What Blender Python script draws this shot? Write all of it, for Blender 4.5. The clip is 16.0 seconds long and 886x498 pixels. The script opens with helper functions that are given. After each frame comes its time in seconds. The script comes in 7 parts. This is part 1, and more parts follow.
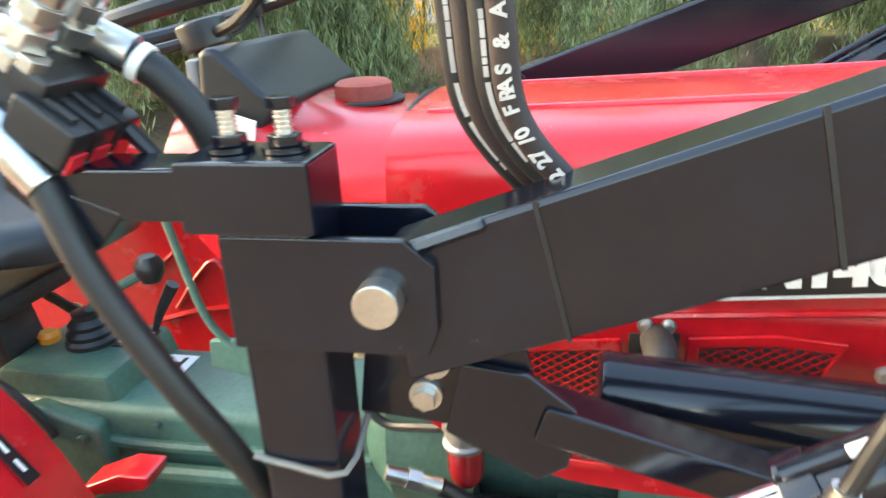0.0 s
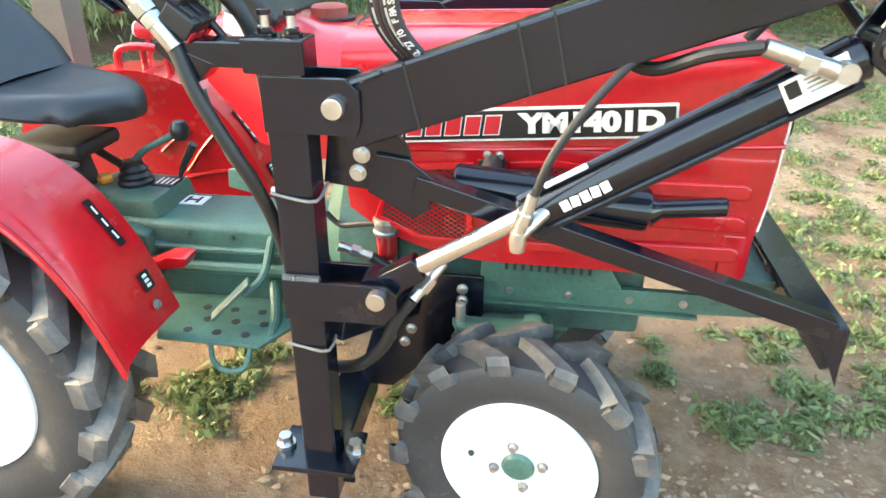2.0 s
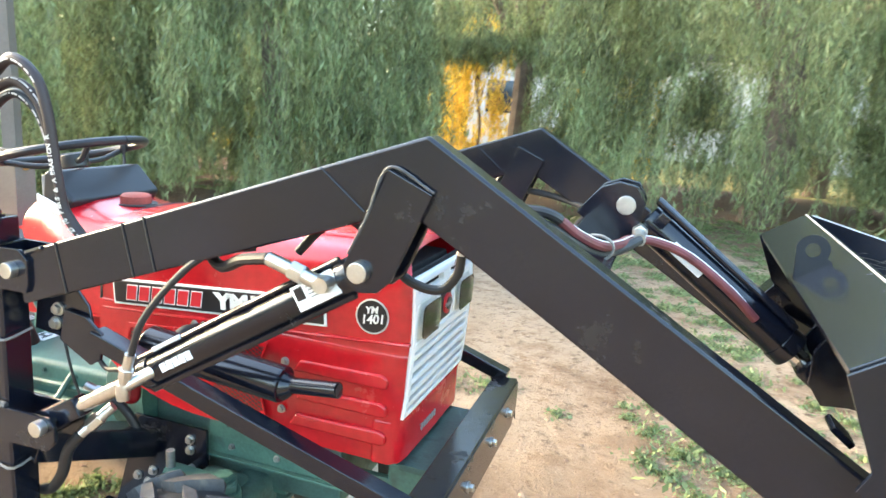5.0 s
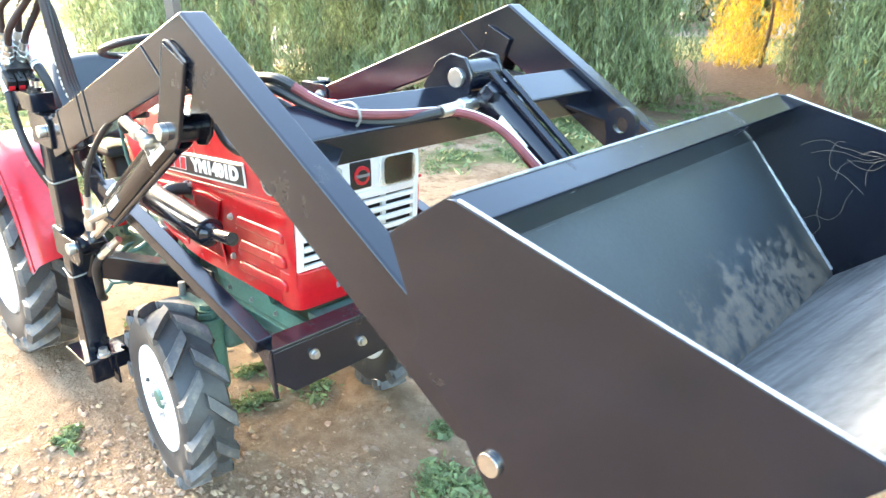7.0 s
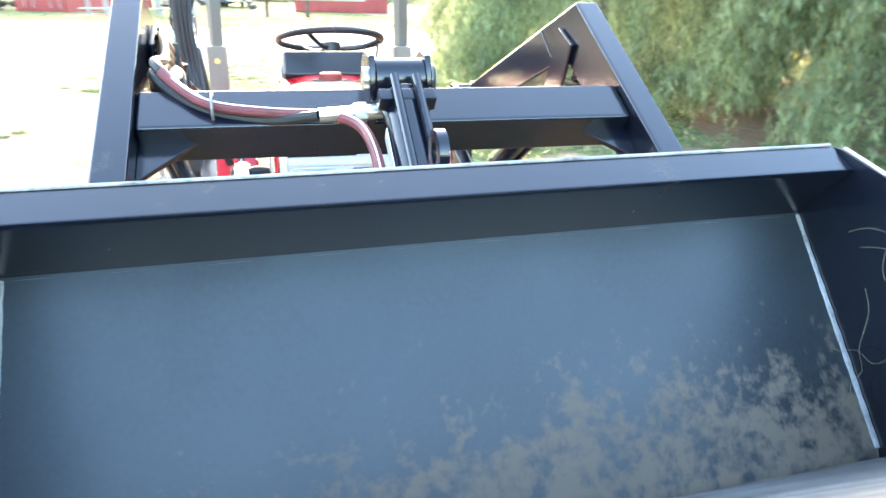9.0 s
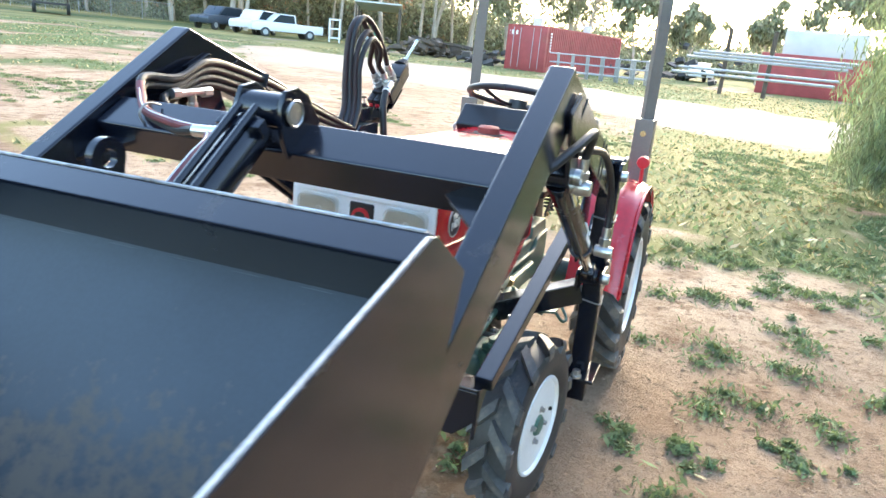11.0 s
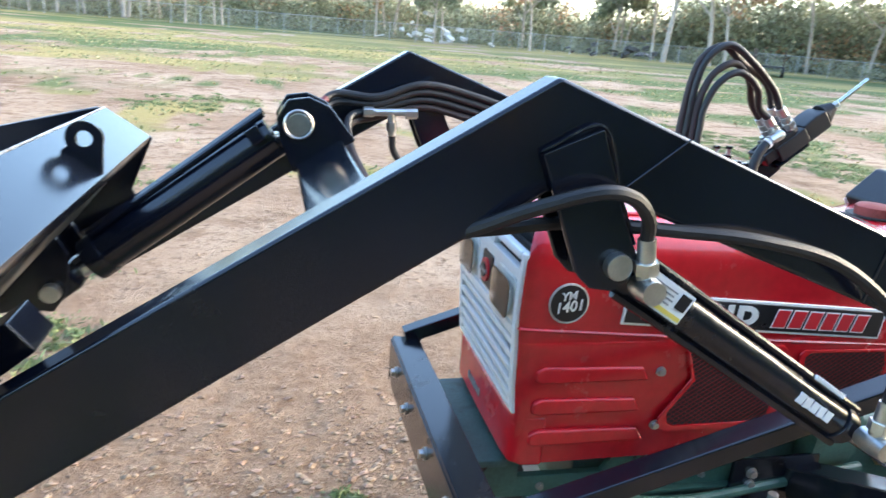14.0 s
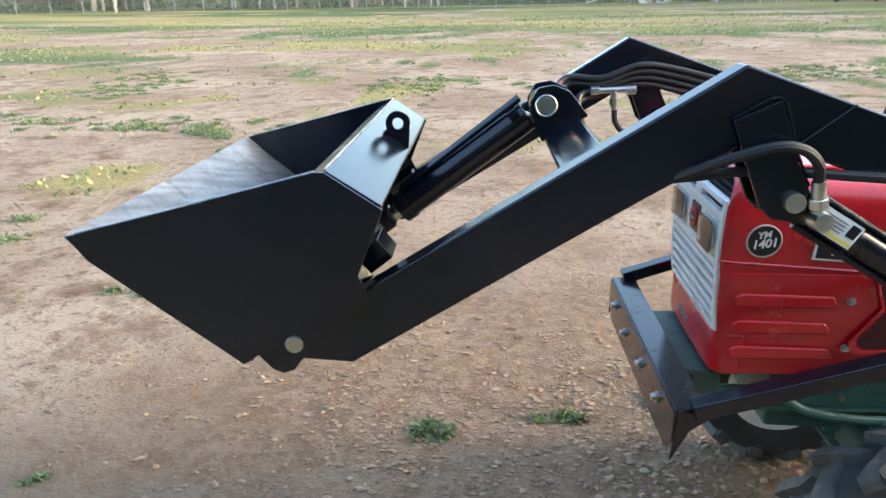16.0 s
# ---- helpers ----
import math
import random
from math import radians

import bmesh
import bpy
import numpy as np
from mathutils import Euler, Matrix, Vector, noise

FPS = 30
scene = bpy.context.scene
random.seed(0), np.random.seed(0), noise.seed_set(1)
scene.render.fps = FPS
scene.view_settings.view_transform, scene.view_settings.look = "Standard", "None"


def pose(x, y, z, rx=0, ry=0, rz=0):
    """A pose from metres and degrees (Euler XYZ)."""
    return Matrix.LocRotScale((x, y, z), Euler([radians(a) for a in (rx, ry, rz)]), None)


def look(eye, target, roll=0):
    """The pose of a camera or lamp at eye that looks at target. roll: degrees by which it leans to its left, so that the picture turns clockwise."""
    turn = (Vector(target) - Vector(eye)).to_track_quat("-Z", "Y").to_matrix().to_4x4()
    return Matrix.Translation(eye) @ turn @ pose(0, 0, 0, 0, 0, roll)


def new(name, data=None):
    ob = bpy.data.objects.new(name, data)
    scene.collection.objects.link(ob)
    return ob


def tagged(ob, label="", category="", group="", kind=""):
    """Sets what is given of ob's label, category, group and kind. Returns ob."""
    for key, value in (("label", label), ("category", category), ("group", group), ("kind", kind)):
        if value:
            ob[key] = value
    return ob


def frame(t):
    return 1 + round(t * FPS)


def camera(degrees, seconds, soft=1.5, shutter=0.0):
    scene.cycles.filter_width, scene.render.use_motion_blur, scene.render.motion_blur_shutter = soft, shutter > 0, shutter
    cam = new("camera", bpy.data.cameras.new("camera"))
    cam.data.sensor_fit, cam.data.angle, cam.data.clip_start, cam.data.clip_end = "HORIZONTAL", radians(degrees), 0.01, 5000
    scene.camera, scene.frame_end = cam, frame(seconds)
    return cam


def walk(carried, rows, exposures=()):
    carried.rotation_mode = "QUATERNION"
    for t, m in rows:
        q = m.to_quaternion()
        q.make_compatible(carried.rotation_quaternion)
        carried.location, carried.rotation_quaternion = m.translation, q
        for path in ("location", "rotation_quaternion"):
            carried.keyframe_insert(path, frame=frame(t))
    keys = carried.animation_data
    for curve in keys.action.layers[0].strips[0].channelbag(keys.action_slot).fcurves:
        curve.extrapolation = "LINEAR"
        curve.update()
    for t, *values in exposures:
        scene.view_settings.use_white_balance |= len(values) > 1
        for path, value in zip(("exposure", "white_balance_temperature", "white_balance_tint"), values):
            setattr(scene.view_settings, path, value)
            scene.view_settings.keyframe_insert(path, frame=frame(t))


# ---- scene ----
# ---- the camera ----
PATH = [
    (0, (0.521, -0.926, 1.23), (0.158, 0.903, 0.505), -2.8),
    (0.5, (0.495, -1.121, 1.264), (0.149, 0.711, 0.54), -3.9),
    (1, (0.538, -1.261, 1.304), (0.302, 0.533, 0.452), -0.4),
    (1.5, (0.643, -1.407, 1.303), (0.396, 0.375, 0.43), 1.6),
    (2, (0.704, -1.506, 1.303), (0.45, 0.263, 0.405), 0.3),
    (2.5, (0.718, -1.675, 1.314), (0.663, 0.148, 0.492), 1.8),
    (3, (0.779, -1.726, 1.404), (0.685, 0.172, 0.779), 3.1),
    (3.5, (0.983, -1.726, 1.42), (0.904, 0.206, 0.911), 1.3),
    (4, (1.144, -1.746, 1.413), (1.072, 0.208, 0.993), 2.3),
    (4.5, (1.374, -1.642, 1.422), (1.066, 0.297, 1.037), 3.3),
    (7, (2.51, -1.106, 1.411), (1.218, 0.241, 0.693), 0.3),
    (7.5, (2.637, -0.956, 1.432), (1.253, 0.305, 0.729), -0.2),
    (8, (2.67, -0.722, 1.404), (1.205, 0.469, 0.744), 5.6),
    (8.5, (2.742, -0.498, 1.376), (1.097, 0.403, 0.681), 3.8),
    (11, (2.646, 0.771, 1.392), (0.851, 0.105, 0.812), 5.5),
    (11.5, (2.468, 0.963, 1.399), (0.668, 0.256, 0.89), 4.6),
    (12, (2.309, 1.17, 1.399), (0.856, -0.065, 0.796), 3.9),
    (12.5, (2.115, 1.244, 1.406), (0.898, -0.238, 0.838), 2.7),
    (13, (1.887, 1.199, 1.41), (0.87, -0.456, 0.936), 6.9),
    (13.5, (1.65, 1.207, 1.403), (0.828, -0.545, 0.899), 5.3),
    (14, (1.602, 1.273, 1.397), (1.105, -0.575, 0.815), 4.6),
    (14.5, (1.699, 1.429, 1.412), (1.337, -0.442, 0.805), 3.7),
    (15, (1.778, 1.587, 1.44), (1.569, -0.302, 0.818), 3.1),
    (15.5, (1.75, 1.655, 1.431), (1.719, -0.236, 0.779), 3.6),
    (16, (1.707, 1.683, 1.469), (1.811, -0.196, 0.792), -0.9),
]
cam = camera(65.8, 16.0, soft=1.4, shutter=0.35)
walk(cam, [(t, look(eye, target, roll)) for t, eye, target, roll in PATH],
     exposures=[(0, 3.36, 7500, 5), (1, 3.42, 7500, 4), (2, 3.52, 7400, 4), (3, 3.2, 7000, 5), (4.5, 3.38, 6900, 4), (7, 4.1, 6800, 5), (8.5, 4.1, 6700, 5), (11, 3.05, 6300, 7), (11.5, 2.3, 6400, 8), (12, 2.72, 6100, 8), (13, 2.9, 5900, 9), (14.5, 2.75, 6000, 8), (16, 2.5, 6300, 7)])

# ---- world and sun ----
world = bpy.data.worlds.new("evening_sky")
scene.world = world
world.use_nodes = True
wn = world.node_tree.nodes
sky = wn.new("ShaderNodeTexSky")
sky.sky_type = "NISHITA"
sky.sun_disc = False
sky.sun_elevation = radians(20)
sky.sun_rotation = radians(268)
sky.air_density, sky.dust_density, sky.ozone_density = 1.1, 2.2, 1.5
bg = wn["Background"]
world.node_tree.links.new(sky.outputs[0], bg.inputs[0])
bg.inputs[1].default_value = 0.15
sun_data = bpy.data.lights.new("low_sun", "SUN")
sun_data.energy = 0.7
sun_data.angle = radians(18)
sun_data.color = (1.0, 0.78, 0.5)
low_sun = new("low_sun", sun_data)
low_sun.matrix_world = look((-60, -2, 22), (0, 0, 0))

# ---- materials ----
MATS = {}


def material(name, base, rough=0.5, metal=0.0, vary=0.15, scale=6.0, grain=60.0, bump=0.1, dirt=None, dirt_amount=0.0,
             dirt_scale=3.0, coat=0.0, spec=0.5, per_piece=0.0, trans=0.0, island=0.0, rough_vary=0.1):
    """A procedural surface: base colour varied at two scales, dirt in patches, fine relief, roughness that varies."""
    m = bpy.data.materials.new(name)
    m.use_nodes = True
    nt = m.node_tree
    n, l = nt.nodes, nt.links
    b = n["Principled BSDF"]
    b.inputs["Metallic"].default_value = metal
    b.inputs["Coat Weight"].default_value = coat
    b.inputs["Coat Roughness"].default_value = 0.12
    b.inputs["Specular IOR Level"].default_value = spec
    if trans:
        b.inputs["Subsurface Weight"].default_value = 0.0
    tc = n.new("ShaderNodeTexCoord")
    big = n.new("ShaderNodeTexNoise")
    big.inputs["Scale"].default_value = scale
    big.inputs["Detail"].default_value = 6.0
    l.new(tc.outputs["Object"], big.inputs["Vector"])
    fine = n.new("ShaderNodeTexNoise")
    fine.inputs["Scale"].default_value = grain
    fine.inputs["Detail"].default_value = 4.0
    l.new(tc.outputs["Object"], fine.inputs["Vector"])
    add = n.new("ShaderNodeMath")
    add.operation = "MULTIPLY_ADD"
    l.new(fine.outputs[0], add.inputs[0])
    add.inputs[1].default_value = 0.5
    l.new(big.outputs[0], add.inputs[2])
    mp = n.new("ShaderNodeMapRange")
    mp.inputs[1].default_value, mp.inputs[2].default_value = 0.45, 1.05
    mp.inputs[3].default_value, mp.inputs[4].default_value = 1.0 - vary, 1.0 + vary
    l.new(add.outputs[0], mp.inputs[0])
    hue = n.new("ShaderNodeHueSaturation")
    hue.inputs["Color"].default_value = (*base, 1)
    l.new(mp.outputs[0], hue.inputs["Value"])
    col = hue.outputs[0]
    if per_piece or island:
        src = n.new("ShaderNodeObjectInfo").outputs["Random"] if per_piece else n.new("ShaderNodeNewGeometry").outputs["Random Per Island"]
        mr = n.new("ShaderNodeMapRange")
        a = per_piece or island
        mr.inputs[3].default_value, mr.inputs[4].default_value = 1.0 - a, 1.0 + a
        l.new(src, mr.inputs[0])
        h2 = n.new("ShaderNodeHueSaturation")
        l.new(col, h2.inputs["Color"])
        l.new(mr.outputs[0], h2.inputs["Value"])
        mh = n.new("ShaderNodeMapRange")
        mh.inputs[3].default_value, mh.inputs[4].default_value = 0.5 - 0.06 * a, 0.5 + 0.06 * a
        sh = n.new("ShaderNodeMath")
        sh.operation = "FRACT"
        mu = n.new("ShaderNodeMath")
        mu.operation = "MULTIPLY"
        mu.inputs[1].default_value = 7.31
        l.new(src, mu.inputs[0])
        l.new(mu.outputs[0], sh.inputs[0])
        l.new(sh.outputs[0], mh.inputs[0])
        l.new(mh.outputs[0], h2.inputs["Hue"])
        col = h2.outputs[0]
    if dirt:
        dn = n.new("ShaderNodeTexNoise")
        dn.inputs["Scale"].default_value = dirt_scale
        dn.inputs["Detail"].default_value = 9.0
        dn.inputs["Roughness"].default_value = 0.65
        l.new(tc.outputs["Object"], dn.inputs["Vector"])
        dr = n.new("ShaderNodeMapRange")
        dr.inputs[1].default_value, dr.inputs[2].default_value = 0.72 - dirt_amount * 0.5, 0.85 - dirt_amount * 0.3
        l.new(dn.outputs[0], dr.inputs[0])
        mix = n.new("ShaderNodeMix")
        mix.data_type = "RGBA"
        l.new(dr.outputs[0], mix.inputs[0])
        l.new(col, mix.inputs[6])
        mix.inputs[7].default_value = (*dirt, 1)
        col = mix.outputs[2]
        rr = n.new("ShaderNodeMapRange")
        rr.inputs[3].default_value, rr.inputs[4].default_value = rough, min(1.0, rough + 0.4)
        l.new(dr.outputs[0], rr.inputs[0])
        l.new(rr.outputs[0], b.inputs["Roughness"])
    else:
        rr = n.new("ShaderNodeMapRange")
        rr.inputs[3].default_value, rr.inputs[4].default_value = max(0.02, rough - rough_vary), min(1.0, rough + rough_vary)
        l.new(big.outputs[0], rr.inputs[0])
        l.new(rr.outputs[0], b.inputs["Roughness"])
    l.new(col, b.inputs["Base Color"])
    if bump:
        bp = n.new("ShaderNodeBump")
        bp.inputs["Strength"].default_value = bump
        bp.inputs["Distance"].default_value = 0.004
        l.new(add.outputs[0], bp.inputs["Height"])
        l.new(bp.outputs[0], b.inputs["Normal"])
    if trans:
        t = n.new("ShaderNodeBsdfTranslucent")
        l.new(col, t.inputs[0])
        ms = n.new("ShaderNodeMixShader")
        ms.inputs[0].default_value = trans
        l.new(b.outputs[0], ms.inputs[1])
        l.new(t.outputs[0], ms.inputs[2])
        l.new(ms.outputs[0], n["Material Output"].inputs[0])
    MATS[name] = m
    return m


DIRT = (0.36, 0.25, 0.165)
BLACK = material("black_paint", (0.0044, 0.0060, 0.0115), 0.17, vary=0.35, scale=5, grain=45, bump=0.07, dirt=(0.016, 0.014, 0.012), dirt_amount=0.24, dirt_scale=7, spec=0.6)
BLACK_IN = material("bucket_worn_black", (0.020, 0.027, 0.031), 0.36, vary=0.4, scale=5, grain=150, bump=0.07, dirt=(0.125, 0.10, 0.072), dirt_amount=0.30, dirt_scale=26, spec=0.6)


def settle_dirt(m, z_full, z_none):
    """Dried mud gathers low in the bucket: the dirt's noise is pushed up towards the fold."""
    n, l = m.node_tree.nodes, m.node_tree.links
    dirt = [x for x in n if x.type == "MAP_RANGE" and abs(x.inputs[2].default_value - (0.85 - 0.30 * 0.3)) < 1e-6][0]
    src = dirt.inputs[0].links[0].from_socket
    tc = [x for x in n if x.type == "TEX_COORD"][0]
    sep = n.new("ShaderNodeSeparateXYZ")
    l.new(tc.outputs["Object"], sep.inputs[0])
    low = n.new("ShaderNodeMapRange")
    low.inputs[1].default_value, low.inputs[2].default_value = z_none, z_full
    low.inputs[3].default_value, low.inputs[4].default_value = -0.17, 0.16
    l.new(sep.outputs[2], low.inputs[0])
    side = n.new("ShaderNodeMapRange")
    side.inputs[1].default_value, side.inputs[2].default_value = -0.34, 0.10
    side.inputs[3].default_value, side.inputs[4].default_value = -0.15, 0.055
    l.new(sep.outputs[1], side.inputs[0])
    a1 = n.new("ShaderNodeMath")
    fine = n.new("ShaderNodeTexNoise")
    fine.inputs["Scale"].default_value, fine.inputs["Detail"].default_value = 70, 6
    l.new(tc.outputs["Object"], fine.inputs["Vector"])
    half = n.new("ShaderNodeMath")
    half.operation = "MULTIPLY_ADD"
    half.inputs[1].default_value = 0.5
    l.new(fine.outputs[0], half.inputs[0])
    off = n.new("ShaderNodeMath")
    off.operation = "SUBTRACT"
    off.inputs[1].default_value = 0.25
    l.new(src, off.inputs[0])
    l.new(off.outputs[0], half.inputs[2])
    l.new(half.outputs[0], a1.inputs[0])
    l.new(low.outputs[0], a1.inputs[1])
    a2 = n.new("ShaderNodeMath")
    l.new(a1.outputs[0], a2.inputs[0])
    l.new(side.outputs[0], a2.inputs[1])
    l.new(a2.outputs[0], dirt.inputs[0])


settle_dirt(BLACK_IN, 0.86, 1.0)
PALE_EDGE = material("pale_worn_edge", (0.40, 0.40, 0.40), 0.45, 0.5, vary=0.45, scale=25, grain=200, bump=0.3, dirt=(0.05, 0.05, 0.05), dirt_amount=0.3, dirt_scale=18)
SCRAPED = material("scraped_steel_floor", (0.24, 0.24, 0.235), 0.42, 0.55, vary=0.45, scale=3, grain=60, bump=0.3, dirt=(0.12, 0.12, 0.115), dirt_amount=0.35, dirt_scale=7)


def scrape_streaks(m, angle, amount):
    """Long fine scratches where soil has slid along the plate."""
    n, l = m.node_tree.nodes, m.node_tree.links
    tc = [x for x in n if x.type == "TEX_COORD"][0]
    bs = [x for x in n if x.type == "BSDF_PRINCIPLED"][0]
    src = bs.inputs["Base Color"].links[0].from_socket
    turn = n.new("ShaderNodeMapping")
    turn.inputs["Rotation"].default_value = (0, 0, math.radians(angle))
    l.new(tc.outputs["Object"], turn.inputs["Vector"])
    stretch = n.new("ShaderNodeMapping")
    stretch.inputs["Scale"].default_value = (34, 2.6, 3)
    l.new(turn.outputs[0], stretch.inputs["Vector"])
    noise = n.new("ShaderNodeTexNoise")
    noise.inputs["Scale"].default_value, noise.inputs["Detail"].default_value = 1.6, 5
    l.new(stretch.outputs[0], noise.inputs["Vector"])
    band = n.new("ShaderNodeMapRange")
    band.inputs[1].default_value, band.inputs[2].default_value = 0.36, 0.64
    band.inputs[3].default_value, band.inputs[4].default_value = 1 - amount, 1 + amount * 0.5
    l.new(noise.outputs[0], band.inputs[0])
    mul = n.new("ShaderNodeVectorMath")
    mul.operation = "MULTIPLY"
    l.new(src, mul.inputs[0])
    l.new(band.outputs[0], mul.inputs[1])
    l.new(mul.outputs[0], bs.inputs["Base Color"])


scrape_streaks(SCRAPED, 17, 0.36)
WELD = material("weld_metal", (0.10, 0.105, 0.11), 0.4, 0.6, vary=0.4, grain=300, bump=0.4)
RED = material("red_paint", (0.46, 0.007, 0.014), 0.27, vary=0.3, scale=3, grain=50, bump=0.07, dirt=(0.42, 0.10, 0.08), dirt_amount=0.22, dirt_scale=11, coat=0.4)
FILTER_RED = material("filter_bowl_red", (0.20, 0.008, 0.012), 0.12, vary=0.3, scale=20, coat=0.5)
# shaded copy of the red, for the left mesh
RED_SHADED = material("shaded_red_mesh", (0.15, 0.011, 0.014), 0.55, vary=0.3, grain=120)
GREEN = material("grey_green_casting", (0.058, 0.132, 0.104), 0.42, vary=0.4, scale=9, grain=120, bump=0.3, dirt=(0.045, 0.05, 0.038), dirt_amount=0.26, dirt_scale=6)
GREEN_DK = material("oily_green_casting", (0.05, 0.10, 0.085), 0.5, vary=0.4, scale=12, grain=140, bump=0.4, dirt=(0.06, 0.05, 0.04), dirt_amount=0.3, dirt_scale=9)
WHITE = material("white_paint", (0.82, 0.82, 0.80), 0.4, vary=0.08, scale=7, grain=100, bump=0.06, dirt=(0.5, 0.42, 0.33), dirt_amount=0.08, dirt_scale=8)
RUBBER = material("tyre_rubber", (0.035, 0.036, 0.038), 0.5, vary=0.35, scale=8, grain=90, bump=0.25, dirt=(0.22, 0.18, 0.14), dirt_amount=0.26, dirt_scale=10)
LUG = material("dusty_tread_rubber", (0.075, 0.075, 0.076), 0.5, vary=0.45, scale=9, grain=90, bump=0.25, dirt=(0.27, 0.22, 0.165), dirt_amount=0.36, dirt_scale=9)
HOSE = material("hose_rubber", (0.012, 0.012, 0.013), 0.5, vary=0.25, scale=20, grain=300, bump=0.2)
HOSE_RED = material("hose_rubber_red_print", (0.15, 0.035, 0.038), 0.55, vary=0.35, scale=30, grain=300, bump=0.2)
HOSE_BROWN = material("hose_rubber_braided", (0.024, 0.014, 0.013), 0.62, vary=0.3, scale=20, grain=300, bump=0.25)
REFLECTOR = material("lamp_reflector", (0.74, 0.73, 0.67), 0.34, 0.15, vary=0.15, scale=30, grain=90, bump=0.15)
CHROME = material("chrome_rod", (0.75, 0.75, 0.74), 0.14, 1.0, vary=0.08, scale=15, grain=200, bump=0.02)
ZINC = material("zinc_fitting", (0.62, 0.62, 0.60), 0.32, 1.0, vary=0.15, scale=30, grain=250, bump=0.1)
STEEL = material("worn_steel", (0.42, 0.41, 0.40), 0.38, 0.85, vary=0.3, scale=10, grain=120, bump=0.2, dirt=(0.35, 0.3, 0.24), dirt_amount=0.3, dirt_scale=6)
VINYL = material("black_vinyl", (0.022, 0.025, 0.03), 0.42, vary=0.2, scale=9, grain=300, bump=0.15)
PLASTIC = material("black_plastic", (0.014, 0.014, 0.016), 0.38, vary=0.2, grain=150)
ROPS = material("grey_brown_steel", (0.16, 0.14, 0.125), 0.42, 0.3, vary=0.2, scale=4, grain=120, bump=0.12, dirt=(0.2, 0.12, 0.08), dirt_amount=0.15)
DECAL_BLACK = material("decal_black", (0.012, 0.012, 0.014), 0.3, vary=0.1)
DECAL_WHITE = material("decal_white", (0.8, 0.8, 0.78), 0.35, vary=0.06)
DECAL_RED = material("decal_red", (0.55, 0.02, 0.03), 0.35, vary=0.08)
DECAL_YELLOW = material("decal_yellow", (0.75, 0.6, 0.12), 0.4, vary=0.1)
CAP_RED = material("faded_red_cap", (0.30, 0.055, 0.04), 0.6, vary=0.3, scale=20, grain=160, bump=0.3)
GREY_TRIM = material("grey_trim", (0.2, 0.21, 0.22), 0.4, vary=0.15)
AMBER = material("amber_plastic", (0.75, 0.30, 0.03), 0.3, vary=0.1)
BRASS = material("brass_fitting", (0.6, 0.42, 0.2), 0.35, 1.0, vary=0.2, grain=200)
PRINT = material("worn_print", (0.50, 0.47, 0.44), 0.5, vary=0.2, scale=30)
TWINE = material("dusty_wire", (0.25, 0.24, 0.22), 0.5, 0.4, vary=0.2)
# dark parts; also flat plates and discs for the shade in openings
DARK = material("dark_parts_and_shade", (0.02, 0.02, 0.02), 0.6, vary=0.4, scale=15, grain=120, bump=0.5)


def glass_material():
    """Thin clear lens: lets light straight through, with a Fresnel gloss."""
    m = bpy.data.materials.new("lamp_glass")
    m.use_nodes = True
    n, l = m.node_tree.nodes, m.node_tree.links
    clear = n.new("ShaderNodeBsdfTransparent")
    clear.inputs[0].default_value = (0.93, 0.93, 0.9, 1)
    gloss = n.new("ShaderNodeBsdfGlossy")
    gloss.inputs["Roughness"].default_value = 0.06
    fr = n.new("ShaderNodeFresnel")
    fr.inputs[0].default_value = 1.5
    w = n.new("ShaderNodeTexWave")
    w.inputs["Scale"].default_value = 60
    tcn = n.new("ShaderNodeTexCoord")
    l.new(tcn.outputs["Object"], w.inputs[0])
    bp = n.new("ShaderNodeBump")
    bp.inputs["Strength"].default_value = 0.2
    l.new(w.outputs[1], bp.inputs["Height"])
    l.new(bp.outputs[0], gloss.inputs["Normal"])
    mixer = n.new("ShaderNodeMixShader")
    l.new(fr.outputs[0], mixer.inputs[0])
    l.new(clear.outputs[0], mixer.inputs[1])
    l.new(gloss.outputs[0], mixer.inputs[2])
    l.new(mixer.outputs[0], n["Material Output"].inputs[0])
    return m


GLASS = glass_material()

# ---- builders: the machine is drawn in plan units, K metres each ----
K = 0.83
BASE = {}


def thing(name, x, y, label, category, group="", k=K):
    """A top-level Empty at the foot of a thing."""
    e = new(name)
    e.location = (x * k, y * k, 0)
    e.empty_display_size = 0.1
    BASE[e.name] = Matrix.Translation(e.location)
    return tagged(e, label, category, group)


def part(name, bm, mat, parent=None, label="", k=K, smooth=35):
    me = bpy.data.meshes.new(name)
    if k != 1:
        bmesh.ops.scale(bm, vec=(k, k, k), verts=bm.verts)
    bmesh.ops.recalc_face_normals(bm, faces=bm.faces)
    bm.to_mesh(me)
    bm.free()
    me.materials.append(mat)
    if smooth:
        for p in me.polygons:
            p.use_smooth = True
        me.set_sharp_from_angle(angle=radians(smooth))
    ob = new(name, me)
    if smooth and k == K:
        even = ob.modifiers.new("even_normals", "WEIGHTED_NORMAL")
        even.mode, even.weight, even.keep_sharp = "FACE_AREA", 100, True
    if parent is not None:
        ob.parent = parent
        if parent.name in BASE:
            ob.matrix_parent_inverse = BASE[parent.name].inverted()
    if label:
        ob["label"] = label
    return ob


def nudge(ob, dx, dy, dz):
    """Moves a part and its sub-parts, in plan units."""
    for o in (ob, *ob.children_recursive):
        o.data.transform(Matrix.Translation((dx * K, dy * K, dz * K)))


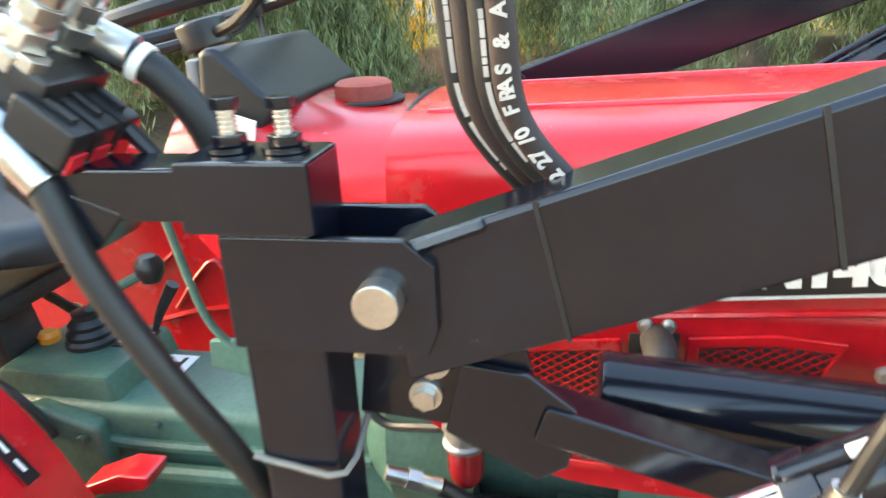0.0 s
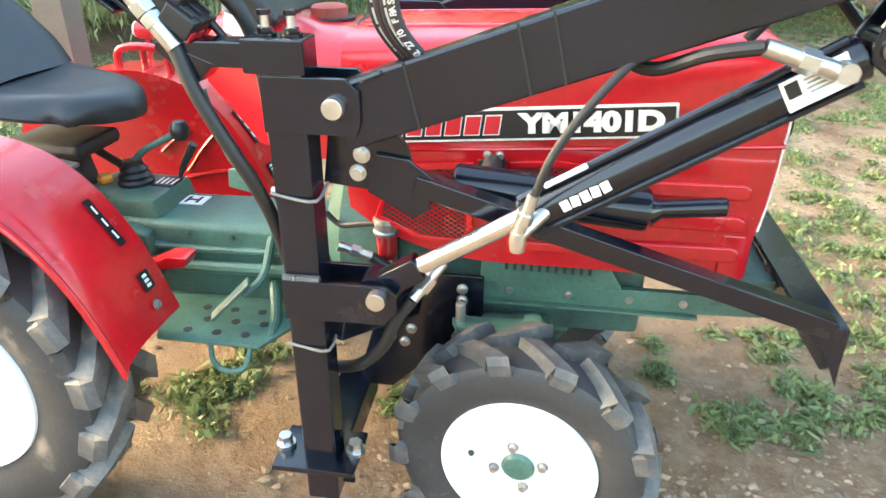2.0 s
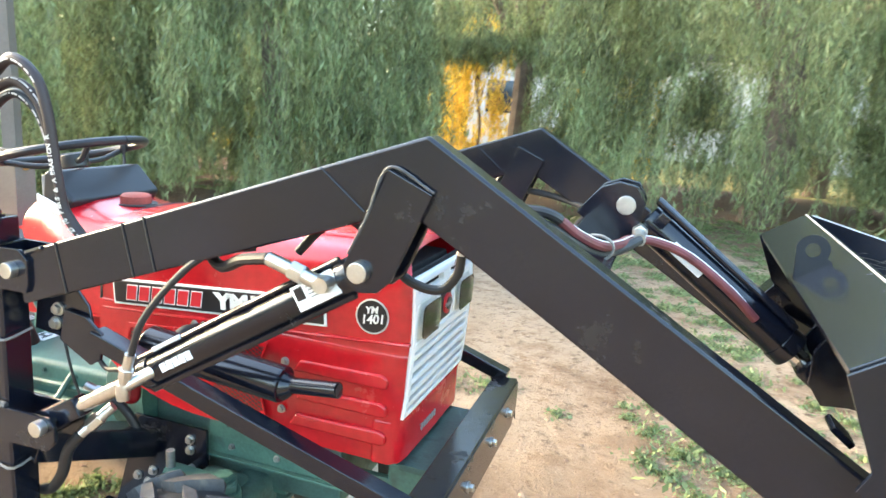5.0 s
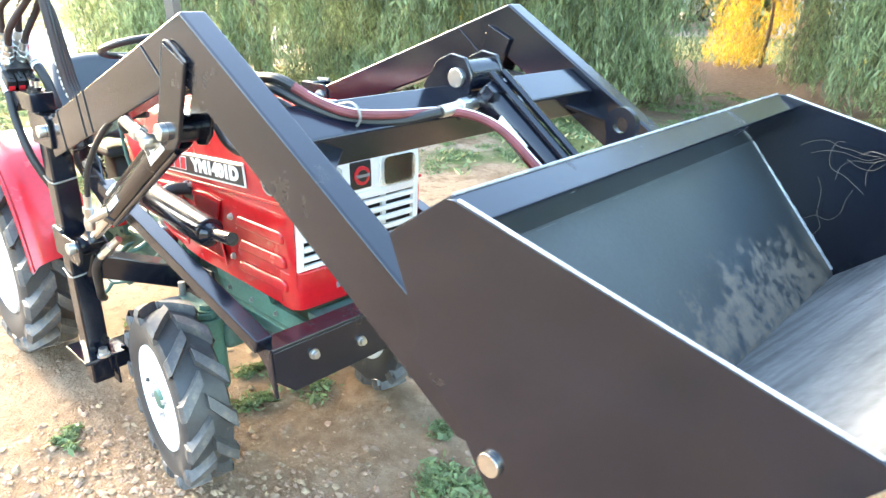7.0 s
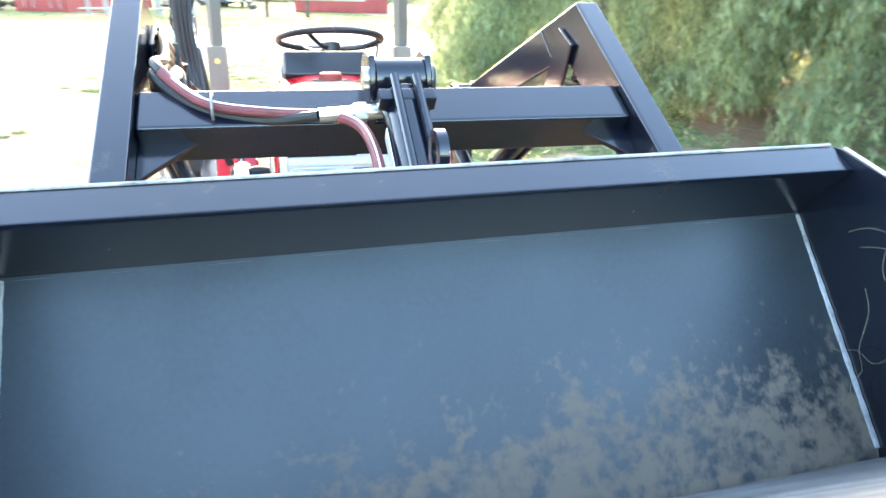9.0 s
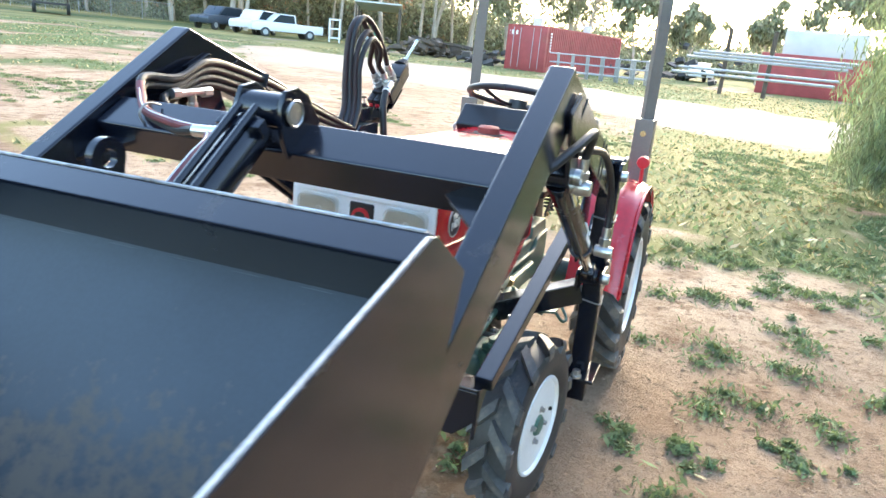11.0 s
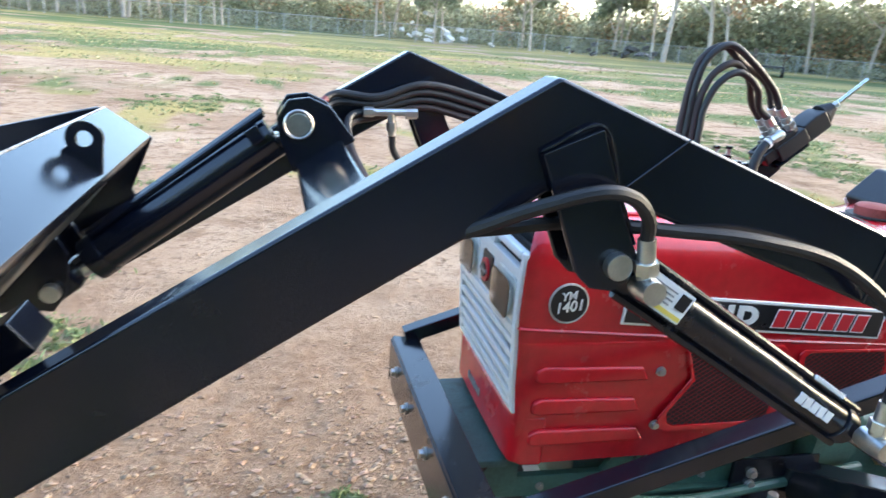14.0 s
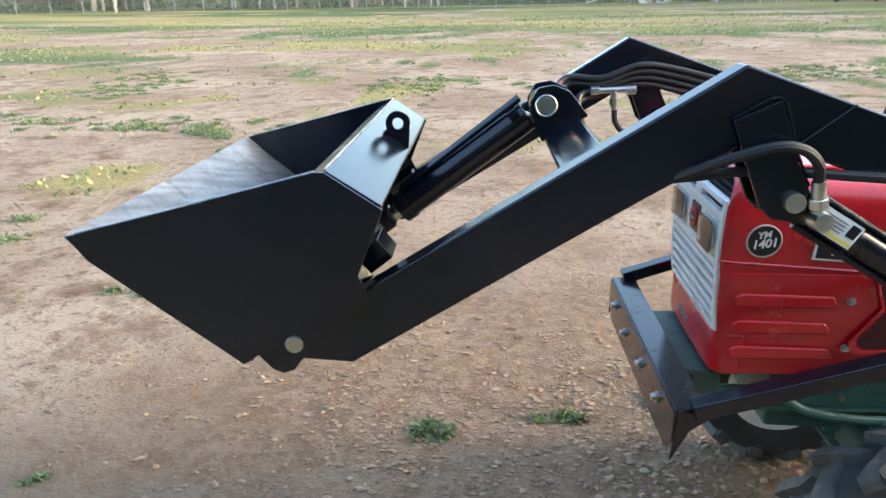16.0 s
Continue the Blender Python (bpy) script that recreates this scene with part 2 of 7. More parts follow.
def bev(bm, w, seg=2, angle=40):
    if w <= 0:
        return bm
    es = [e for e in bm.edges if len(e.link_faces) == 2 and e.calc_face_angle(0) > radians(angle)]
    bmesh.ops.bevel(bm, geom=es, offset=w, segments=seg, profile=0.5, affect="EDGES", clamp_overlap=True)
    return bm


def prism(pts, a, b, axis="y", w=0.003, bm=None, seg=2):
    """A flat outline thickened from a to b along an axis; the outline lies in the two other axes."""
    own = bmesh.new()
    f = {"y": lambda u, v, c: (u, c, v), "x": lambda u, v, c: (c, u, v), "z": lambda u, v, c: (u, v, c)}[axis]
    lo = [own.verts.new(f(u, v, a)) for u, v in pts]
    hi = [own.verts.new(f(u, v, b)) for u, v in pts]
    n = len(pts)
    own.faces.new(lo)
    own.faces.new(hi[::-1])
    for i in range(n):
        own.faces.new((lo[i], hi[i], hi[(i + 1) % n], lo[(i + 1) % n]))
    bmesh.ops.recalc_face_normals(own, faces=own.faces)
    bev(own, w, seg)
    return join(bm, own)


def join(bm, own):
    if bm is None:
        return own
    me = bpy.data.meshes.new("tmp")
    own.to_mesh(me)
    own.free()
    bm.from_mesh(me)
    bpy.data.meshes.remove(me)
    return bm


def box(c, s, w=0.003, bm=None, rot=None, seg=2):
    own = bmesh.new()
    bmesh.ops.create_cube(own, size=1.0)
    bmesh.ops.scale(own, vec=s, verts=own.verts)
    bev(own, w, seg)
    m = Matrix.Translation(c)
    if rot:
        m = m @ Euler([radians(a) for a in rot]).to_matrix().to_4x4()
    bmesh.ops.transform(own, matrix=m, verts=own.verts)
    return join(bm, own)


def rod(p, q, r, n=16, bm=None, r2=None, w=0.0):
    own = bmesh.new()
    p, q = Vector(p), Vector(q)
    d = q - p
    bmesh.ops.create_cone(own, cap_ends=True, segments=n, radius1=r, radius2=r if r2 is None else r2, depth=d.length)
    bev(own, w, 2, 50)
    m = Matrix.Translation((p + q) / 2) @ d.to_track_quat("Z", "Y").to_matrix().to_4x4()
    bmesh.ops.transform(own, matrix=m, verts=own.verts)
    return join(bm, own)


def tube_between(p, q, wid, hgt, w=0.006, bm=None, up=(0, 0, 1)):
    """A rectangular bar from p to q."""
    own = bmesh.new()
    p, q = Vector(p), Vector(q)
    d = q - p
    bmesh.ops.create_cube(own, size=1.0)
    bmesh.ops.scale(own, vec=(wid, hgt, d.length), verts=own.verts)
    bev(own, w)
    z = d.normalized()
    x = z.cross(Vector(up)).normalized()
    y = z.cross(x)
    m = Matrix((x, y, z)).transposed().to_4x4()
    bmesh.ops.transform(own, matrix=Matrix.Translation((p + q) / 2) @ m, verts=own.verts)
    return join(bm, own)


def spline(pts, n=8):
    """Points of a smooth line through pts."""
    ps = [Vector(p) for p in pts]
    ps = [2 * ps[0] - ps[1]] + ps + [2 * ps[-1] - ps[-2]]
    out = []
    for i in range(1, len(ps) - 2):
        for j in range(n):
            t = j / n
            a, b, c, d = ps[i - 1:i + 3]
            out.append(0.5 * ((2 * b) + (c - a) * t + (2 * a - 5 * b + 4 * c - d) * t * t + (3 * b - a - 3 * c + d) * t ** 3))
    out.append(ps[-2])
    return out


def sweep(pts, r, sides=10, bm=None, n=8, smooth_line=True):
    """A round bar along a line."""
    own = bmesh.new()
    line = spline(pts, n) if smooth_line else [Vector(p) for p in pts]
    rings = []
    ref = Vector((0.13, 0.31, 0.94))
    for i, p in enumerate(line):
        d = (line[min(i + 1, len(line) - 1)] - line[max(i - 1, 0)]).normalized()
        x = ref - d * ref.dot(d)
        x.normalize()
        ref = x
        y = d.cross(x)
        rr = r(i / (len(line) - 1)) if callable(r) else r
        rings.append([own.verts.new(p + rr * (math.cos(a) * x + math.sin(a) * y)) for a in [2 * math.pi * k / sides for k in range(sides)]])
    for a, b in zip(rings, rings[1:]):
        for k in range(sides):
            own.faces.new((a[k], a[(k + 1) % sides], b[(k + 1) % sides], b[k]))
    own.faces.new(rings[0][::-1])
    own.faces.new(rings[-1])
    return join(bm, own)


def lathe(profile, c, axis="y", n=40, bm=None):
    """A turned shape: (radius, along) pairs about an axis through c."""
    own = bmesh.new()
    rings = []
    for r, h in profile:
        ring = []
        for k in range(n):
            a = 2 * math.pi * k / n
            u, v = r * math.cos(a), r * math.sin(a)
            o = {"y": (u, h, v), "x": (h, u, v), "z": (u, v, h)}[axis]
            ring.append(own.verts.new((c[0] + o[0], c[1] + o[1], c[2] + o[2])))
        rings.append(ring)
    for a, b in zip(rings, rings[1:]):
        for k in range(n):
            own.faces.new((a[k], a[(k + 1) % n], b[(k + 1) % n], b[k]))
    if profile[0][0] > 1e-4:
        own.faces.new(rings[0])
    if profile[-1][0] > 1e-4:
        own.faces.new(rings[-1])
    bmesh.ops.remove_doubles(own, verts=own.verts, dist=1e-5)
    return join(bm, own)


def hexbolt(c, d, r, h=0.02, bm=None):
    """A hexagonal bolt head on a washer, standing out along d."""
    c, d = Vector(c), Vector(d).normalized()
    bm = rod(c, c + d * h * 0.3, r * 1.35, 20, bm)
    return rod(c + d * h * 0.3, c + d * h, r, 6, bm, w=0.0015)


def sheet(fn, nu, nv, thick=0.006):
    """A bent plate: fn(u, v) with u, v in 0..1, given thickness."""
    own = bmesh.new()
    g = [[own.verts.new(fn(i / nu, j / nv)) for j in range(nv + 1)] for i in range(nu + 1)]
    for i in range(nu):
        for j in range(nv):
            own.faces.new((g[i][j], g[i + 1][j], g[i + 1][j + 1], g[i][j + 1]))
    bmesh.ops.recalc_face_normals(own, faces=own.faces)
    bmesh.ops.solidify(own, geom=own.faces, thickness=thick)
    return own


def lettering(name, text, mat, parent, m, size, label="", depth=0.0015, shear=0.0, wide=1.0, bold=0.0):
    """Raised letters, turned into a mesh; m puts them in plan units."""
    cu = bpy.data.curves.new(name, "FONT")
    cu.body, cu.size, cu.extrude, cu.align_x, cu.align_y = text, size, depth, "CENTER", "CENTER"
    cu.shear, cu.offset = shear, bold
    tmp = new("tmp_text", cu)
    me = bpy.data.meshes.new_from_object(tmp.evaluated_get(bpy.context.evaluated_depsgraph_get()))
    bpy.data.objects.remove(tmp)
    own = bmesh.new()
    own.from_mesh(me)
    bpy.data.meshes.remove(me)
    bmesh.ops.scale(own, vec=(wide, 1, 1), verts=own.verts)
    bmesh.ops.transform(own, matrix=m, verts=own.verts)
    return part(name, own, mat, parent, label, smooth=0)


def side_matrix(s, x, y, z, tilt=0.0):
    """Places flat work on a flank: s = -1 the right flank, 1 the left; letters read forwards from outside."""
    m = Matrix.Translation((x, y, z))
    if s < 0:
        return m @ Euler((radians(90), radians(-tilt), 0), "XYZ").to_matrix().to_4x4()
    return m @ Euler((radians(90), radians(tilt), radians(180)), "XYZ").to_matrix().to_4x4()


# ---- ground ----
def smooth(a, b, v):
    t = min(1.0, max(0.0, (v - a) / (b - a)))
    return t * t * (3 - 2 * t)


def bearing(x, y):
    """Degrees to the left of the tractor's left-hand side, and the distance, from beside the machine."""
    return math.degrees(math.atan2(-(x - 2.0), y - 1.0)) % 360, math.hypot(x - 2.0, y - 1.0)


def ground_height(x, y):
    """Metres: level under the tractor, rising very gently towards the far fence."""
    az, d = bearing(x, y)
    slope = (0.003 + 0.015 * smooth(95, 160, az)) * smooth(60, 85, az) * (1 - smooth(235, 300, az))
    rough = 0.020 * noise.noise((x * 0.9, y * 0.9, 3.1)) + 0.012 * noise.noise((x * 3.1, y * 3.1, 7.7)) + 0.009 * noise.noise((x * 8.0, y * 8.0, 1.7))
    return slope * max(0.0, d - 7.0) - (0.012 + 0.016 * smooth(-0.45, 0.7, x)) * (1 - smooth(1.3, 4.5, math.hypot(x - 0.5, y))) + rough


def grass_cover(x, y):
    """How much thin grass grows at a place, 0 to 1."""
    az, d = bearing(x, y)
    streak = noise.noise((x * 0.10 + 3, y * 0.30, 5.0)) + 0.5 * noise.noise((x * 0.45, y * 0.9, 9.0))
    spot = noise.noise((x * 0.5, y * 0.5, 21.0)) + 0.6 * noise.noise((x * 1.6, y * 1.6, 2.0))
    v = 0.0
    if 60 < az < 128:
        edge = 15.5 + 8 * smooth(82, 128, az)
        far = 24.0 + 12 * smooth(82, 128, az)
        near = (1 - smooth(edge - 3.0, edge, d + 1.5 * streak)) * smooth(3.0, 6.0, d) * (1 - smooth(100, 112, az))
        v = max(near * smooth(-0.75, 0.0, spot), smooth(far, far + 2.0, d + 1.5 * streak) * smooth(-0.6, 0.1, streak))
    if az >= 128 or az < 8:
        v = max(v, smooth(9, 24, d) * smooth(-0.3, 0.3, streak + 0.012 * (d - 30)), smooth(3.5, 7, d) * 0.7 * smooth(0.0, 0.5, spot))
    if az <= 60 or az > 330:
        v = max(v, 0.75 * smooth(2.5, 4.5, d) * smooth(-0.1, 0.45, spot) * (1 - smooth(7, 9, d)), smooth(12.5, 14, d) * (1 - smooth(20, 22, d)))
    return v



def litter_and_shade(x, y):
    """Fallen leaves under the weeping trees, with their shade put into the soil colour."""
    az, d = bearing(x, y)
    if not (az < 62 or az > 318):
        return 0.0
    return smooth(5.2, 7.2, d + 0.9 * noise.noise((x * 0.5, y * 0.5, 14.0))) * (1 - smooth(12.5, 14.5, d))


def worked_soil(x, y):
    return 1.0 - smooth(0.6, 3.2, math.hypot((x - 1.3) * 0.9, y + 0.7) + 0.6 * noise.noise((x * 0.8, y * 0.8, 4.0)))


def road_cover(x, y):
    """The pale dirt road that runs behind the tractor, with sunlight put into its colour."""
    az, d = bearing(x, y)
    if not 40 < az < 140:
        return 0.0
    streak = noise.noise((x * 0.10 + 3, y * 0.30, 5.0))
    edge = 15.5 + 8 * smooth(82, 128, az)
    far = 24.0 + 12 * smooth(82, 128, az)
    return smooth(edge - 1.5, edge + 0.5, d + 1.5 * streak) * (1 - smooth(far, far + 2, d + 1.5 * streak)) * (1 - smooth(118, 138, az))


def ground_material():
    m = bpy.data.materials.new("dry_dirt")
    m.use_nodes = True
    nt = m.node_tree
    n, l = nt.nodes, nt.links
    b = n["Principled BSDF"]
    b.inputs["Roughness"].default_value = 0.92
    b.inputs["Specular IOR Level"].default_value = 0.2
    tc = n.new("ShaderNodeTexCoord")

    def tex(scale, detail=6, rough=0.6, stretch=None):
        t = n.new("ShaderNodeTexNoise")
        t.inputs["Scale"].default_value, t.inputs["Detail"].default_value, t.inputs["Roughness"].default_value = scale, detail, rough
        if stretch:
            mp = n.new("ShaderNodeMapping")
            mp.inputs["Scale"].default_value = stretch
            l.new(tc.outputs["Object"], mp.inputs[0])
            l.new(mp.outputs[0], t.inputs["Vector"])
        else:
            l.new(tc.outputs["Object"], t.inputs["Vector"])
        return t.outputs[0]

    def ramp(src, lo, hi):
        r = n.new("ShaderNodeMapRange")
        r.inputs[1].default_value, r.inputs[2].default_value = lo, hi
        l.new(src, r.inputs[0])
        return r.outputs[0]

    def mix(f, a, bb):
        x = n.new("ShaderNodeMix")
        x.data_type = "RGBA"
        l.new(f, x.inputs[0])
        for sock, v in ((x.inputs[6], a), (x.inputs[7], bb)):
            if isinstance(v, tuple):
                sock.default_value = (*v, 1)
            else:
                l.new(v, sock)
        return x.outputs[2]

    patch, mid, fine, tiny = tex(0.35), tex(2.2, 8, 0.65), tex(14, 8, 0.7), tex(90, 4, 0.7)
    c = mix(ramp(patch, 0.4, 0.62), (0.290, 0.200, 0.132), (0.42, 0.325, 0.235))
    c = mix(ramp(mid, 0.50, 0.66), c, (0.180, 0.108, 0.062))
    c = mix(ramp(tex(5.5, 9, 0.75), 0.54, 0.64), c, (0.200, 0.126, 0.076))
    c = mix(ramp(fine, 0.54, 0.68), c, (0.105, 0.068, 0.044))
    c = mix(ramp(tex(38, 6, 0.75), 0.57, 0.68), c, (0.10, 0.066, 0.044))
    c = mix(ramp(tiny, 0.60, 0.70), c, (0.39, 0.32, 0.25))
    # soil turned over by the wheels, browner and darker; the dirt road beyond, paler with painted sunlight
    def attr(name):
        a_ = n.new("ShaderNodeAttribute")
        a_.attribute_name = name
        return a_.outputs["Fac"]

    wk = n.new("ShaderNodeMath")
    wk.operation = "MULTIPLY_ADD"
    l.new(mid, wk.inputs[0])
    wk.inputs[1].default_value = 1.2
    l.new(attr("worked"), wk.inputs[2])
    c = mix(ramp(wk.outputs[0], 0.95, 1.55), c, mix(ramp(fine, 0.42, 0.62), (0.225, 0.143, 0.088), (0.32, 0.225, 0.15)))
    c = mix(attr("road"), c, (0.40, 0.34, 0.28))
    # darker soil under the trees: fallen leaves, plus tree shade painted in
    c = mix(attr("litter_shade"), c, mix(ramp(fine, 0.4, 0.65), (0.13, 0.086, 0.056), (0.21, 0.145, 0.10)))
    # thin grass cover, broken up by the finer noise
    at = n.new("ShaderNodeAttribute")
    at.attribute_name = "cover"
    sub = n.new("ShaderNodeMath")
    sub.operation = "MULTIPLY_ADD"
    l.new(tex(1.0, 9, 0.72, (0.22, 1.0, 1.0)), sub.inputs[0])
    sub.inputs[1].default_value = 0.9
    l.new(at.outputs["Fac"], sub.inputs[2])
    # straw streaks: dry grass, and low sun on it put into the colour
    c2 = mix(ramp(sub.outputs[0], 0.72, 1.02), c, mix(ramp(tex(0.10, 5, 0.6, (0.3, 1.0, 1.0)), 0.42, 0.58), (0.09, 0.12, 0.042), (0.30, 0.245, 0.095)))
    l.new(c2, b.inputs["Base Color"])
    bump = n.new("ShaderNodeBump")
    bump.inputs["Strength"].default_value, bump.inputs["Distance"].default_value = 1.0, 0.07
    hs = n.new("ShaderNodeMath")
    hs.operation = "MULTIPLY_ADD"
    l.new(fine, hs.inputs[0])
    hs.inputs[1].default_value = 0.6
    l.new(mid, hs.inputs[2])
    hs2 = n.new("ShaderNodeMath")
    hs2.operation = "MULTIPLY_ADD"
    l.new(tiny, hs2.inputs[0])
    hs2.inputs[1].default_value = 0.2
    l.new(hs.outputs[0], hs2.inputs[2])
    l.new(hs2.outputs[0], bump.inputs["Height"])
    l.new(bump.outputs[0], b.inputs["Normal"])
    return m


SOIL = ground_material()


def build_ground():
    n = 260
    def spread(i):
        t = 2 * i / n - 1
        return math.copysign(6.0 * abs(t) + 494 * abs(t) ** 6, t)
    co = []
    for i in range(n + 1):
        for j in range(n + 1):
            x, y = spread(i) + 1.0, spread(j)
            co.append((x, y, ground_height(x, y)))
    fs = [(i * (n + 1) + j, (i + 1) * (n + 1) + j, (i + 1) * (n + 1) + j + 1, i * (n + 1) + j + 1) for i in range(n) for j in range(n)]
    me = bpy.data.meshes.new("ground")
    me.from_pydata(co, [], fs)
    me.materials.append(SOIL)
    cover = me.attributes.new("cover", "FLOAT", "POINT")
    cover.data.foreach_set("value", np.array([grass_cover(p[0], p[1]) for p in co], dtype=np.float32))
    for key, fn in (("worked", worked_soil), ("road", road_cover), ("litter_shade", litter_and_shade)):
        at = me.attributes.new(key, "FLOAT", "POINT")
        at.data.foreach_set("value", np.array([fn(p[0], p[1]) for p in co], dtype=np.float32))
    for p in me.polygons:
        p.use_smooth = True
    return tagged(new("ground", me), "dry pale dirt with clods and sparse weeds", "ground", kind="structure")


build_ground()


# ---- the tractor ----
tractor = thing("compact_tractor", 0.15, 0, "small red and grey-green compact tractor with white wheel rims", "tractor")


def lerp_list(xs, ys, x):
    return float(np.interp(x, xs, ys))


def nose_x(z):
    """How far forward the nose stands at a height."""
    return lerp_list([0.74, 0.80, 0.95, 1.13, 1.25, 1.30, 1.345], [1.356, 1.367, 1.385, 1.394, 1.390, 1.378, 1.345], z)


HOOD_SECTION = spline([(0.252, 0, 0), (0.262, 0.20, 0), (0.266, 0.30, 0), (0.262, 0.325, 0), (0.260, 0.44, 0), (0.254, 0.520, 0),
                       (0.226, 0.562, 0), (0.15, 0.581, 0), (0.07, 0.588, 0), (0.0, 0.590, 0)], 4)


def hood_bottom(x):
    return lerp_list([0.36, 0.40, 0.47, 0.556, 0.65, 0.74, 1.0, 1.42], [0.90, 0.865, 0.815, 0.781, 0.757, 0.748, 0.75, 0.748], x)


def hood_shell():
    """The bonnet: one bent sheet with rounded shoulders and a leaning nose."""
    bm = bmesh.new()
    stations = [0.0, 0.012, 0.035, 0.075, 0.13, 0.22, 0.32, 0.42, 0.5, 0.58, 0.66, 0.74, 0.82, 0.88, 0.94, 0.98, 1.0]
    rows = []
    half = HOOD_SECTION
    full = [(p.x, p.y) for p in half] + [(-p.x, p.y) for p in half[-2::-1]]
    for i, s in enumerate(stations):
        row = []
        for y, h in full:
            z = 0.75 + h
            xf = nose_x(z)
            x = xf + (0.385 - xf) * s
            sh = [0.955, 0.985, 0.997, 1.0][min(i, 3)]
            zb = hood_bottom(x)
            zz = zb + (z - zb) * 1.0 if h > 0.15 else zb + h
            drop = [0.016, 0.006, 0.001, 0][min(i, 3)] * max(0, (h - 0.4) / 0.19)
            row.append(bm.verts.new((x, y * sh, max(zz, zb) - drop - 0.030 * s * max(0, h - 0.3) / 0.29)))
        rows.append(row)
    for a, b in zip(rows, rows[1:]):
        for k in range(len(a) - 1):
            bm.faces.new((a[k], a[k + 1], b[k + 1], b[k]))
    bmesh.ops.recalc_face_normals(bm, faces=bm.faces)
    bmesh.ops.solidify(bm, geom=bm.faces, thickness=0.006)
    return bm


hood = part("hood", hood_shell(), RED, tractor, "glossy red sheet-metal hood", smooth=50)
# the lower red apron of the nose
apron = prism([(1.30, -0.262), (1.352, -0.258), (1.378, -0.236), (1.384, -0.20), (1.386, 0.0), (1.384, 0.20), (1.378, 0.236), (1.352, 0.258), (1.30, 0.262)], 0.745, 0.876, "z", 0.010, seg=3)
part("nose_apron", apron, RED, tractor)
for y in (-0.13, 0.13):
    part("hood_rib", sweep([(0.42, y, 1.304), (0.9, y, 1.320), (1.27, y, 1.333)], 0.006, 6), RED, hood)
part("hood_seam", sweep([(0.392, -0.264, 1.06), (0.390, -0.248, 1.232), (0.388, -0.18, 1.290), (0.386, 0, 1.310), (0.388, 0.18, 1.290), (0.390, 0.248, 1.232), (0.392, 0.264, 1.06)], 0.004, 6), DARK, hood)
for s in (-1, 1):
    part("crease", sweep([(0.40, s * 0.262, 1.035), (0.7, s * 0.2645, 1.052), (1.33, s * 0.262, 1.092), (1.385, s * 0.250, 1.095)], 0.005, 6), RED, hood)
    for z, x0 in ((0.985, 1.07), (0.905, 1.08), (0.825, 1.06)):
        part("pressed_rib", prism([(x0 - 0.01, z - 0.022), (x0 + 0.012, z + 0.014), (1.325, z + 0.020), (1.345, z + 0.010), (1.345, z - 0.016), (1.33, z - 0.022)], s * 0.252, s * 0.2705, "y", 0.0075, seg=4), RED, hood)


def mesh_panel(s, outline):
    """A raised red frame with a perforated sheet and a dark backing for shade."""
    y = s * 0.268
    frame = bmesh.new()
    n = len(outline)
    cx, cz = sum(p[0] for p in outline) / n, sum(p[1] for p in outline) / n
    inner = [(cx + (x - cx) * 0.86, cz + (z - cz) * 0.84) for x, z in outline]
    a = [frame.verts.new((x, y, z)) for x, z in outline]
    b = [frame.verts.new((x, y, z)) for x, z in inner]
    for i in range(n):
        frame.faces.new((a[i], a[(i + 1) % n], b[(i + 1) % n], b[i]))
    ext = bmesh.ops.extrude_face_region(frame, geom=frame.faces[:])
    bmesh.ops.translate(frame, vec=(0, s * 0.007, 0), verts=[v for v in ext["geom"] if isinstance(v, bmesh.types.BMVert)])
    bmesh.ops.recalc_face_normals(frame, faces=frame.faces)
    bev(frame, 0.004)
    panel = part("mesh_panel", frame, RED, tractor)
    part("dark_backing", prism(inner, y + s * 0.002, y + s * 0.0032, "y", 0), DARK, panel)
    # the wires of the mesh, cut to the outline
    wires = bmesh.new()

    def span(u, along):
        cuts = []
        for i in range(n):
            p, q = Vector(inner[i]), Vector(inner[(i + 1) % n])
            dp, dq = p.dot(along[1]) - u, q.dot(along[1]) - u
            if dp * dq < 0:
                c = p + (q - p) * (dp / (dp - dq))
                cuts.append(c.dot(along[0]))
        return sorted(cuts)[:2] if len(cuts) >= 2 else None

    for ang in (32, -32):
        d = Vector((math.cos(radians(ang)), math.sin(radians(ang))))
        nn = Vector((-d.y, d.x))
        us = [Vector(p).dot(nn) for p in inner]
        u = min(us) + 0.004
        while u < max(us):
            c = span(u, (d, nn))
            if c:
                p, q = d * c[0] + nn * u, d * c[1] + nn * u
                tube_between((p.x, y + s * 0.0052, p.y), (q.x, y + s * 0.0052, q.y), 0.0018, 0.0014, 0, wires, (0, 1, 0))
            u += 0.0105
    # left wires take a darker red for that flank's shade
    part("perforated_sheet", wires, RED if s < 0 else RED_SHADED, panel, smooth=0)


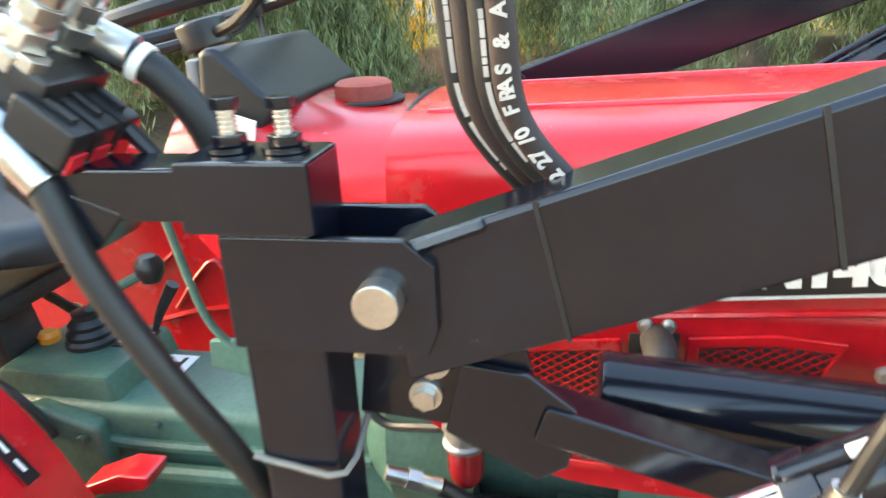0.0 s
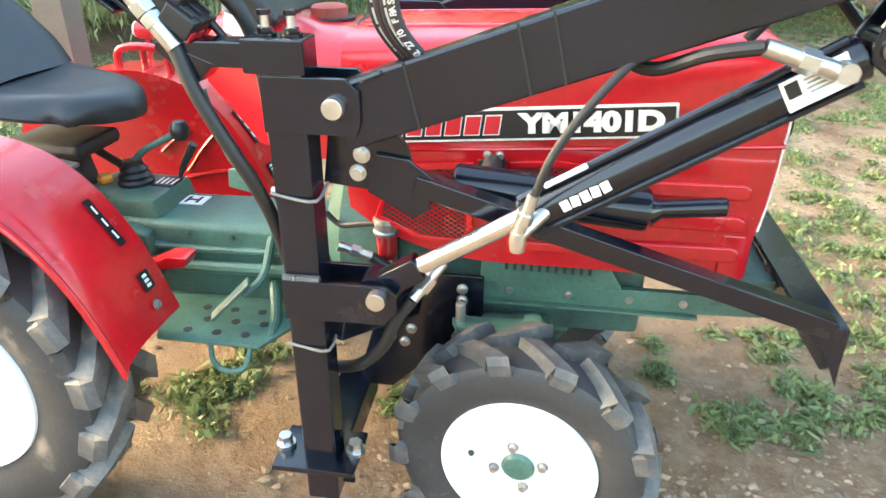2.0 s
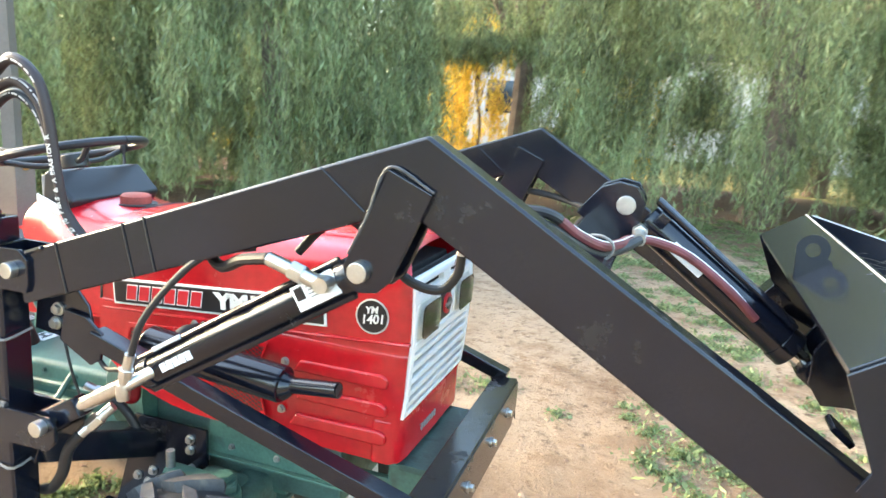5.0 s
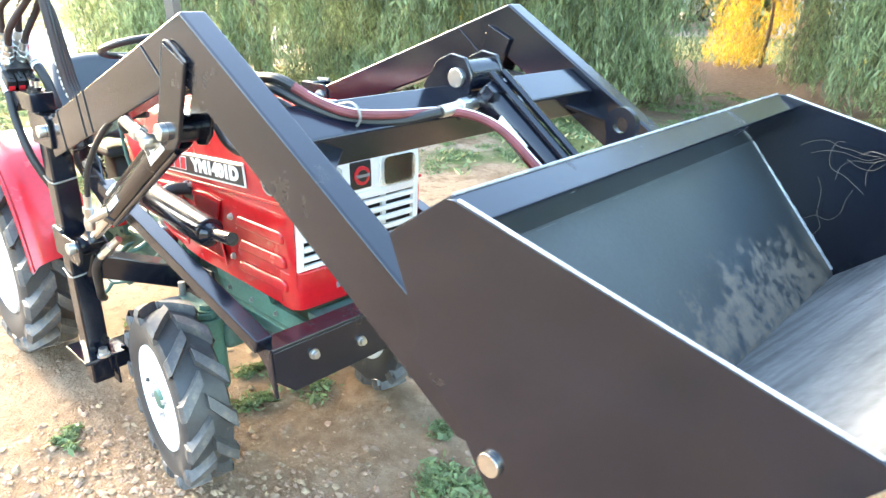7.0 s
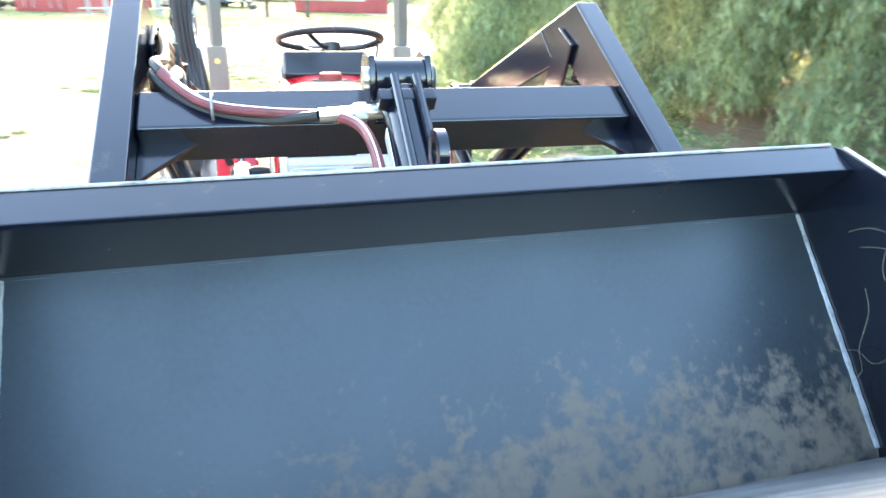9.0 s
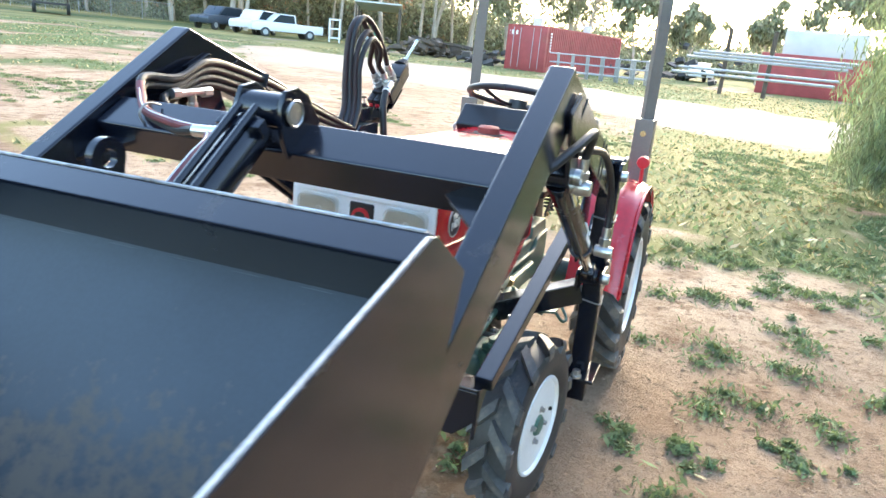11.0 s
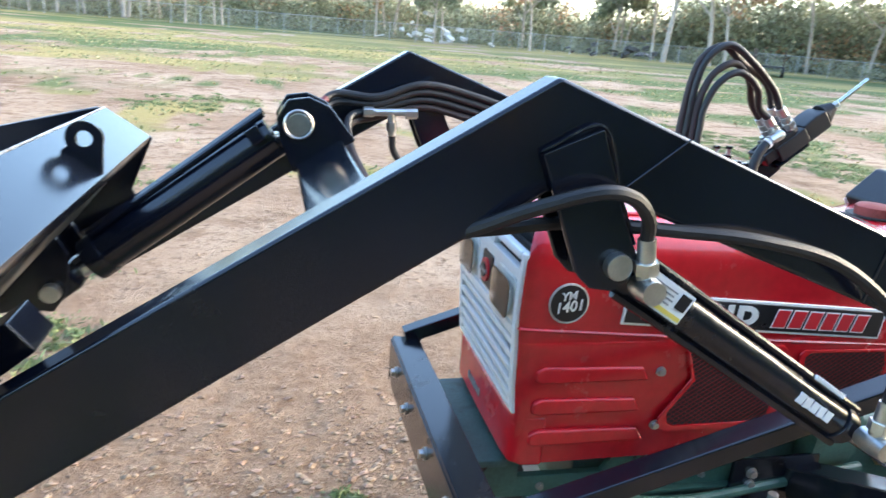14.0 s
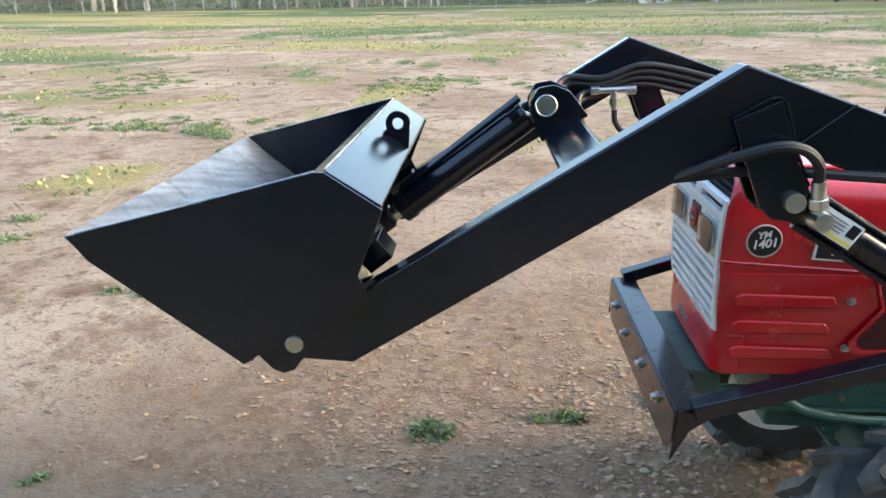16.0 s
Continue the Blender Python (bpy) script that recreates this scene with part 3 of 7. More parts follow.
for s in (-1, 1):
    if s < 0:
        mesh_panel(s, [(0.455, 0.86), (0.50, 1.005), (0.705, 1.022), (0.705, 0.80), (0.57, 0.805)])
        mesh_panel(s, [(0.79, 0.80), (0.79, 1.028), (0.90, 1.038), (0.985, 1.03), (0.945, 0.94), (0.985, 0.80)])
    else:
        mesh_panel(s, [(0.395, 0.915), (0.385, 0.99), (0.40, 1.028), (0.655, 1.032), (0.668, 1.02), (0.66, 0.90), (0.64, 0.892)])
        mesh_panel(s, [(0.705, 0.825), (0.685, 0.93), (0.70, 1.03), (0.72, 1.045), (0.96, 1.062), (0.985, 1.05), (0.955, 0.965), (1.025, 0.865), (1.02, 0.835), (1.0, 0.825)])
    if s < 0:
        # dark plate painted in for the shaded opening between the panels
        part("panel_gap", prism([(0.715, 0.985), (0.715, 1.028), (0.78, 1.031), (0.78, 0.985)], s * 0.266, s * 0.271, "y", 0), DARK, tractor)
    for x, z in ((1.027, 0.843), (1.035, 0.985)):
        part("panel_screw", hexbolt((x, s * 0.264, z), (0, s, 0), 0.009, 0.012), STEEL, tractor)

    # the name plate: black field, white rim, white letters; the maker's name as plain red blocks
    tilt = 4.3
    m = side_matrix(s, 0.80, s * 0.266, 1.119, tilt)

    def plate(w, h, d, mat, name):
        own = bmesh.new()
        bmesh.ops.create_cube(own, size=1)
        bmesh.ops.scale(own, vec=(w, h, d), verts=own.verts)
        bev(own, min(d * 0.4, 0.0012), 1)
        bmesh.ops.transform(own, matrix=m, verts=own.verts)
        return part(name, own, mat, tractor)

    rim = plate(0.715, 0.078, 0.006, DECAL_WHITE, "name_plate_rim")
    plate(0.703, 0.066, 0.010, DECAL_BLACK, "name_plate")
    lx = 0.17 if s < 0 else -0.17
    lettering("model_lettering", "YM1401D", DECAL_WHITE, rim, m @ Matrix.Translation((lx, 0.0, 0.0058)), 0.060, "white model lettering", wide=1.27, bold=0.0036)
    for i in range(6):
        bx = (-0.285 if s < 0 else 0.055) + i * 0.046
        own = bmesh.new()
        bmesh.ops.create_cube(own, size=1)
        bmesh.ops.scale(own, vec=(0.034, 0.042, 0.002), verts=own.verts)
        for v in own.verts:
            v.co.x += v.co.y * 0.2
        bmesh.ops.transform(own, matrix=m @ Matrix.Translation((bx, 0, 0.0062)), verts=own.verts)
        part("maker_block", own, DECAL_RED, rim, smooth=0)
        own = bmesh.new()
        bmesh.ops.create_cube(own, size=1)
        bmesh.ops.scale(own, vec=(0.039, 0.048, 0.0016), verts=own.verts)
        for v in own.verts:
            v.co.x += v.co.y * 0.2
        bmesh.ops.transform(own, matrix=m @ Matrix.Translation((bx, 0, 0.0056)), verts=own.verts)
        part("block_edge", own, DECAL_WHITE, rim, smooth=0)
    # the round badge
    badge = part("round_badge", lathe([(0.0, 0.0), (0.047, 0.0), (0.047, 0.007), (0.0435, 0.008), (0.043, 0.005), (0.0, 0.005)] if s > 0 else
                                      [(0.0, 0.0), (0.047, 0.0), (0.047, -0.007), (0.0435, -0.008), (0.043, -0.005), (0.0, -0.005)], (1.288, s * 0.256, 1.156)), PRINT, tractor, "round black badge with a grey rim")
    part("badge_field", lathe([(0.0, s * 0.0056), (0.0425, s * 0.0056), (0.0425, s * 0.0066), (0.0, s * 0.0066)], (1.288, s * 0.256, 1.156)), DECAL_BLACK, badge)
    bm_ = side_matrix(s, 1.288, s * 0.2635, 1.156, 8 if s < 0 else -8)
    lettering("badge_letters", "YM", DECAL_WHITE, badge, bm_ @ Matrix.Translation((0, 0.017, 0)), 0.026, shear=0.2, bold=0.0006)
    lettering("badge_number", "1401", DECAL_WHITE, badge, bm_ @ Matrix.Translation((0, -0.008, 0)), 0.034, shear=0.2, bold=0.0006)

# the white grille
GZ = (0.878, 1.262)


def nose_plate(y0, y1, z0, z1, out=0.004, deep=0.012, w=0.003, nz=6):
    """A piece of the nose that follows its lean."""
    bm = bmesh.new()
    rows = []
    for i in range(nz + 1):
        z = z0 + (z1 - z0) * i / nz
        x = nose_x(z) + out
        rows.append([bm.verts.new(p) for p in ((x, y0, z), (x, y1, z), (x - deep, y1, z), (x - deep, y0, z))])
    for a, b in zip(rows, rows[1:]):
        for k in range(4):
            bm.faces.new((a[k], a[(k + 1) % 4], b[(k + 1) % 4], b[k]))
    bm.faces.new(rows[0])
    bm.faces.new(rows[-1][::-1])
    bmesh.ops.recalc_face_normals(bm, faces=bm.faces)
    return bev(bm, w, 2, 50)


# dark sheet for the shade behind the slats
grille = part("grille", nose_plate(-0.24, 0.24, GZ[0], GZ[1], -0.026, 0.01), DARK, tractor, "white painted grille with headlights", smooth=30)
for s in (-1, 1):
    part("side_frame", nose_plate(s * 0.222, s * 0.245, GZ[0], GZ[1], 0.008, 0.02, 0.005), WHITE, grille)
part("top_frame", nose_plate(-0.222, 0.222, 1.243, 1.262, 0.008, 0.02, 0.004, 2), WHITE, grille)
part("bottom_frame", nose_plate(-0.222, 0.222, 0.878, 0.893, 0.008, 0.02, 0.004, 2), WHITE, grille)
part("vent_bar", nose_plate(-0.222, 0.222, 1.198, 1.222, 0.006, 0.02, 0.004, 2), WHITE, grille)
part("vent_post", nose_plate(-0.03, 0.03, 1.222, 1.243, 0.006, 0.018, 0.003, 2), WHITE, grille)
part("lamp_bar", nose_plate(-0.222, 0.222, 1.064, 1.090, 0.008, 0.02, 0.005, 2), WHITE, grille)
part("lamp_panel", nose_plate(-0.222, 0.222, 1.09, 1.198, 0.002, 0.014, 0.002, 3), WHITE, grille)
part("centre_post", nose_plate(-0.012, 0.012, 0.893, 1.064, -0.004, 0.014, 0.003), WHITE, grille)
for i in range(5):
    z = 0.905 + i * 0.0335
    part("slat", nose_plate(-0.222, 0.222, z, z + 0.0185, 0.008, 0.018, 0.005, 1), WHITE, grille)
for y in (-0.105, 0.105):
    part("slat_rib", nose_plate(y - 0.009, y + 0.009, 0.893, 1.064, -0.008, 0.012, 0.002), WHITE, grille)
for s in (-1, 1):
    xl = nose_x(1.144)

    def rounded(a, b, r):
        """A rectangle with rounded corners about the lamp's middle."""
        out = []
        for cy, cz, q in ((a - r, b - r, 0), (r - a, b - r, 90), (r - a, r - b, 180), (a - r, r - b, 270)):
            out += [(s * 0.150 + cy + r * math.cos(radians(q + k * 22.5)), 1.144 + cz + r * math.sin(radians(q + k * 22.5))) for k in range(5)]
        return out

    lamp = part("headlight", prism(rounded(0.071, 0.050, 0.020), xl - 0.008, xl + 0.005, "x", 0.003), REFLECTOR, grille, "rectangular headlight with a clear ribbed lens")

    def dish(u, v):
        """A shallow silvered bowl with rounded corners."""
        a, b = 2 * u - 1, 2 * v - 1
        q = math.sqrt(max(0.0, 1 - 0.32 * b * b)), math.sqrt(max(0.0, 1 - 0.32 * a * a))
        return (xl + 0.006 + 0.010 * min(1.0, 0.6 * (a * a + b * b)), s * 0.150 + 0.066 * a * q[0], 1.144 + 0.045 * b * q[1])

    part("reflector", sheet(dish, 14, 12, 0.001), REFLECTOR, lamp, smooth=60)
    part("bulb", lathe([(0.0, 0.0), (0.012, 0.0), (0.012, 0.004), (0.007, 0.008), (0.0, 0.009)], (xl + 0.007, s * 0.150, 1.146), "x", 16), DECAL_WHITE, lamp)
    lens = part("lamp_lens", prism(rounded(0.067, 0.046, 0.020), xl + 0.0175, xl + 0.0205, "x", 0.0012), GLASS, lamp)
    lens.visible_shadow = False
part("emblem_plate", nose_plate(-0.042, 0.042, 1.10, 1.19, 0.007, 0.014, 0.006, 2), PLASTIC, grille)
part("emblem_disc", lathe([(0, 0), (0.03, 0), (0.03, 0.006), (0, 0.008)], (nose_x(1.145) + 0.006, 0, 1.145), "x"), DECAL_RED, grille)
part("emblem_core", lathe([(0, 0), (0.019, 0), (0.019, 0.0095), (0, 0.0095)], (nose_x(1.145) + 0.006, 0, 1.145), "x"), PLASTIC, grille)
part("emblem_bar", box((nose_x(1.145) + 0.014, 0, 1.145), (0.004, 0.052, 0.010), 0.001), GREY_TRIM, grille)
for i in range(6):
    part("apron_block", box((1.385, -0.10 + i * 0.02, 0.80), (0.006, 0.013, 0.02), 0.001), GREY_TRIM, tractor)

# cowl, dash and steering
cowl = bmesh.new()
cs = [(0.25, 1.00), (0.258, 1.09), (0.255, 1.175), (0.235, 1.234), (0.19, 1.273), (0.10, 1.295), (0, 1.299)]
cs = cs + [(-y, z) for y, z in cs[-2::-1]]
rows = []
for x, dz, w, low in ((0.383, 0.0, 1.0, 0.0), (0.30, 0.006, 1.0, 0.0), (0.22, 0.018, 0.99, 0.01), (0.15, 0.045, 0.93, 0.03), (0.10, 0.062, 0.85, 0.08), (0.02, 0.03, 0.82, 0.17)):
    rows.append([cowl.verts.new((x, y * w, z + dz * max(0, (z - 1.0) / 0.31) + low * max(0, 1 - (z - 1.0) / 0.25))) for y, z in cs])
for a, b in zip(rows, rows[1:]):
    for k in range(len(a) - 1):
        cowl.faces.new((a[k], a[k + 1], b[k + 1], b[k]))
bmesh.ops.recalc_face_normals(cowl, faces=cowl.faces)
bmesh.ops.solidify(cowl, geom=cowl.faces, thickness=0.006)
part("cowl", cowl, RED, tractor, smooth=45)
part("filler_hole", lathe([(0.0, 0), (0.068, 0), (0.068, 0.004), (0.0, 0.004)], (0.282, 0.0, 1.303), "z"), DARK, tractor)
part("filler_cap", lathe([(0.0, 0), (0.045, 0), (0.048, 0.008), (0.048, 0.034), (0.04, 0.040), (0.0, 0.042)], (0.282, 0.0, 1.297), "z", 24), CAP_RED, tractor, "faded red fuel cap")
part("instrument_hood", prism([(0.215, 1.322), (0.12, 1.412), (0.095, 1.407), (0.08, 1.28), (0.16, 1.26)], -0.19, 0.19, "y", 0.018, seg=3), PLASTIC, tractor, "black plastic instrument hood")
part("dash_panel", box((0.072, 0, 1.322), (0.02, 0.34, 0.14), 0.006), GREY_TRIM, tractor)
part("decal_sheet", box((0.13, -0.205, 1.30), (0.10, 0.004, 0.05), 0.001, rot=(12, 18, 0)), DECAL_WHITE, tractor)
SW = Vector((-0.020, 0.03, 1.450))
sw_m = Matrix.Translation(SW) @ Euler((0, radians(-14), 0)).to_matrix().to_4x4()
steer = bmesh.new()
R_ST = 0.235
sweep([sw_m @ Vector((R_ST * math.cos(a), R_ST * math.sin(a), 0)) for a in [2 * math.pi * i / 24 for i in range(25)]], 0.015, 10, steer, 2)
wheel_ring = part("steering_wheel", steer, PLASTIC, tractor, "black three-spoke steering wheel")
for a in (90, 210, 330):
    e = Vector((R_ST * math.cos(radians(a)), R_ST * math.sin(radians(a)), 0))
    part("spoke", sweep([sw_m @ Vector((0, 0, -0.04)), sw_m @ (e * 0.5 + Vector((0, 0, -0.035))), sw_m @ e], 0.010, 8), PLASTIC, wheel_ring)
part("wheel_hub", rod(sw_m @ Vector((0, 0, -0.06)), sw_m @ Vector((0, 0, -0.012)), 0.045, 20, w=0.006), PLASTIC, wheel_ring)
part("steering_column", rod((0.13, 0, 1.0), sw_m @ Vector((0, 0, -0.05)), 0.028, 16), PLASTIC, tractor)
part("throttle_lever", sweep([(0.02, 0.20, 1.30), (0.0, 0.24, 1.38), (-0.01, 0.25, 1.44)], 0.006, 8), PLASTIC, tractor)
part("throttle_knob", lathe([(0, 0), (0.012, 0.002), (0.014, 0.02), (0.012, 0.036), (0, 0.04)], (-0.01, 0.25, 1.435), "z", 14), PLASTIC, tractor)

# chassis, engine and transmission
for s in (-1, 1):
    rail = part("chassis_rail", prism([(0.62, 0.596), (0.62, 0.652), (1.47, 0.660), (1.47, 0.606), (1.30, 0.598)], s * 0.155, s * 0.178, "y", 0.004), GREEN, tractor)
    part("rail_flange", prism([(0.62, 0.588), (0.62, 0.596), (1.30, 0.598), (1.30, 0.590)], s * 0.12, s * 0.195, "y", 0.002), GREEN, rail)
    for x in (0.80, 0.96, 1.12, 1.26):
        part("rail_bolt", hexbolt((x, s * 0.178, 0.628), (0, s, 0), 0.008, 0.012), STEEL, rail)
    # the slotted cover above the rail
    cover = part("slotted_cover", prism([(0.72, 0.652), (0.72, 0.742), (1.05, 0.742), (1.10, 0.66)], s * 0.165, s * 0.185, "y", 0.004), GREEN, tractor)
    for i in range(11):
        part("slot", box((0.79 + i * 0.022, s * 0.1855, 0.712), (0.009, 0.003, 0.035), 0.001), DARK, cover)
part("front_bolster", box((1.40, 0, 0.66), (0.16, 0.36, 0.10), 0.01), GREEN, tractor)
part("radiator_tray", box((1.415, 0, 0.722), (0.10, 0.42, 0.02), 0.004), GREEN_DK, tractor)
part("engine_block", prism([(0.48, 0.48), (0.48, 0.98), (1.10, 1.0), (1.16, 0.80), (1.16, 0.50)], -0.145, 0.145, "y", 0.015), GREEN_DK, tractor)
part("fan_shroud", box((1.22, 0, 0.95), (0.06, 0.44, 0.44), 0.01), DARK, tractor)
# solid dark block for the shade under the hood
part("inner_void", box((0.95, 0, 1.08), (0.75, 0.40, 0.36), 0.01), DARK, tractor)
part("oil_pan", prism([(0.5, 0.50), (0.55, 0.40), (0.92, 0.40), (1.0, 0.50)], -0.12, 0.12, "y", 0.02), GREEN_DK, tractor)
part("clutch_housing", lathe([(0.0, 0.28), (0.15, 0.28), (0.20, 0.33), (0.205, 0.48), (0.0, 0.48)], (0, 0, 0.72), "x", 28), GREEN, tractor)
part("transmission", prism([(-0.62, 0.42), (-0.62, 0.68), (-0.54, 0.730), (-0.20, 0.726), (0.30, 0.735), (0.34, 0.71), (0.34, 0.52), (0.0, 0.46)], -0.125, 0.125, "y", 0.025, seg=3), GREEN, tractor, "grey-green cast transmission housing")
part("gearbox_top", prism([(-0.56, 0.70), (-0.53, 0.782), (-0.27, 0.782), (-0.25, 0.71)], -0.105, 0.125, "y", 0.015), GREEN, tractor)
for s in (-1, 1):
    part("side_ledge", sweep([(-0.54, s * 0.128, 0.705), (-0.34, s * 0.13, 0.70), (-0.24, s * 0.132, 0.652), (0.28, s * 0.132, 0.662)], 0.012, 8), GREEN, tractor)
    part("hydraulic_pipe", sweep([(-0.20, s * 0.15, 0.60), (0.0, s * 0.15, 0.605), (0.16, s * 0.15, 0.61)], 0.019, 10), GREEN, tractor)
    part("pipe_nut", rod((0.155, s * 0.15, 0.61), (0.19, s * 0.15, 0.612), 0.024, 6), BRASS, tractor)
part("symbol_sticker", box((-0.222, 0.045, 0.7285), (0.085, 0.07, 0.003), 0.0005), DECAL_WHITE, tractor)
part("symbol_mark", box((-0.222, 0.045, 0.7305), (0.035, 0.009, 0.002), 0.0003), DECAL_BLACK, tractor)
for dx in (-0.018, 0.018):
    part("symbol_mark", box((-0.222 + dx, 0.045, 0.7305), (0.009, 0.045, 0.002), 0.0003), DECAL_BLACK, tractor)
part("shift_pattern", box((-0.305, 0.05, 0.784), (0.07, 0.08, 0.003), 0.0005), DECAL_BLACK, tractor)
for i in range(4):
    part("shift_mark", box((-0.33 + i * 0.017, 0.05, 0.786), (0.007, 0.05, 0.002), 0.0003), DECAL_WHITE, tractor)
boot = part("gear_boot", lathe([(0, 0), (0.055, 0), (0.055, 0.012), (0.048, 0.02), (0.05, 0.03), (0.04, 0.04), (0.042, 0.05), (0.03, 0.062), (0.03, 0.075), (0.0, 0.08)], (-0.40, 0.03, 0.780), "z", 22), PLASTIC, tractor)
part("gear_lever", sweep([(-0.40, 0.03, 0.845), (-0.36, 0.034, 0.885), (-0.30, 0.038, 0.918), (-0.245, 0.04, 0.946)], 0.011, 10), GREEN, tractor)
part("gear_knob", lathe([(0, -0.03), (0.02, -0.026), (0.03, -0.005), (0.03, 0.012), (0.018, 0.03), (0, 0.033)], (-0.228, 0.04, 0.956), "z", 18), PLASTIC, tractor)
part("range_lever", sweep([(-0.285, 0.09, 0.785), (-0.265, 0.095, 0.83), (-0.225, 0.10, 0.895)], lambda t: 0.007 + 0.008 * t, 8), PLASTIC, tractor)
part("amber_knob", lathe([(0, 0), (0.022, 0), (0.024, 0.02), (0.018, 0.03), (0, 0.032)], (-0.50, 0.02, 0.776), "z", 16), AMBER, tractor)
part("pedal_arm", sweep([(0.10, -0.12, 0.70), (0.10, -0.21, 0.62), (0.06, -0.27, 0.585)], 0.012, 8), GREEN, tractor)
part("pedal", box((0.035, -0.29, 0.585), (0.15, 0.045, 0.010), 0.003, rot=(0, -42, 25)), GREEN_DK, tractor)
part("pedal_lever", sweep([(0.0, -0.20, 1.15), (0.04, -0.20, 0.98), (0.10, -0.19, 0.90)], 0.007, 8), GREEN, tractor)
part("lever_bracket", prism([(0.03, 0.885), (0.035, 0.935), (0.09, 0.94), (0.12, 0.91), (0.10, 0.87)], -0.20, -0.185, "y", 0.004), GREEN, tractor)
part("linkage_rod", sweep([(0.15, -0.19, 0.88), (0.22, -0.19, 0.875), (0.26, -0.19, 0.868)], 0.010, 8), ZINC, tractor)
part("red_pedal", prism([(-0.24, 0.63), (-0.10, 0.66), (-0.09, 0.69), (-0.15, 0.69), (-0.24, 0.65)], -0.27, -0.20, "y", 0.008), RED, tractor)
part("fuel_filter_head", lathe([(0, 0), (0.034, 0), (0.036, 0.008), (0.031, 0.012), (0.033, 0.03), (0.036, 0.034), (0.034, 0.046), (0.016, 0.052), (0, 0.052)], (0.478, -0.245, 0.806), "z", 20), STEEL, tractor)
part("fuel_filter_bowl", lathe([(0, 0), (0.020, 0), (0.027, 0.012), (0.029, 0.025), (0.029, 0.072), (0, 0.074)], (0.478, -0.245, 0.734), "z", 20), FILTER_RED, tractor)
part("fuel_line", sweep([(0.30, -0.20, 0.83), (0.34, -0.205, 0.80), (0.40, -0.225, 0.815), (0.46, -0.24, 0.83)], 0.008, 8), HOSE, tractor)
part("cable", sweep([(0.16, -0.20, 0.87), (0.20, -0.21, 0.76), (0.24, -0.21, 0.66)], 0.005, 6), HOSE, tractor)
for s in (-1, 1):
    board = bmesh.new()
    prism([(-0.26, s * 0.14), (-0.15, s * 0.385), (0.15, s * 0.385), (0.20, s * 0.28), (0.20, s * 0.14)], 0.493, 0.505, "z", 0.004, board)
    fb = part("footboard", board, GREEN, tractor, "grey-green footboard with oval drain holes")
    for i in range(3):
        for j in range(3):
            part("drain_hole", lathe([(0, 0), (0.013, 0), (0.013, 0.0012), (0, 0.0012)], (-0.08 + j * 0.085 + (i % 2) * 0.03, s * (0.22 + i * 0.06), 0.505), "z", 14), DARK, fb)
    part("step_loop", sweep([(0.0, s * 0.37, 0.496), (0.02, s * 0.405, 0.46), (0.06, s * 0.425, 0.445), (0.11, s * 0.415, 0.45), (0.12, s * 0.38, 0.49)], 0.0075, 10), GREEN, fb)
    part("board_support", sweep([(0.1, s * 0.14, 0.56), (0.14, s * 0.24, 0.51), (0.16, s * 0.33, 0.492)], 0.016, 10), GREEN, tractor)

# front axle with portal ends
part("axle_beam", box((0.865, 0, 0.49), (0.12, 0.56, 0.11), 0.03, seg=3), GREEN_DK, tractor)
part("axle_pivot", prism([(0.79, 0.48), (0.79, 0.60), (0.97, 0.60), (0.97, 0.48)], -0.14, 0.14, "y", 0.012), GREEN, tractor)
part("drive_shaft_tube", rod((0.45, 0.0, 0.50), (0.84, 0.0, 0.51), 0.05, 18), GREEN, tractor)
for s in (-1, 1):
    part("knuckle", rod((0.862, s * 0.315, 0.28), (0.862, s * 0.315, 0.575), 0.058, 20, w=0.01), GREEN, tractor)
    part("axle_gearbox", box((0.80, s * 0.235, 0.50), (0.16, 0.11, 0.13), 0.03, seg=3), GREEN_DK, tractor)
    arm_ = part("steering_arm", prism([(0.66, s * 0.30), (0.68, s * 0.345), (0.80, s * 0.352), (0.885, s * 0.362), (0.915, s * 0.315), (0.885, s * 0.268), (0.80, s * 0.285), (0.68, s * 0.285)], 0.577, 0.602, "z", 0.006), GREEN, tractor)
    part("king_nut", hexbolt((0.872, s * 0.315, 0.602), (0, 0, 1), 0.026, 0.026), GREEN, arm_)
    part("ball_stud", rod((0.685, s * 0.315, 0.525), (0.685, s * 0.315, 0.655), 0.013, 12, w=0.002), STEEL, arm_)
    part("ball_joint", lathe([(0, -0.02), (0.016, -0.018), (0.024, 0), (0.016, 0.018), (0, 0.02)], (0.685, s * 0.315, 0.55), "z", 16), GREEN_DK, arm_)
    part("tie_rod", rod((0.685, s * 0.315, 0.55), (0.68, s * 0.12, 0.545), 0.012, 10), STEEL, tractor)
    part("final_drive", rod((0.862, s * 0.315, 0.345), (0.862, s * 0.44, 0.345), 0.10, 24, w=0.015), GREEN, tractor)


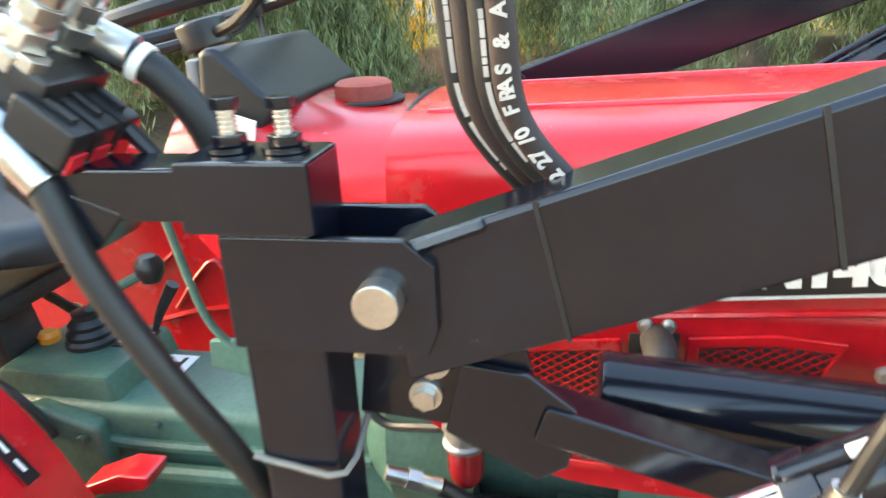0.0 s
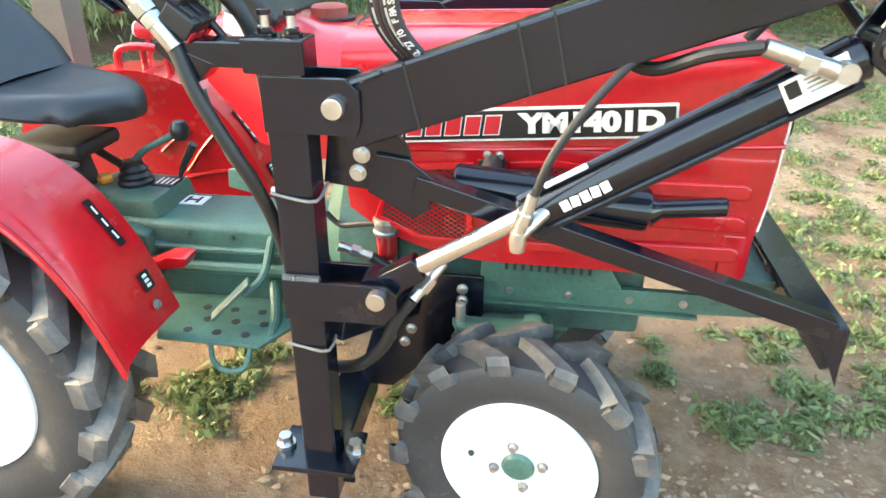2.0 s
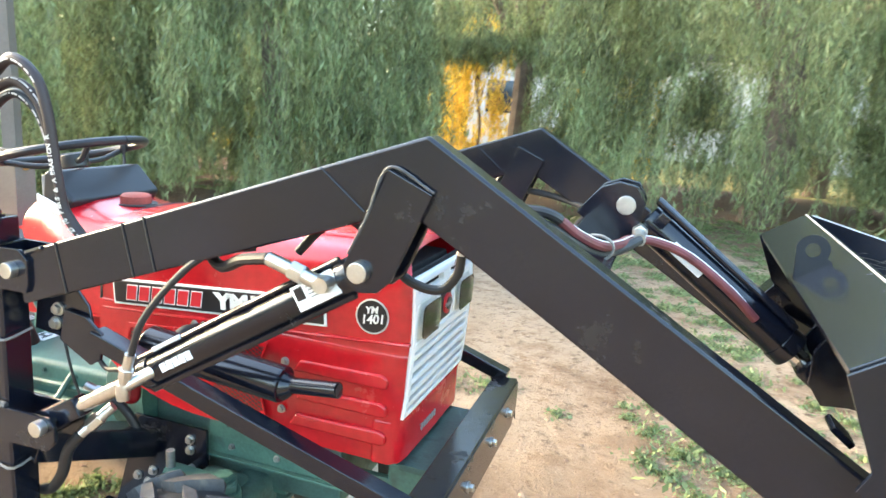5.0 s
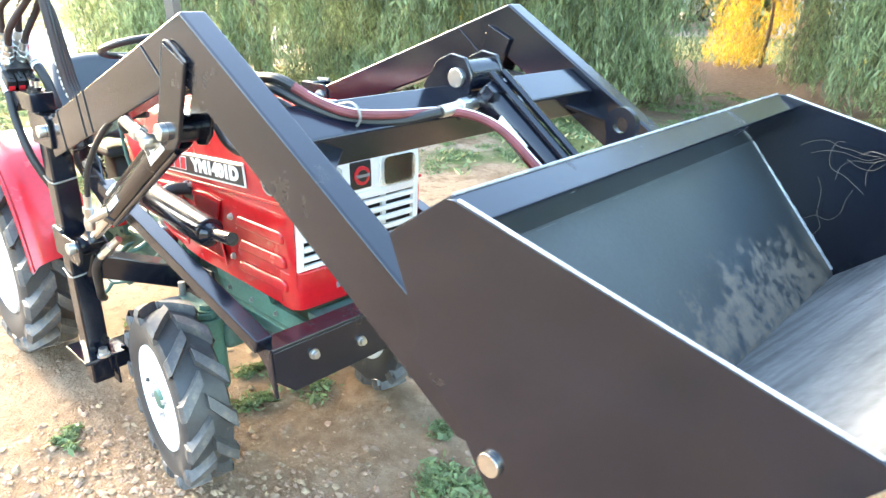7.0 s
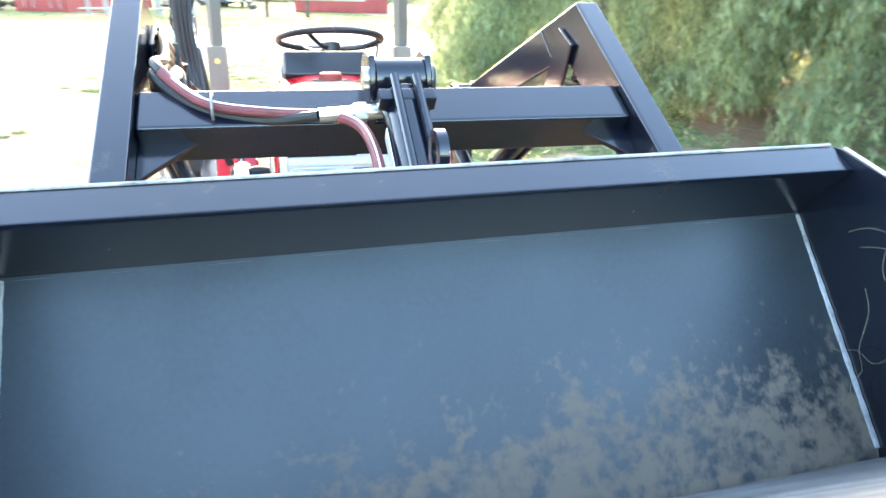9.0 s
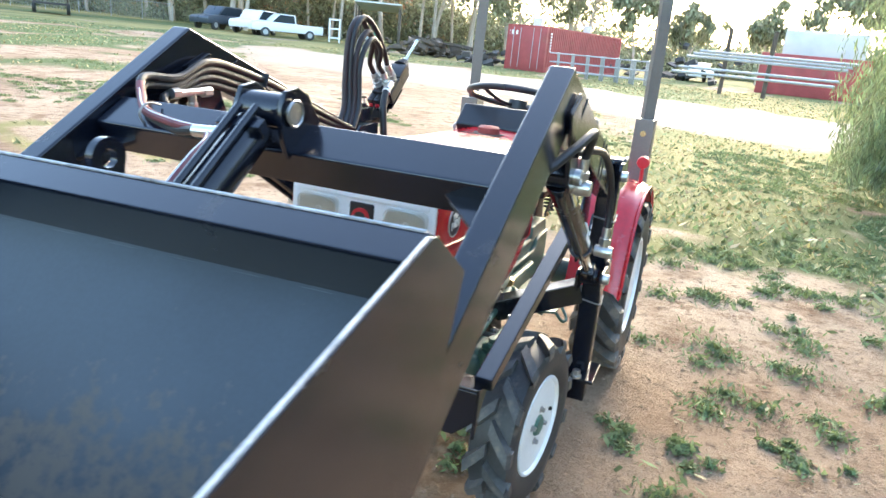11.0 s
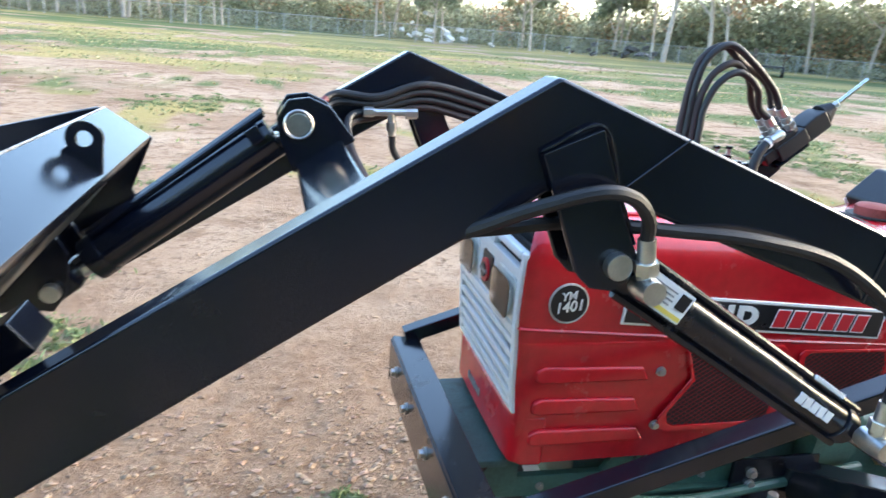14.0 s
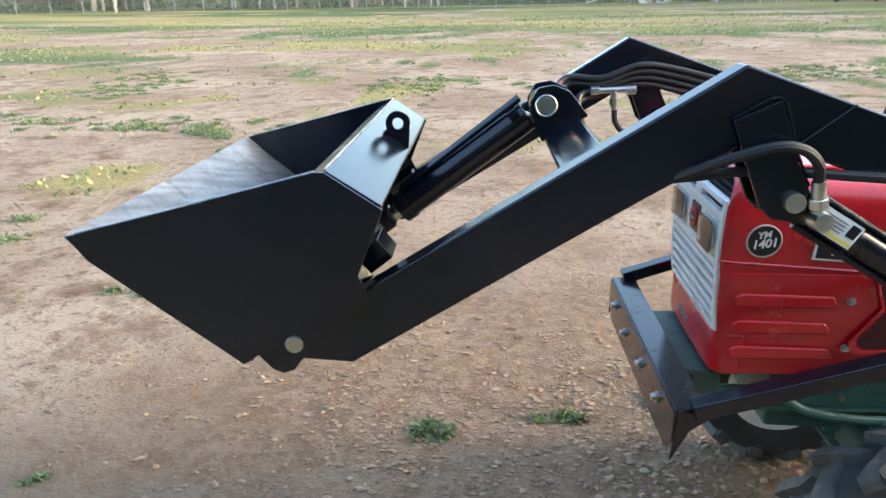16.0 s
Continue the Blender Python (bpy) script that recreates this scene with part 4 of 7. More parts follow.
def wheel(name, c, s, R, width, rim_r, lugs, dish, steer=0.0):
    """A tractor wheel: ribbed tyre with slanting bars, white dished rim, hub and nuts."""
    x, y, z = c
    w = width / 2
    hold = part("tyre", lathe([(rim_r * 0.97, -w * 0.72), (rim_r * 1.06, -w * 0.86), (rim_r + (R - rim_r) * 0.35, -w * 1.0), (rim_r + (R - rim_r) * 0.62, -w * 0.99), (R * 0.89, -w * 0.86), (R * 0.905, -w * 0.5), (R * 0.91, 0),
                              (R * 0.905, w * 0.5), (R * 0.89, w * 0.86), (rim_r + (R - rim_r) * 0.62, w * 0.99), (rim_r + (R - rim_r) * 0.35, w * 1.0), (rim_r * 1.06, w * 0.86), (rim_r * 0.97, w * 0.72)], c, "y", 56), RUBBER, tractor, "dusty lugged tractor tyre")
    for side in (-1, 1):
        bar = bmesh.new()
        hw = 0.056 * R / 0.34
        rings = []
        for j, t in enumerate((0.0, 0.35, 0.7, 0.97, 1.08, 1.05)):
            k = min(t, 1.0)
            yy = side * w * (t * 0.98)
            lean = k * 0.30
            top = R * (1.0 - 0.012 * k * k) if t < 1.0 else R * 0.93
            if t == 1.05:
                top = R * 0.84
            bot = R * 0.86 if j < 4 else top - 0.02
            yin = yy if j < 4 else yy - side * 0.03
            da = hw * (1.0 + 0.25 * (j / 5)) / 2 / R
            rings.append([bar.verts.new((r * math.sin(a) * K, yv * K, r * math.cos(a) * K)) for a, r, yv in
                          ((lean - da * 1.25, bot, yin), (lean - da * 0.85, top, yy), (lean + da * 0.85, top, yy), (lean + da * 1.25, bot, yin))])
        for p, q in zip(rings, rings[1:]):
            for k2 in range(4):
                bar.faces.new((p[k2], p[(k2 + 1) % 4], q[(k2 + 1) % 4], q[k2]))
        bar.faces.new(rings[0])
        bar.faces.new(rings[-1][::-1])
        bev(bar, 0.003, 1, 45)
        first = part("tread_bar", bar, LUG, hold, k=1, smooth=25)
        for i in range(lugs):
            ob = first if i == 0 else new("tread_bar", first.data)
            ob.parent = hold
            ob.matrix_basis = Matrix.Translation((x * K, y * K, z * K)) @ Matrix.Rotation(2 * math.pi * (i + (0.5 if side > 0 else 0)) / lugs, 4, "Y")
    o = s * w
    rim = part("rim", lathe([(rim_r * 1.04, o * 0.78), (rim_r * 1.03, o * 0.90), (rim_r * 0.985, o * 0.92), (rim_r * 0.95, o * 0.80), (rim_r * 0.93, o * (dish + 0.05)), (rim_r * 0.80, o * dish), (rim_r * 0.55, o * (dish + 0.10)), (rim_r * 0.30, o * (dish + 0.12)), (0.0, o * (dish + 0.12))], c, "y", 48), WHITE, tractor, "white painted steel rim", smooth=30)
    part("inner_rim", lathe([(rim_r * 1.03, -o * 0.80), (rim_r * 0.95, -o * 0.75), (rim_r * 0.93, o * 0.3)], c, "y", 40), WHITE, rim)
    part("hub", lathe([(0.0, o * (dish + 0.13)), (rim_r * 0.22, o * (dish + 0.13)), (rim_r * 0.22, o * (dish + 0.2)), (rim_r * 0.18, o * (dish + 0.3)), (0.0, o * (dish + 0.32))], c, "y", 24), GREEN, rim, "green hub cap")
    for i in range(4):
        a = 2 * math.pi * i / 4 + 0.25
        part("wheel_nut", hexbolt((x + rim_r * 0.33 * math.cos(a), y + o * (dish + 0.11), z + rim_r * 0.33 * math.sin(a)), (0, s, 0), 0.0105, 0.020), STEEL, rim)
        part("rim_hole", rod((x + rim_r * 0.52 * math.cos(a + 0.5), y + o * (dish + 0.1), z + rim_r * 0.52 * math.sin(a + 0.5)), (x + rim_r * 0.52 * math.cos(a + 0.5), y + o * (dish + 0.125), z + rim_r * 0.52 * math.sin(a + 0.5)), 0.0035, 8), DARK, rim)
    part("valve_stem", rod((x - rim_r * 0.66, y + o * (dish + 0.03), z + 0.01), (x - rim_r * 0.62, y + o * (dish + 0.25), z + 0.02), 0.008, 8), PLASTIC, rim)
    if steer:
        turn = Matrix.Translation((x * K, y * K, z * K)) @ Matrix.Rotation(radians(steer), 4, "Z") @ Matrix.Translation((-x * K, -y * K, -z * K))
        for ob in (hold, rim):
            ob.matrix_basis = turn @ ob.matrix_basis


for s in (-1, 1):
    wheel("front", (0.870, s * 0.456, 0.323), s, 0.340, 0.17, 0.190, 13, 0.62, -6.0)
    wheel("rear", (-0.62, s * 0.53, 0.465), s, 0.48, 0.25, 0.265, 16, 0.45)
    part("rear_axle", rod((-0.62, s * 0.1, 0.465), (-0.62, s * 0.45, 0.465), 0.075, 20), GREEN_DK, tractor)
    # fender
    arc = spline([(-1.14, 0.70, 0), (-1.03, 0.90, 0), (-0.85, 1.02, 0), (-0.62, 1.055, 0), (-0.44, 1.025, 0), (-0.32, 0.955, 0), (-0.225, 0.84, 0), (-0.162, 0.715, 0), (-0.115, 0.585, 0)], 4)

    def fender_top(u, v, arc=arc, s=s):
        i = u * (len(arc) - 1)
        p = arc[min(int(round(i)), len(arc) - 1)]
        q = v - 0.5
        return (p.x, s * (0.365 + 0.265 * v), p.y - 0.11 * max(0, q) ** 2 - (0.02 if v > 0.96 else 0))

    fender = part("fender", sheet(fender_top, len(arc) - 1, 10, 0.008), RED, tractor, "glossy red rear fender", smooth=60)
    side = [(p.x, p.y) for p in arc]
    part("fender_wall", prism(side + [(-0.30, 0.56), (-0.95, 0.60)], s * 0.355, s * 0.365, "y", 0), RED, fender)
    part("fender_lip", sweep([(p.x, s * 0.628, p.y - 0.034) for p in arc[::2]], 0.009, 8), RED, fender)
    for cr in ([(-0.53, 0.77), (-0.47, 0.82), (-0.42, 0.86)], [(-0.44, 0.70), (-0.36, 0.80), (-0.30, 0.84), (-0.24, 0.74)], [(-0.50, 0.66), (-0.36, 0.70), (-0.20, 0.72)]):
        part("pressed_crease", sweep([(u, s * 0.352, v) for u, v in cr], 0.007, 6, n=5), RED, fender)
    part("fender_screw", hexbolt((-0.125, s * 0.44, 0.64), (0.93, 0, 0.3), 0.010, 0.01), STEEL, fender)
    for i0, L, wd in ((23, 0.14, 0.026), (28, 0.05, 0.042)):
        p, q = arc[i0], arc[i0 + 1]
        d = (q - p).normalized()
        nrm = Vector((-d.y, d.x, 0))
        ang = math.degrees(math.atan2(-d.y, d.x))
        c = ((p.x + q.x) / 2 + nrm.x * 0.0052, s * 0.425, (p.y + q.y) / 2 + nrm.y * 0.0052)
        st = part("warning_sticker", box(c, (L, wd, 0.0024), 0.0004, rot=(0, ang, 0)), DECAL_BLACK, fender, "black sticker with fine white print")
        for k in range(3):
            part("print_bar", box((c[0] + d.x * (k - 1) * L * 0.27 + nrm.x * 0.0016, s * 0.425, c[2] + d.y * (k - 1) * L * 0.27 + nrm.y * 0.0016), (L * 0.17, wd * (0.22 if L > 0.1 else 0.4), 0.0012), 0, rot=(0, ang, 0)), DECAL_WHITE, st)
for ob in [o for o in tractor.children if o.name.startswith('fender')]:
    nudge(ob, 0.030, 0.008, 0.0)
# the carrying handle and red lamp on the left fender
part("grab_handle", sweep([(-0.65, 0.43, 1.0), (-0.648, 0.43, 1.090), (-0.61, 0.43, 1.120), (-0.50, 0.43, 1.120), (-0.46, 0.43, 1.092), (-0.455, 0.43, 0.98)], 0.014, 10), RED, tractor)
part("handle_post", rod((-0.55, 0.43, 1.0), (-0.55, 0.43, 1.115), 0.011, 10), RED, tractor)
lamp = part("marker_lamp", rod((-0.65, 0.585, 1.155), (-0.59, 0.585, 1.155), 0.033, 20, w=0.008), DECAL_RED, tractor, "round red marker lamp")
part("lamp_face", rod((-0.652, 0.585, 1.155), (-0.658, 0.585, 1.155), 0.028, 20), DECAL_WHITE, lamp)
part("lamp_stalk", rod((-0.62, 0.585, 1.00), (-0.62, 0.585, 1.13), 0.010, 8), DECAL_RED, lamp)

# seat
def seat_fn(u, v):
    a = (u - 0.5) * 2
    if v < 0.55:
        t = v / 0.55
        x = -0.350 - 0.40 * t - 0.13 * a * a * (1 - t)
        z = 1.035 - 0.018 * math.sin(t * 2.6) - 0.03 * (1 - t) ** 4 + 0.045 * abs(a) ** 3 * (0.3 + t)
        w = 0.262 - 0.10 * (1 - t) ** 2.5
    else:
        t = (v - 0.55) / 0.45
        x = -0.755 - 0.20 * math.sin(t * 1.5) + 0.09 * a * a * math.sin(t * 3.0)
        z = 1.028 + 0.34 * t - 0.05 * a * a * t + 0.058 * abs(a) ** 3 * (1 - t)
        w = 0.262 - 0.05 * t * t
    return (x - 0.02, a * w, z - 0.01)


def pillow(fn, nu, nv, thick, puff):
    """A stuffed shell: a front and a back skin that meet in a rounded rim."""
    own = bmesh.new()
    e = 1e-3

    def skin(u, v, side):
        p = Vector(fn(u, v))
        du = Vector(fn(min(u + e, 1), v)) - Vector(fn(max(u - e, 0), v))
        dv = Vector(fn(u, min(v + e, 1))) - Vector(fn(u, max(v - e, 0)))
        nrm = dv.cross(du).normalized()
        f = math.sqrt(max(0.0, 1 - abs(2 * u - 1) ** 6)) * math.sqrt(max(0.0, 1 - abs(2 * v - 1) ** 12))
        return p + nrm * (puff * f if side else -thick * f)

    us = [0.5 - 0.5 * math.cos(math.pi * i / nu) for i in range(nu + 1)]
    vs = [0.5 - 0.5 * math.cos(math.pi * j / nv) for j in range(nv + 1)]
    for side in (0, 1):
        g = [[own.verts.new(skin(u, v, side)) for v in vs] for u in us]
        for i in range(nu):
            for j in range(nv):
                own.faces.new((g[i][j], g[i + 1][j], g[i + 1][j + 1], g[i][j + 1]))
    bmesh.ops.remove_doubles(own, verts=own.verts, dist=1e-4)
    return own


seat_parts = [part("seat", pillow(seat_fn, 22, 34, 0.075, 0.012), VINYL, tractor, "worn black vinyl bucket seat", smooth=80)]
seat_parts.append(part("seat_seam", sweep([seat_fn(i / 10, 0.56) for i in range(11)], 0.006, 6), VINYL, tractor))
for ob in seat_parts:
    nudge(ob, 0.022, 0.050, 0.0)
part("seat_base", box((-0.60, 0, 0.915), (0.26, 0.22, 0.05), 0.02), DARK, tractor)
part("seat_bracket", prism([(-0.74, 0.66), (-0.68, 0.90), (-0.56, 0.90), (-0.52, 0.70)], -0.06, 0.06, "y", 0.02), DARK, tractor)
for s in (-1, 1):
    part("seat_spring", sweep([(-0.66 + 0.012 * math.cos(q * 1.25), s * 0.10 + 0.03 * math.sin(q * 1.25), 0.80 + q * 0.0042) for q in range(26)], 0.006, 6, n=2), DARK, tractor)
    part("seat_link", tube_between((-0.50, s * 0.12, 0.80), (-0.68, s * 0.12, 0.91), 0.028, 0.008, 0.002, None, (0, 1, 0)), DARK, tractor)
    part("link_bolt", hexbolt((-0.51, s * 0.127, 0.807), (0, s, 0), 0.011, 0.012), BRASS, tractor)
part("linkage_bar", sweep([(-0.60, -0.15, 0.80), (-0.48, -0.16, 0.79), (-0.40, -0.17, 0.74), (-0.36, -0.17, 0.68)], 0.010, 8), DARK, tractor)
part("side_casting", prism([(-0.50, 0.52), (-0.52, 0.70), (-0.40, 0.74), (-0.27, 0.70), (-0.25, 0.56), (-0.36, 0.50)], -0.165, -0.120, "y", 0.012, seg=3), GREEN, tractor)
for x, z in ((-0.475, 0.69), (-0.40, 0.712), (-0.30, 0.68), (-0.29, 0.575), (-0.37, 0.53), (-0.475, 0.555)):
    part("casting_bolt", hexbolt((x, -0.165, z), (0, -1, 0), 0.010, 0.010), GREEN_DK, tractor)
for x in (-0.16, -0.02, 0.12):
    part("flange_bolt", hexbolt((x, -0.126, 0.695), (0, -1, 0), 0.008, 0.009), GREEN_DK, tractor)
part("seat_spring_plate", box((-0.55, -0.17, 0.918), (0.22, 0.04, 0.012), 0.003, rot=(0, 8, 0)), STEEL, tractor)

# roll bar
for s in (-1, 1):
    post_ = part("roll_bar_post", sweep([(-0.93, s * 0.53, 0.60), (-0.93, s * 0.53, 1.60), (-0.93, s * 0.52, 2.15), (-0.93, s * 0.49, 2.35), (-0.93, s * 0.38, 2.47), (-0.93, s * 0.22, 2.50), (-0.93, 0, 2.50)], 0.042, 4, n=6), ROPS, tractor, "grey-brown steel roll bar", smooth=20)
    part("roll_bar_foot", box((-0.92, s * 0.53, 1.16), (0.12, 0.105, 0.40), 0.004), ROPS, tractor)
    part("foot_bolt", hexbolt((-0.86, s * 0.53, 1.28), (1, 0, 0), 0.012, 0.02), BRASS, tractor)

# exhaust
ex = part("muffler", rod((0.672, -0.375, 1.005), (1.105, -0.375, 0.972), 0.049, 28, w=0.008), BLACK, tractor, "shiny black muffler with a tail pipe")
part("muffler_band", rod((0.680, -0.375, 1.004), (0.687, -0.375, 1.0035), 0.0500, 28), BLACK, ex)
part("muffler_cone", rod((1.105, -0.375, 0.972), (1.13, -0.375, 0.976), 0.040, 24, r2=0.022), BLACK, ex)
part("tail_pipe", rod((1.12, -0.375, 0.975), (1.263, -0.385, 0.995), 0.021, 20), BLACK, ex)
part("tail_pipe_mouth", rod((1.2632, -0.385, 0.995), (1.2642, -0.385, 0.995), 0.017, 18), DARK, ex)
part("manifold_elbow", sweep([(0.75, -0.26, 1.02), (0.75, -0.33, 1.03), (0.75, -0.37, 1.005)], 0.022, 12), DARK, ex)
for x in (0.735, 0.765):
    part("flange_bolt", hexbolt((x, -0.262, 1.04), (0, -1, 0), 0.008, 0.014), ZINC, ex)
# pipes under the left flank
part("lower_pipe", sweep([(0.30, 0.19, 0.62), (0.6, 0.21, 0.60), (0.85, 0.22, 0.58), (1.05, 0.22, 0.60), (1.15, 0.2, 0.64)], 0.014, 10), GREEN, tractor)


tractor.matrix_world = Matrix.Translation((0.75, 0, 0)) @ Matrix.Rotation(-0.018, 4, "Z") @ Matrix.Translation((-0.75, 0, 0)) @ tractor.matrix_basis

# ---- the front loader ----
loader = thing("front_loader", 0.35, 0, "black welded steel front-end loader with hydraulic cylinders", "loader")
YI, YO = 0.536, 0.600


def arm_top(x):
    return 1.321 + 0.357 * (x - 0.604)


def leg_top(x):
    return 1.646 - 0.618 * (x - 1.523)


def weld(pts, r=0.006):
    """A bead of small overlapping blobs."""
    line = spline(pts, 6)
    return sweep(line, lambda t: r * (0.92 + 0.10 * math.sin(t * 61)), 6, None, 3)


POST_SHIFT = []
for s in (-1, 1):
    ya, yb = s * YI, s * YO
    arm = part("lift_arm", prism([(0.47, arm_top(0.47)), (1.523, 1.646), (1.523 + 0.34, leg_top(1.863)), (2.30, leg_top(2.30)), (2.455, leg_top(2.455)), (2.525, 1.045), (2.515, 0.995), (2.47, 0.975),
                                  (2.354, 0.967), (1.80, leg_top(1.80) - 0.165), (1.60, leg_top(1.6) - 0.168), (1.487, 1.497), (0.487, arm_top(0.487) - 0.133)], ya, yb, "y", 0.007, seg=3), BLACK, loader, "bent black box-section lift arm")
    for y in (s * (YO + 0.0015), s * (YI - 0.0015)):
        part("knee_weld", weld([(1.30, y, arm_top(1.30) - 0.004), (1.40, y, 1.487)], 0.0018), BLACK, arm)
    for x in (0.60, 0.80, 0.86):
        part("tie_strap", tube_between((x, yb + s * 0.001, arm_top(x)), (x + 0.03, yb + s * 0.001, arm_top(x + 0.03) - 0.133), 0.004, 0.003, 0, None, (0, 1, 0)), HOSE, arm)
    part("arm_end_weld", weld([(0.475, yb, 1.268), (0.56, yb, 1.30)], 0.007), BLACK, arm)
    # ear plates that hold the cylinder's head
    for y0, y1 in ((YO + 0.002, YO + 0.014), (YI - 0.014, YI - 0.002)):
        g = [(1.452, 1.578), (1.545, 1.537), (1.468, 1.355), (1.44, 1.328), (1.40, 1.322), (1.37, 1.345), (1.363, 1.378), (1.40, 1.45)]
        part("cylinder_ear", prism(g, s * y0, s * y1, "y", 0.004), BLACK, arm)
    part("ear_weld", weld([(1.372, s * (YO + 0.008), 1.40), (1.41, s * (YO + 0.01), 1.48), (1.452, s * (YO + 0.008), 1.58), (1.545, s * (YO + 0.008), 1.54)], 0.0035), WELD if s < 0 else BLACK, arm)
    pin = part("head_pin", rod((1.402, s * 0.50, 1.368), (1.402, s * 0.632, 1.368), 0.022, 20, w=0.003), ZINC, loader)
    part("pin_ring", lathe([(0.026, 0), (0.03, 0.003), (0.026, 0.006), (0.022, 0.003), (0.026, 0)], (1.402, s * 0.505, 1.368), "y", 20), STEEL, pin)

    # the post with its clevis plates and foot
    post = part("loader_post", prism([(0.288, 0.195), (0.288, 1.272), (0.368, 1.272), (0.368, 0.195)], s * 0.515, s * 0.597, "y", 0.008, seg=3), BLACK, loader, "upright black box-section post")
    for y0, y1 in ((0.599, 0.611), (0.507, 0.519)):
        part("top_clevis_plate", prism([(0.288, 1.160), (0.288, 1.268), (0.452, 1.268), (0.478, 1.245), (0.478, 1.185), (0.468, 1.160)], s * y0, s * y1, "y", 0.003), BLACK, post)
        part("low_clevis_plate", prism([(0.288, 0.742), (0.288, 0.838), (0.515, 0.838), (0.535, 0.82), (0.535, 0.775), (0.505, 0.745)], s * y0, s * y1, "y", 0.003), BLACK, post)
    part("plate_weld", weld([(0.290, s * 0.604, 1.272), (0.37, s * 0.604, 1.272)], 0.009), WELD, post)
    part("plate_weld", weld([(0.290, s * 0.604, 0.842), (0.37, s * 0.604, 0.842)], 0.009), WELD, post)
    part("pivot_bolt", rod((0.430, s * 0.605, 1.216), (0.430, s * 0.632, 1.216), 0.0205, 22, w=0.003), ZINC, post)
    part("pivot_bolt_end", hexbolt((0.430, s * 0.507, 1.216), (0, -s, 0), 0.020, 0.025), ZINC, post)
    part("low_bolt", rod((0.495, s * 0.605, 0.813), (0.495, s * 0.634, 0.813), 0.0205, 22, w=0.003), ZINC, post)
    part("base_plate", box((0.318, s * 0.556, 0.318), (0.205, 0.15, 0.016), 0.003), BLACK, post)
    for x in (0.228, 0.408):
        part("foot_bolt", hexbolt((x, s * 0.556, 0.326), (0, 0, 1), 0.018, 0.034), ZINC, post)
    for z in (1.02, 0.66):
        part("wire_tie", sweep([(0.282, s * 0.60, z + 0.012), (0.32, s * 0.6005, z + 0.004), (0.376, s * 0.60, z), (0.376, s * 0.52, z + 0.01)], 0.0035, 6, n=3), TWINE, post)
    part("foot_pocket", prism([(0.262, 0.17), (0.262, 0.308), (0.385, 0.308), (0.385, 0.17)], s * 0.50, s * 0.51, "y", 0.003), BLACK, post)

    # subframe under the chassis
    POST_SHIFT.append((post, s))
    part("subframe_plate", prism([(0.36, 0.29), (0.45, 0.60), (0.46, 0.68), (0.73, 0.68), (0.73, 0.56), (0.62, 0.44), (0.47, 0.29)], s * 0.200, s * 0.213, "y", 0.003), BLACK, loader)
    part("subframe_beam", box((0.37, s * 0.36, 0.30), (0.10, 0.34, 0.09), 0.006), BLACK, loader)
    part("outrigger", tube_between((0.52, s * 0.20, 0.60), (0.40, s * 0.53, 0.72), 0.09, 0.09, 0.006), BLACK, loader)
    part("upper_outrigger_plate", prism([(0.36, 1.02 if s < 0 else 0.86), (0.38, 1.16), (0.50, 1.16), (0.545, 1.11), (0.56, 1.04), (0.50, 1.005 if s < 0 else 0.86)], s * 0.488, s * 0.498, "y", 0.003), BLACK, post)
    for x, z in ((0.447, 1.088), (0.437, 1.048)) if s < 0 else ():
        part("plate_bolt", hexbolt((x, s * 0.498, z), (0, s, 0), 0.0135, 0.016), ZINC, post)
    for x, z in ((0.672, 0.640), (0.672, 0.605), (0.53, 0.50), (0.51, 0.455), (0.47, 0.47)):
        part("plate_bolt", hexbolt((x, s * 0.213, z), (0, s, 0), 0.0115, 0.014), ZINC, loader)

    # brace from the post to the bumper
    brace = part("diagonal_brace", tube_between((0.60, s * 0.492, 1.052), (1.50, s * 0.462, 0.762), 0.045, 0.055, 0.006, None, (0, 1, 0)), BLACK, loader, "slanting black brace bar")
    part("brace_plate", prism([(0.50, 1.03), (0.52, 1.115), (0.59, 1.105), (0.64, 1.065), (0.632, 0.995), (0.60, 0.975)], s * 0.500, s * 0.512, "y", 0.003), BLACK, brace)

    # lift cylinder
    a, b = Vector((0.522, s * 0.560 + (0.018 if s > 0 else 0), 0.830)), Vector((1.402, s * 0.566, 1.368))
    at = lambda t, a=a, b=b: a + (b - a) * t
    nrm = Vector((-(b - a).z, 0, (b - a).x)).normalized()
    cyl = part("lift_cylinder", rod(at(0.375), at(0.945), 0.036, 28, w=0.004), BLACK, loader, "black hydraulic lift cylinder with chrome rod")
    part("cylinder_rod", rod(at(0.08), at(0.38), 0.020, 20), CHROME, cyl)
    part("rod_clevis", box(at(0.06), (0.11, 0.05, 0.055), 0.008, rot=(0, -31.5, 0)), BLACK, cyl)
    part("rod_eye", lathe([(0.0, -0.032), (0.036, -0.032), (0.036, 0.032), (0.0, 0.032)], tuple(a), "y", 20), BLACK, cyl)
    part("gland", rod(at(0.352), at(0.385), 0.041, 24, w=0.003), BLACK, cyl)
    part("head_cap", rod(at(0.935), at(0.965), 0.040, 24, w=0.004), BLACK, cyl)
    part("head_eye", lathe([(0.0, -0.03), (0.034, -0.03), (0.034, 0.03), (0.0, 0.03)], tuple(b), "y", 20), BLACK, cyl)
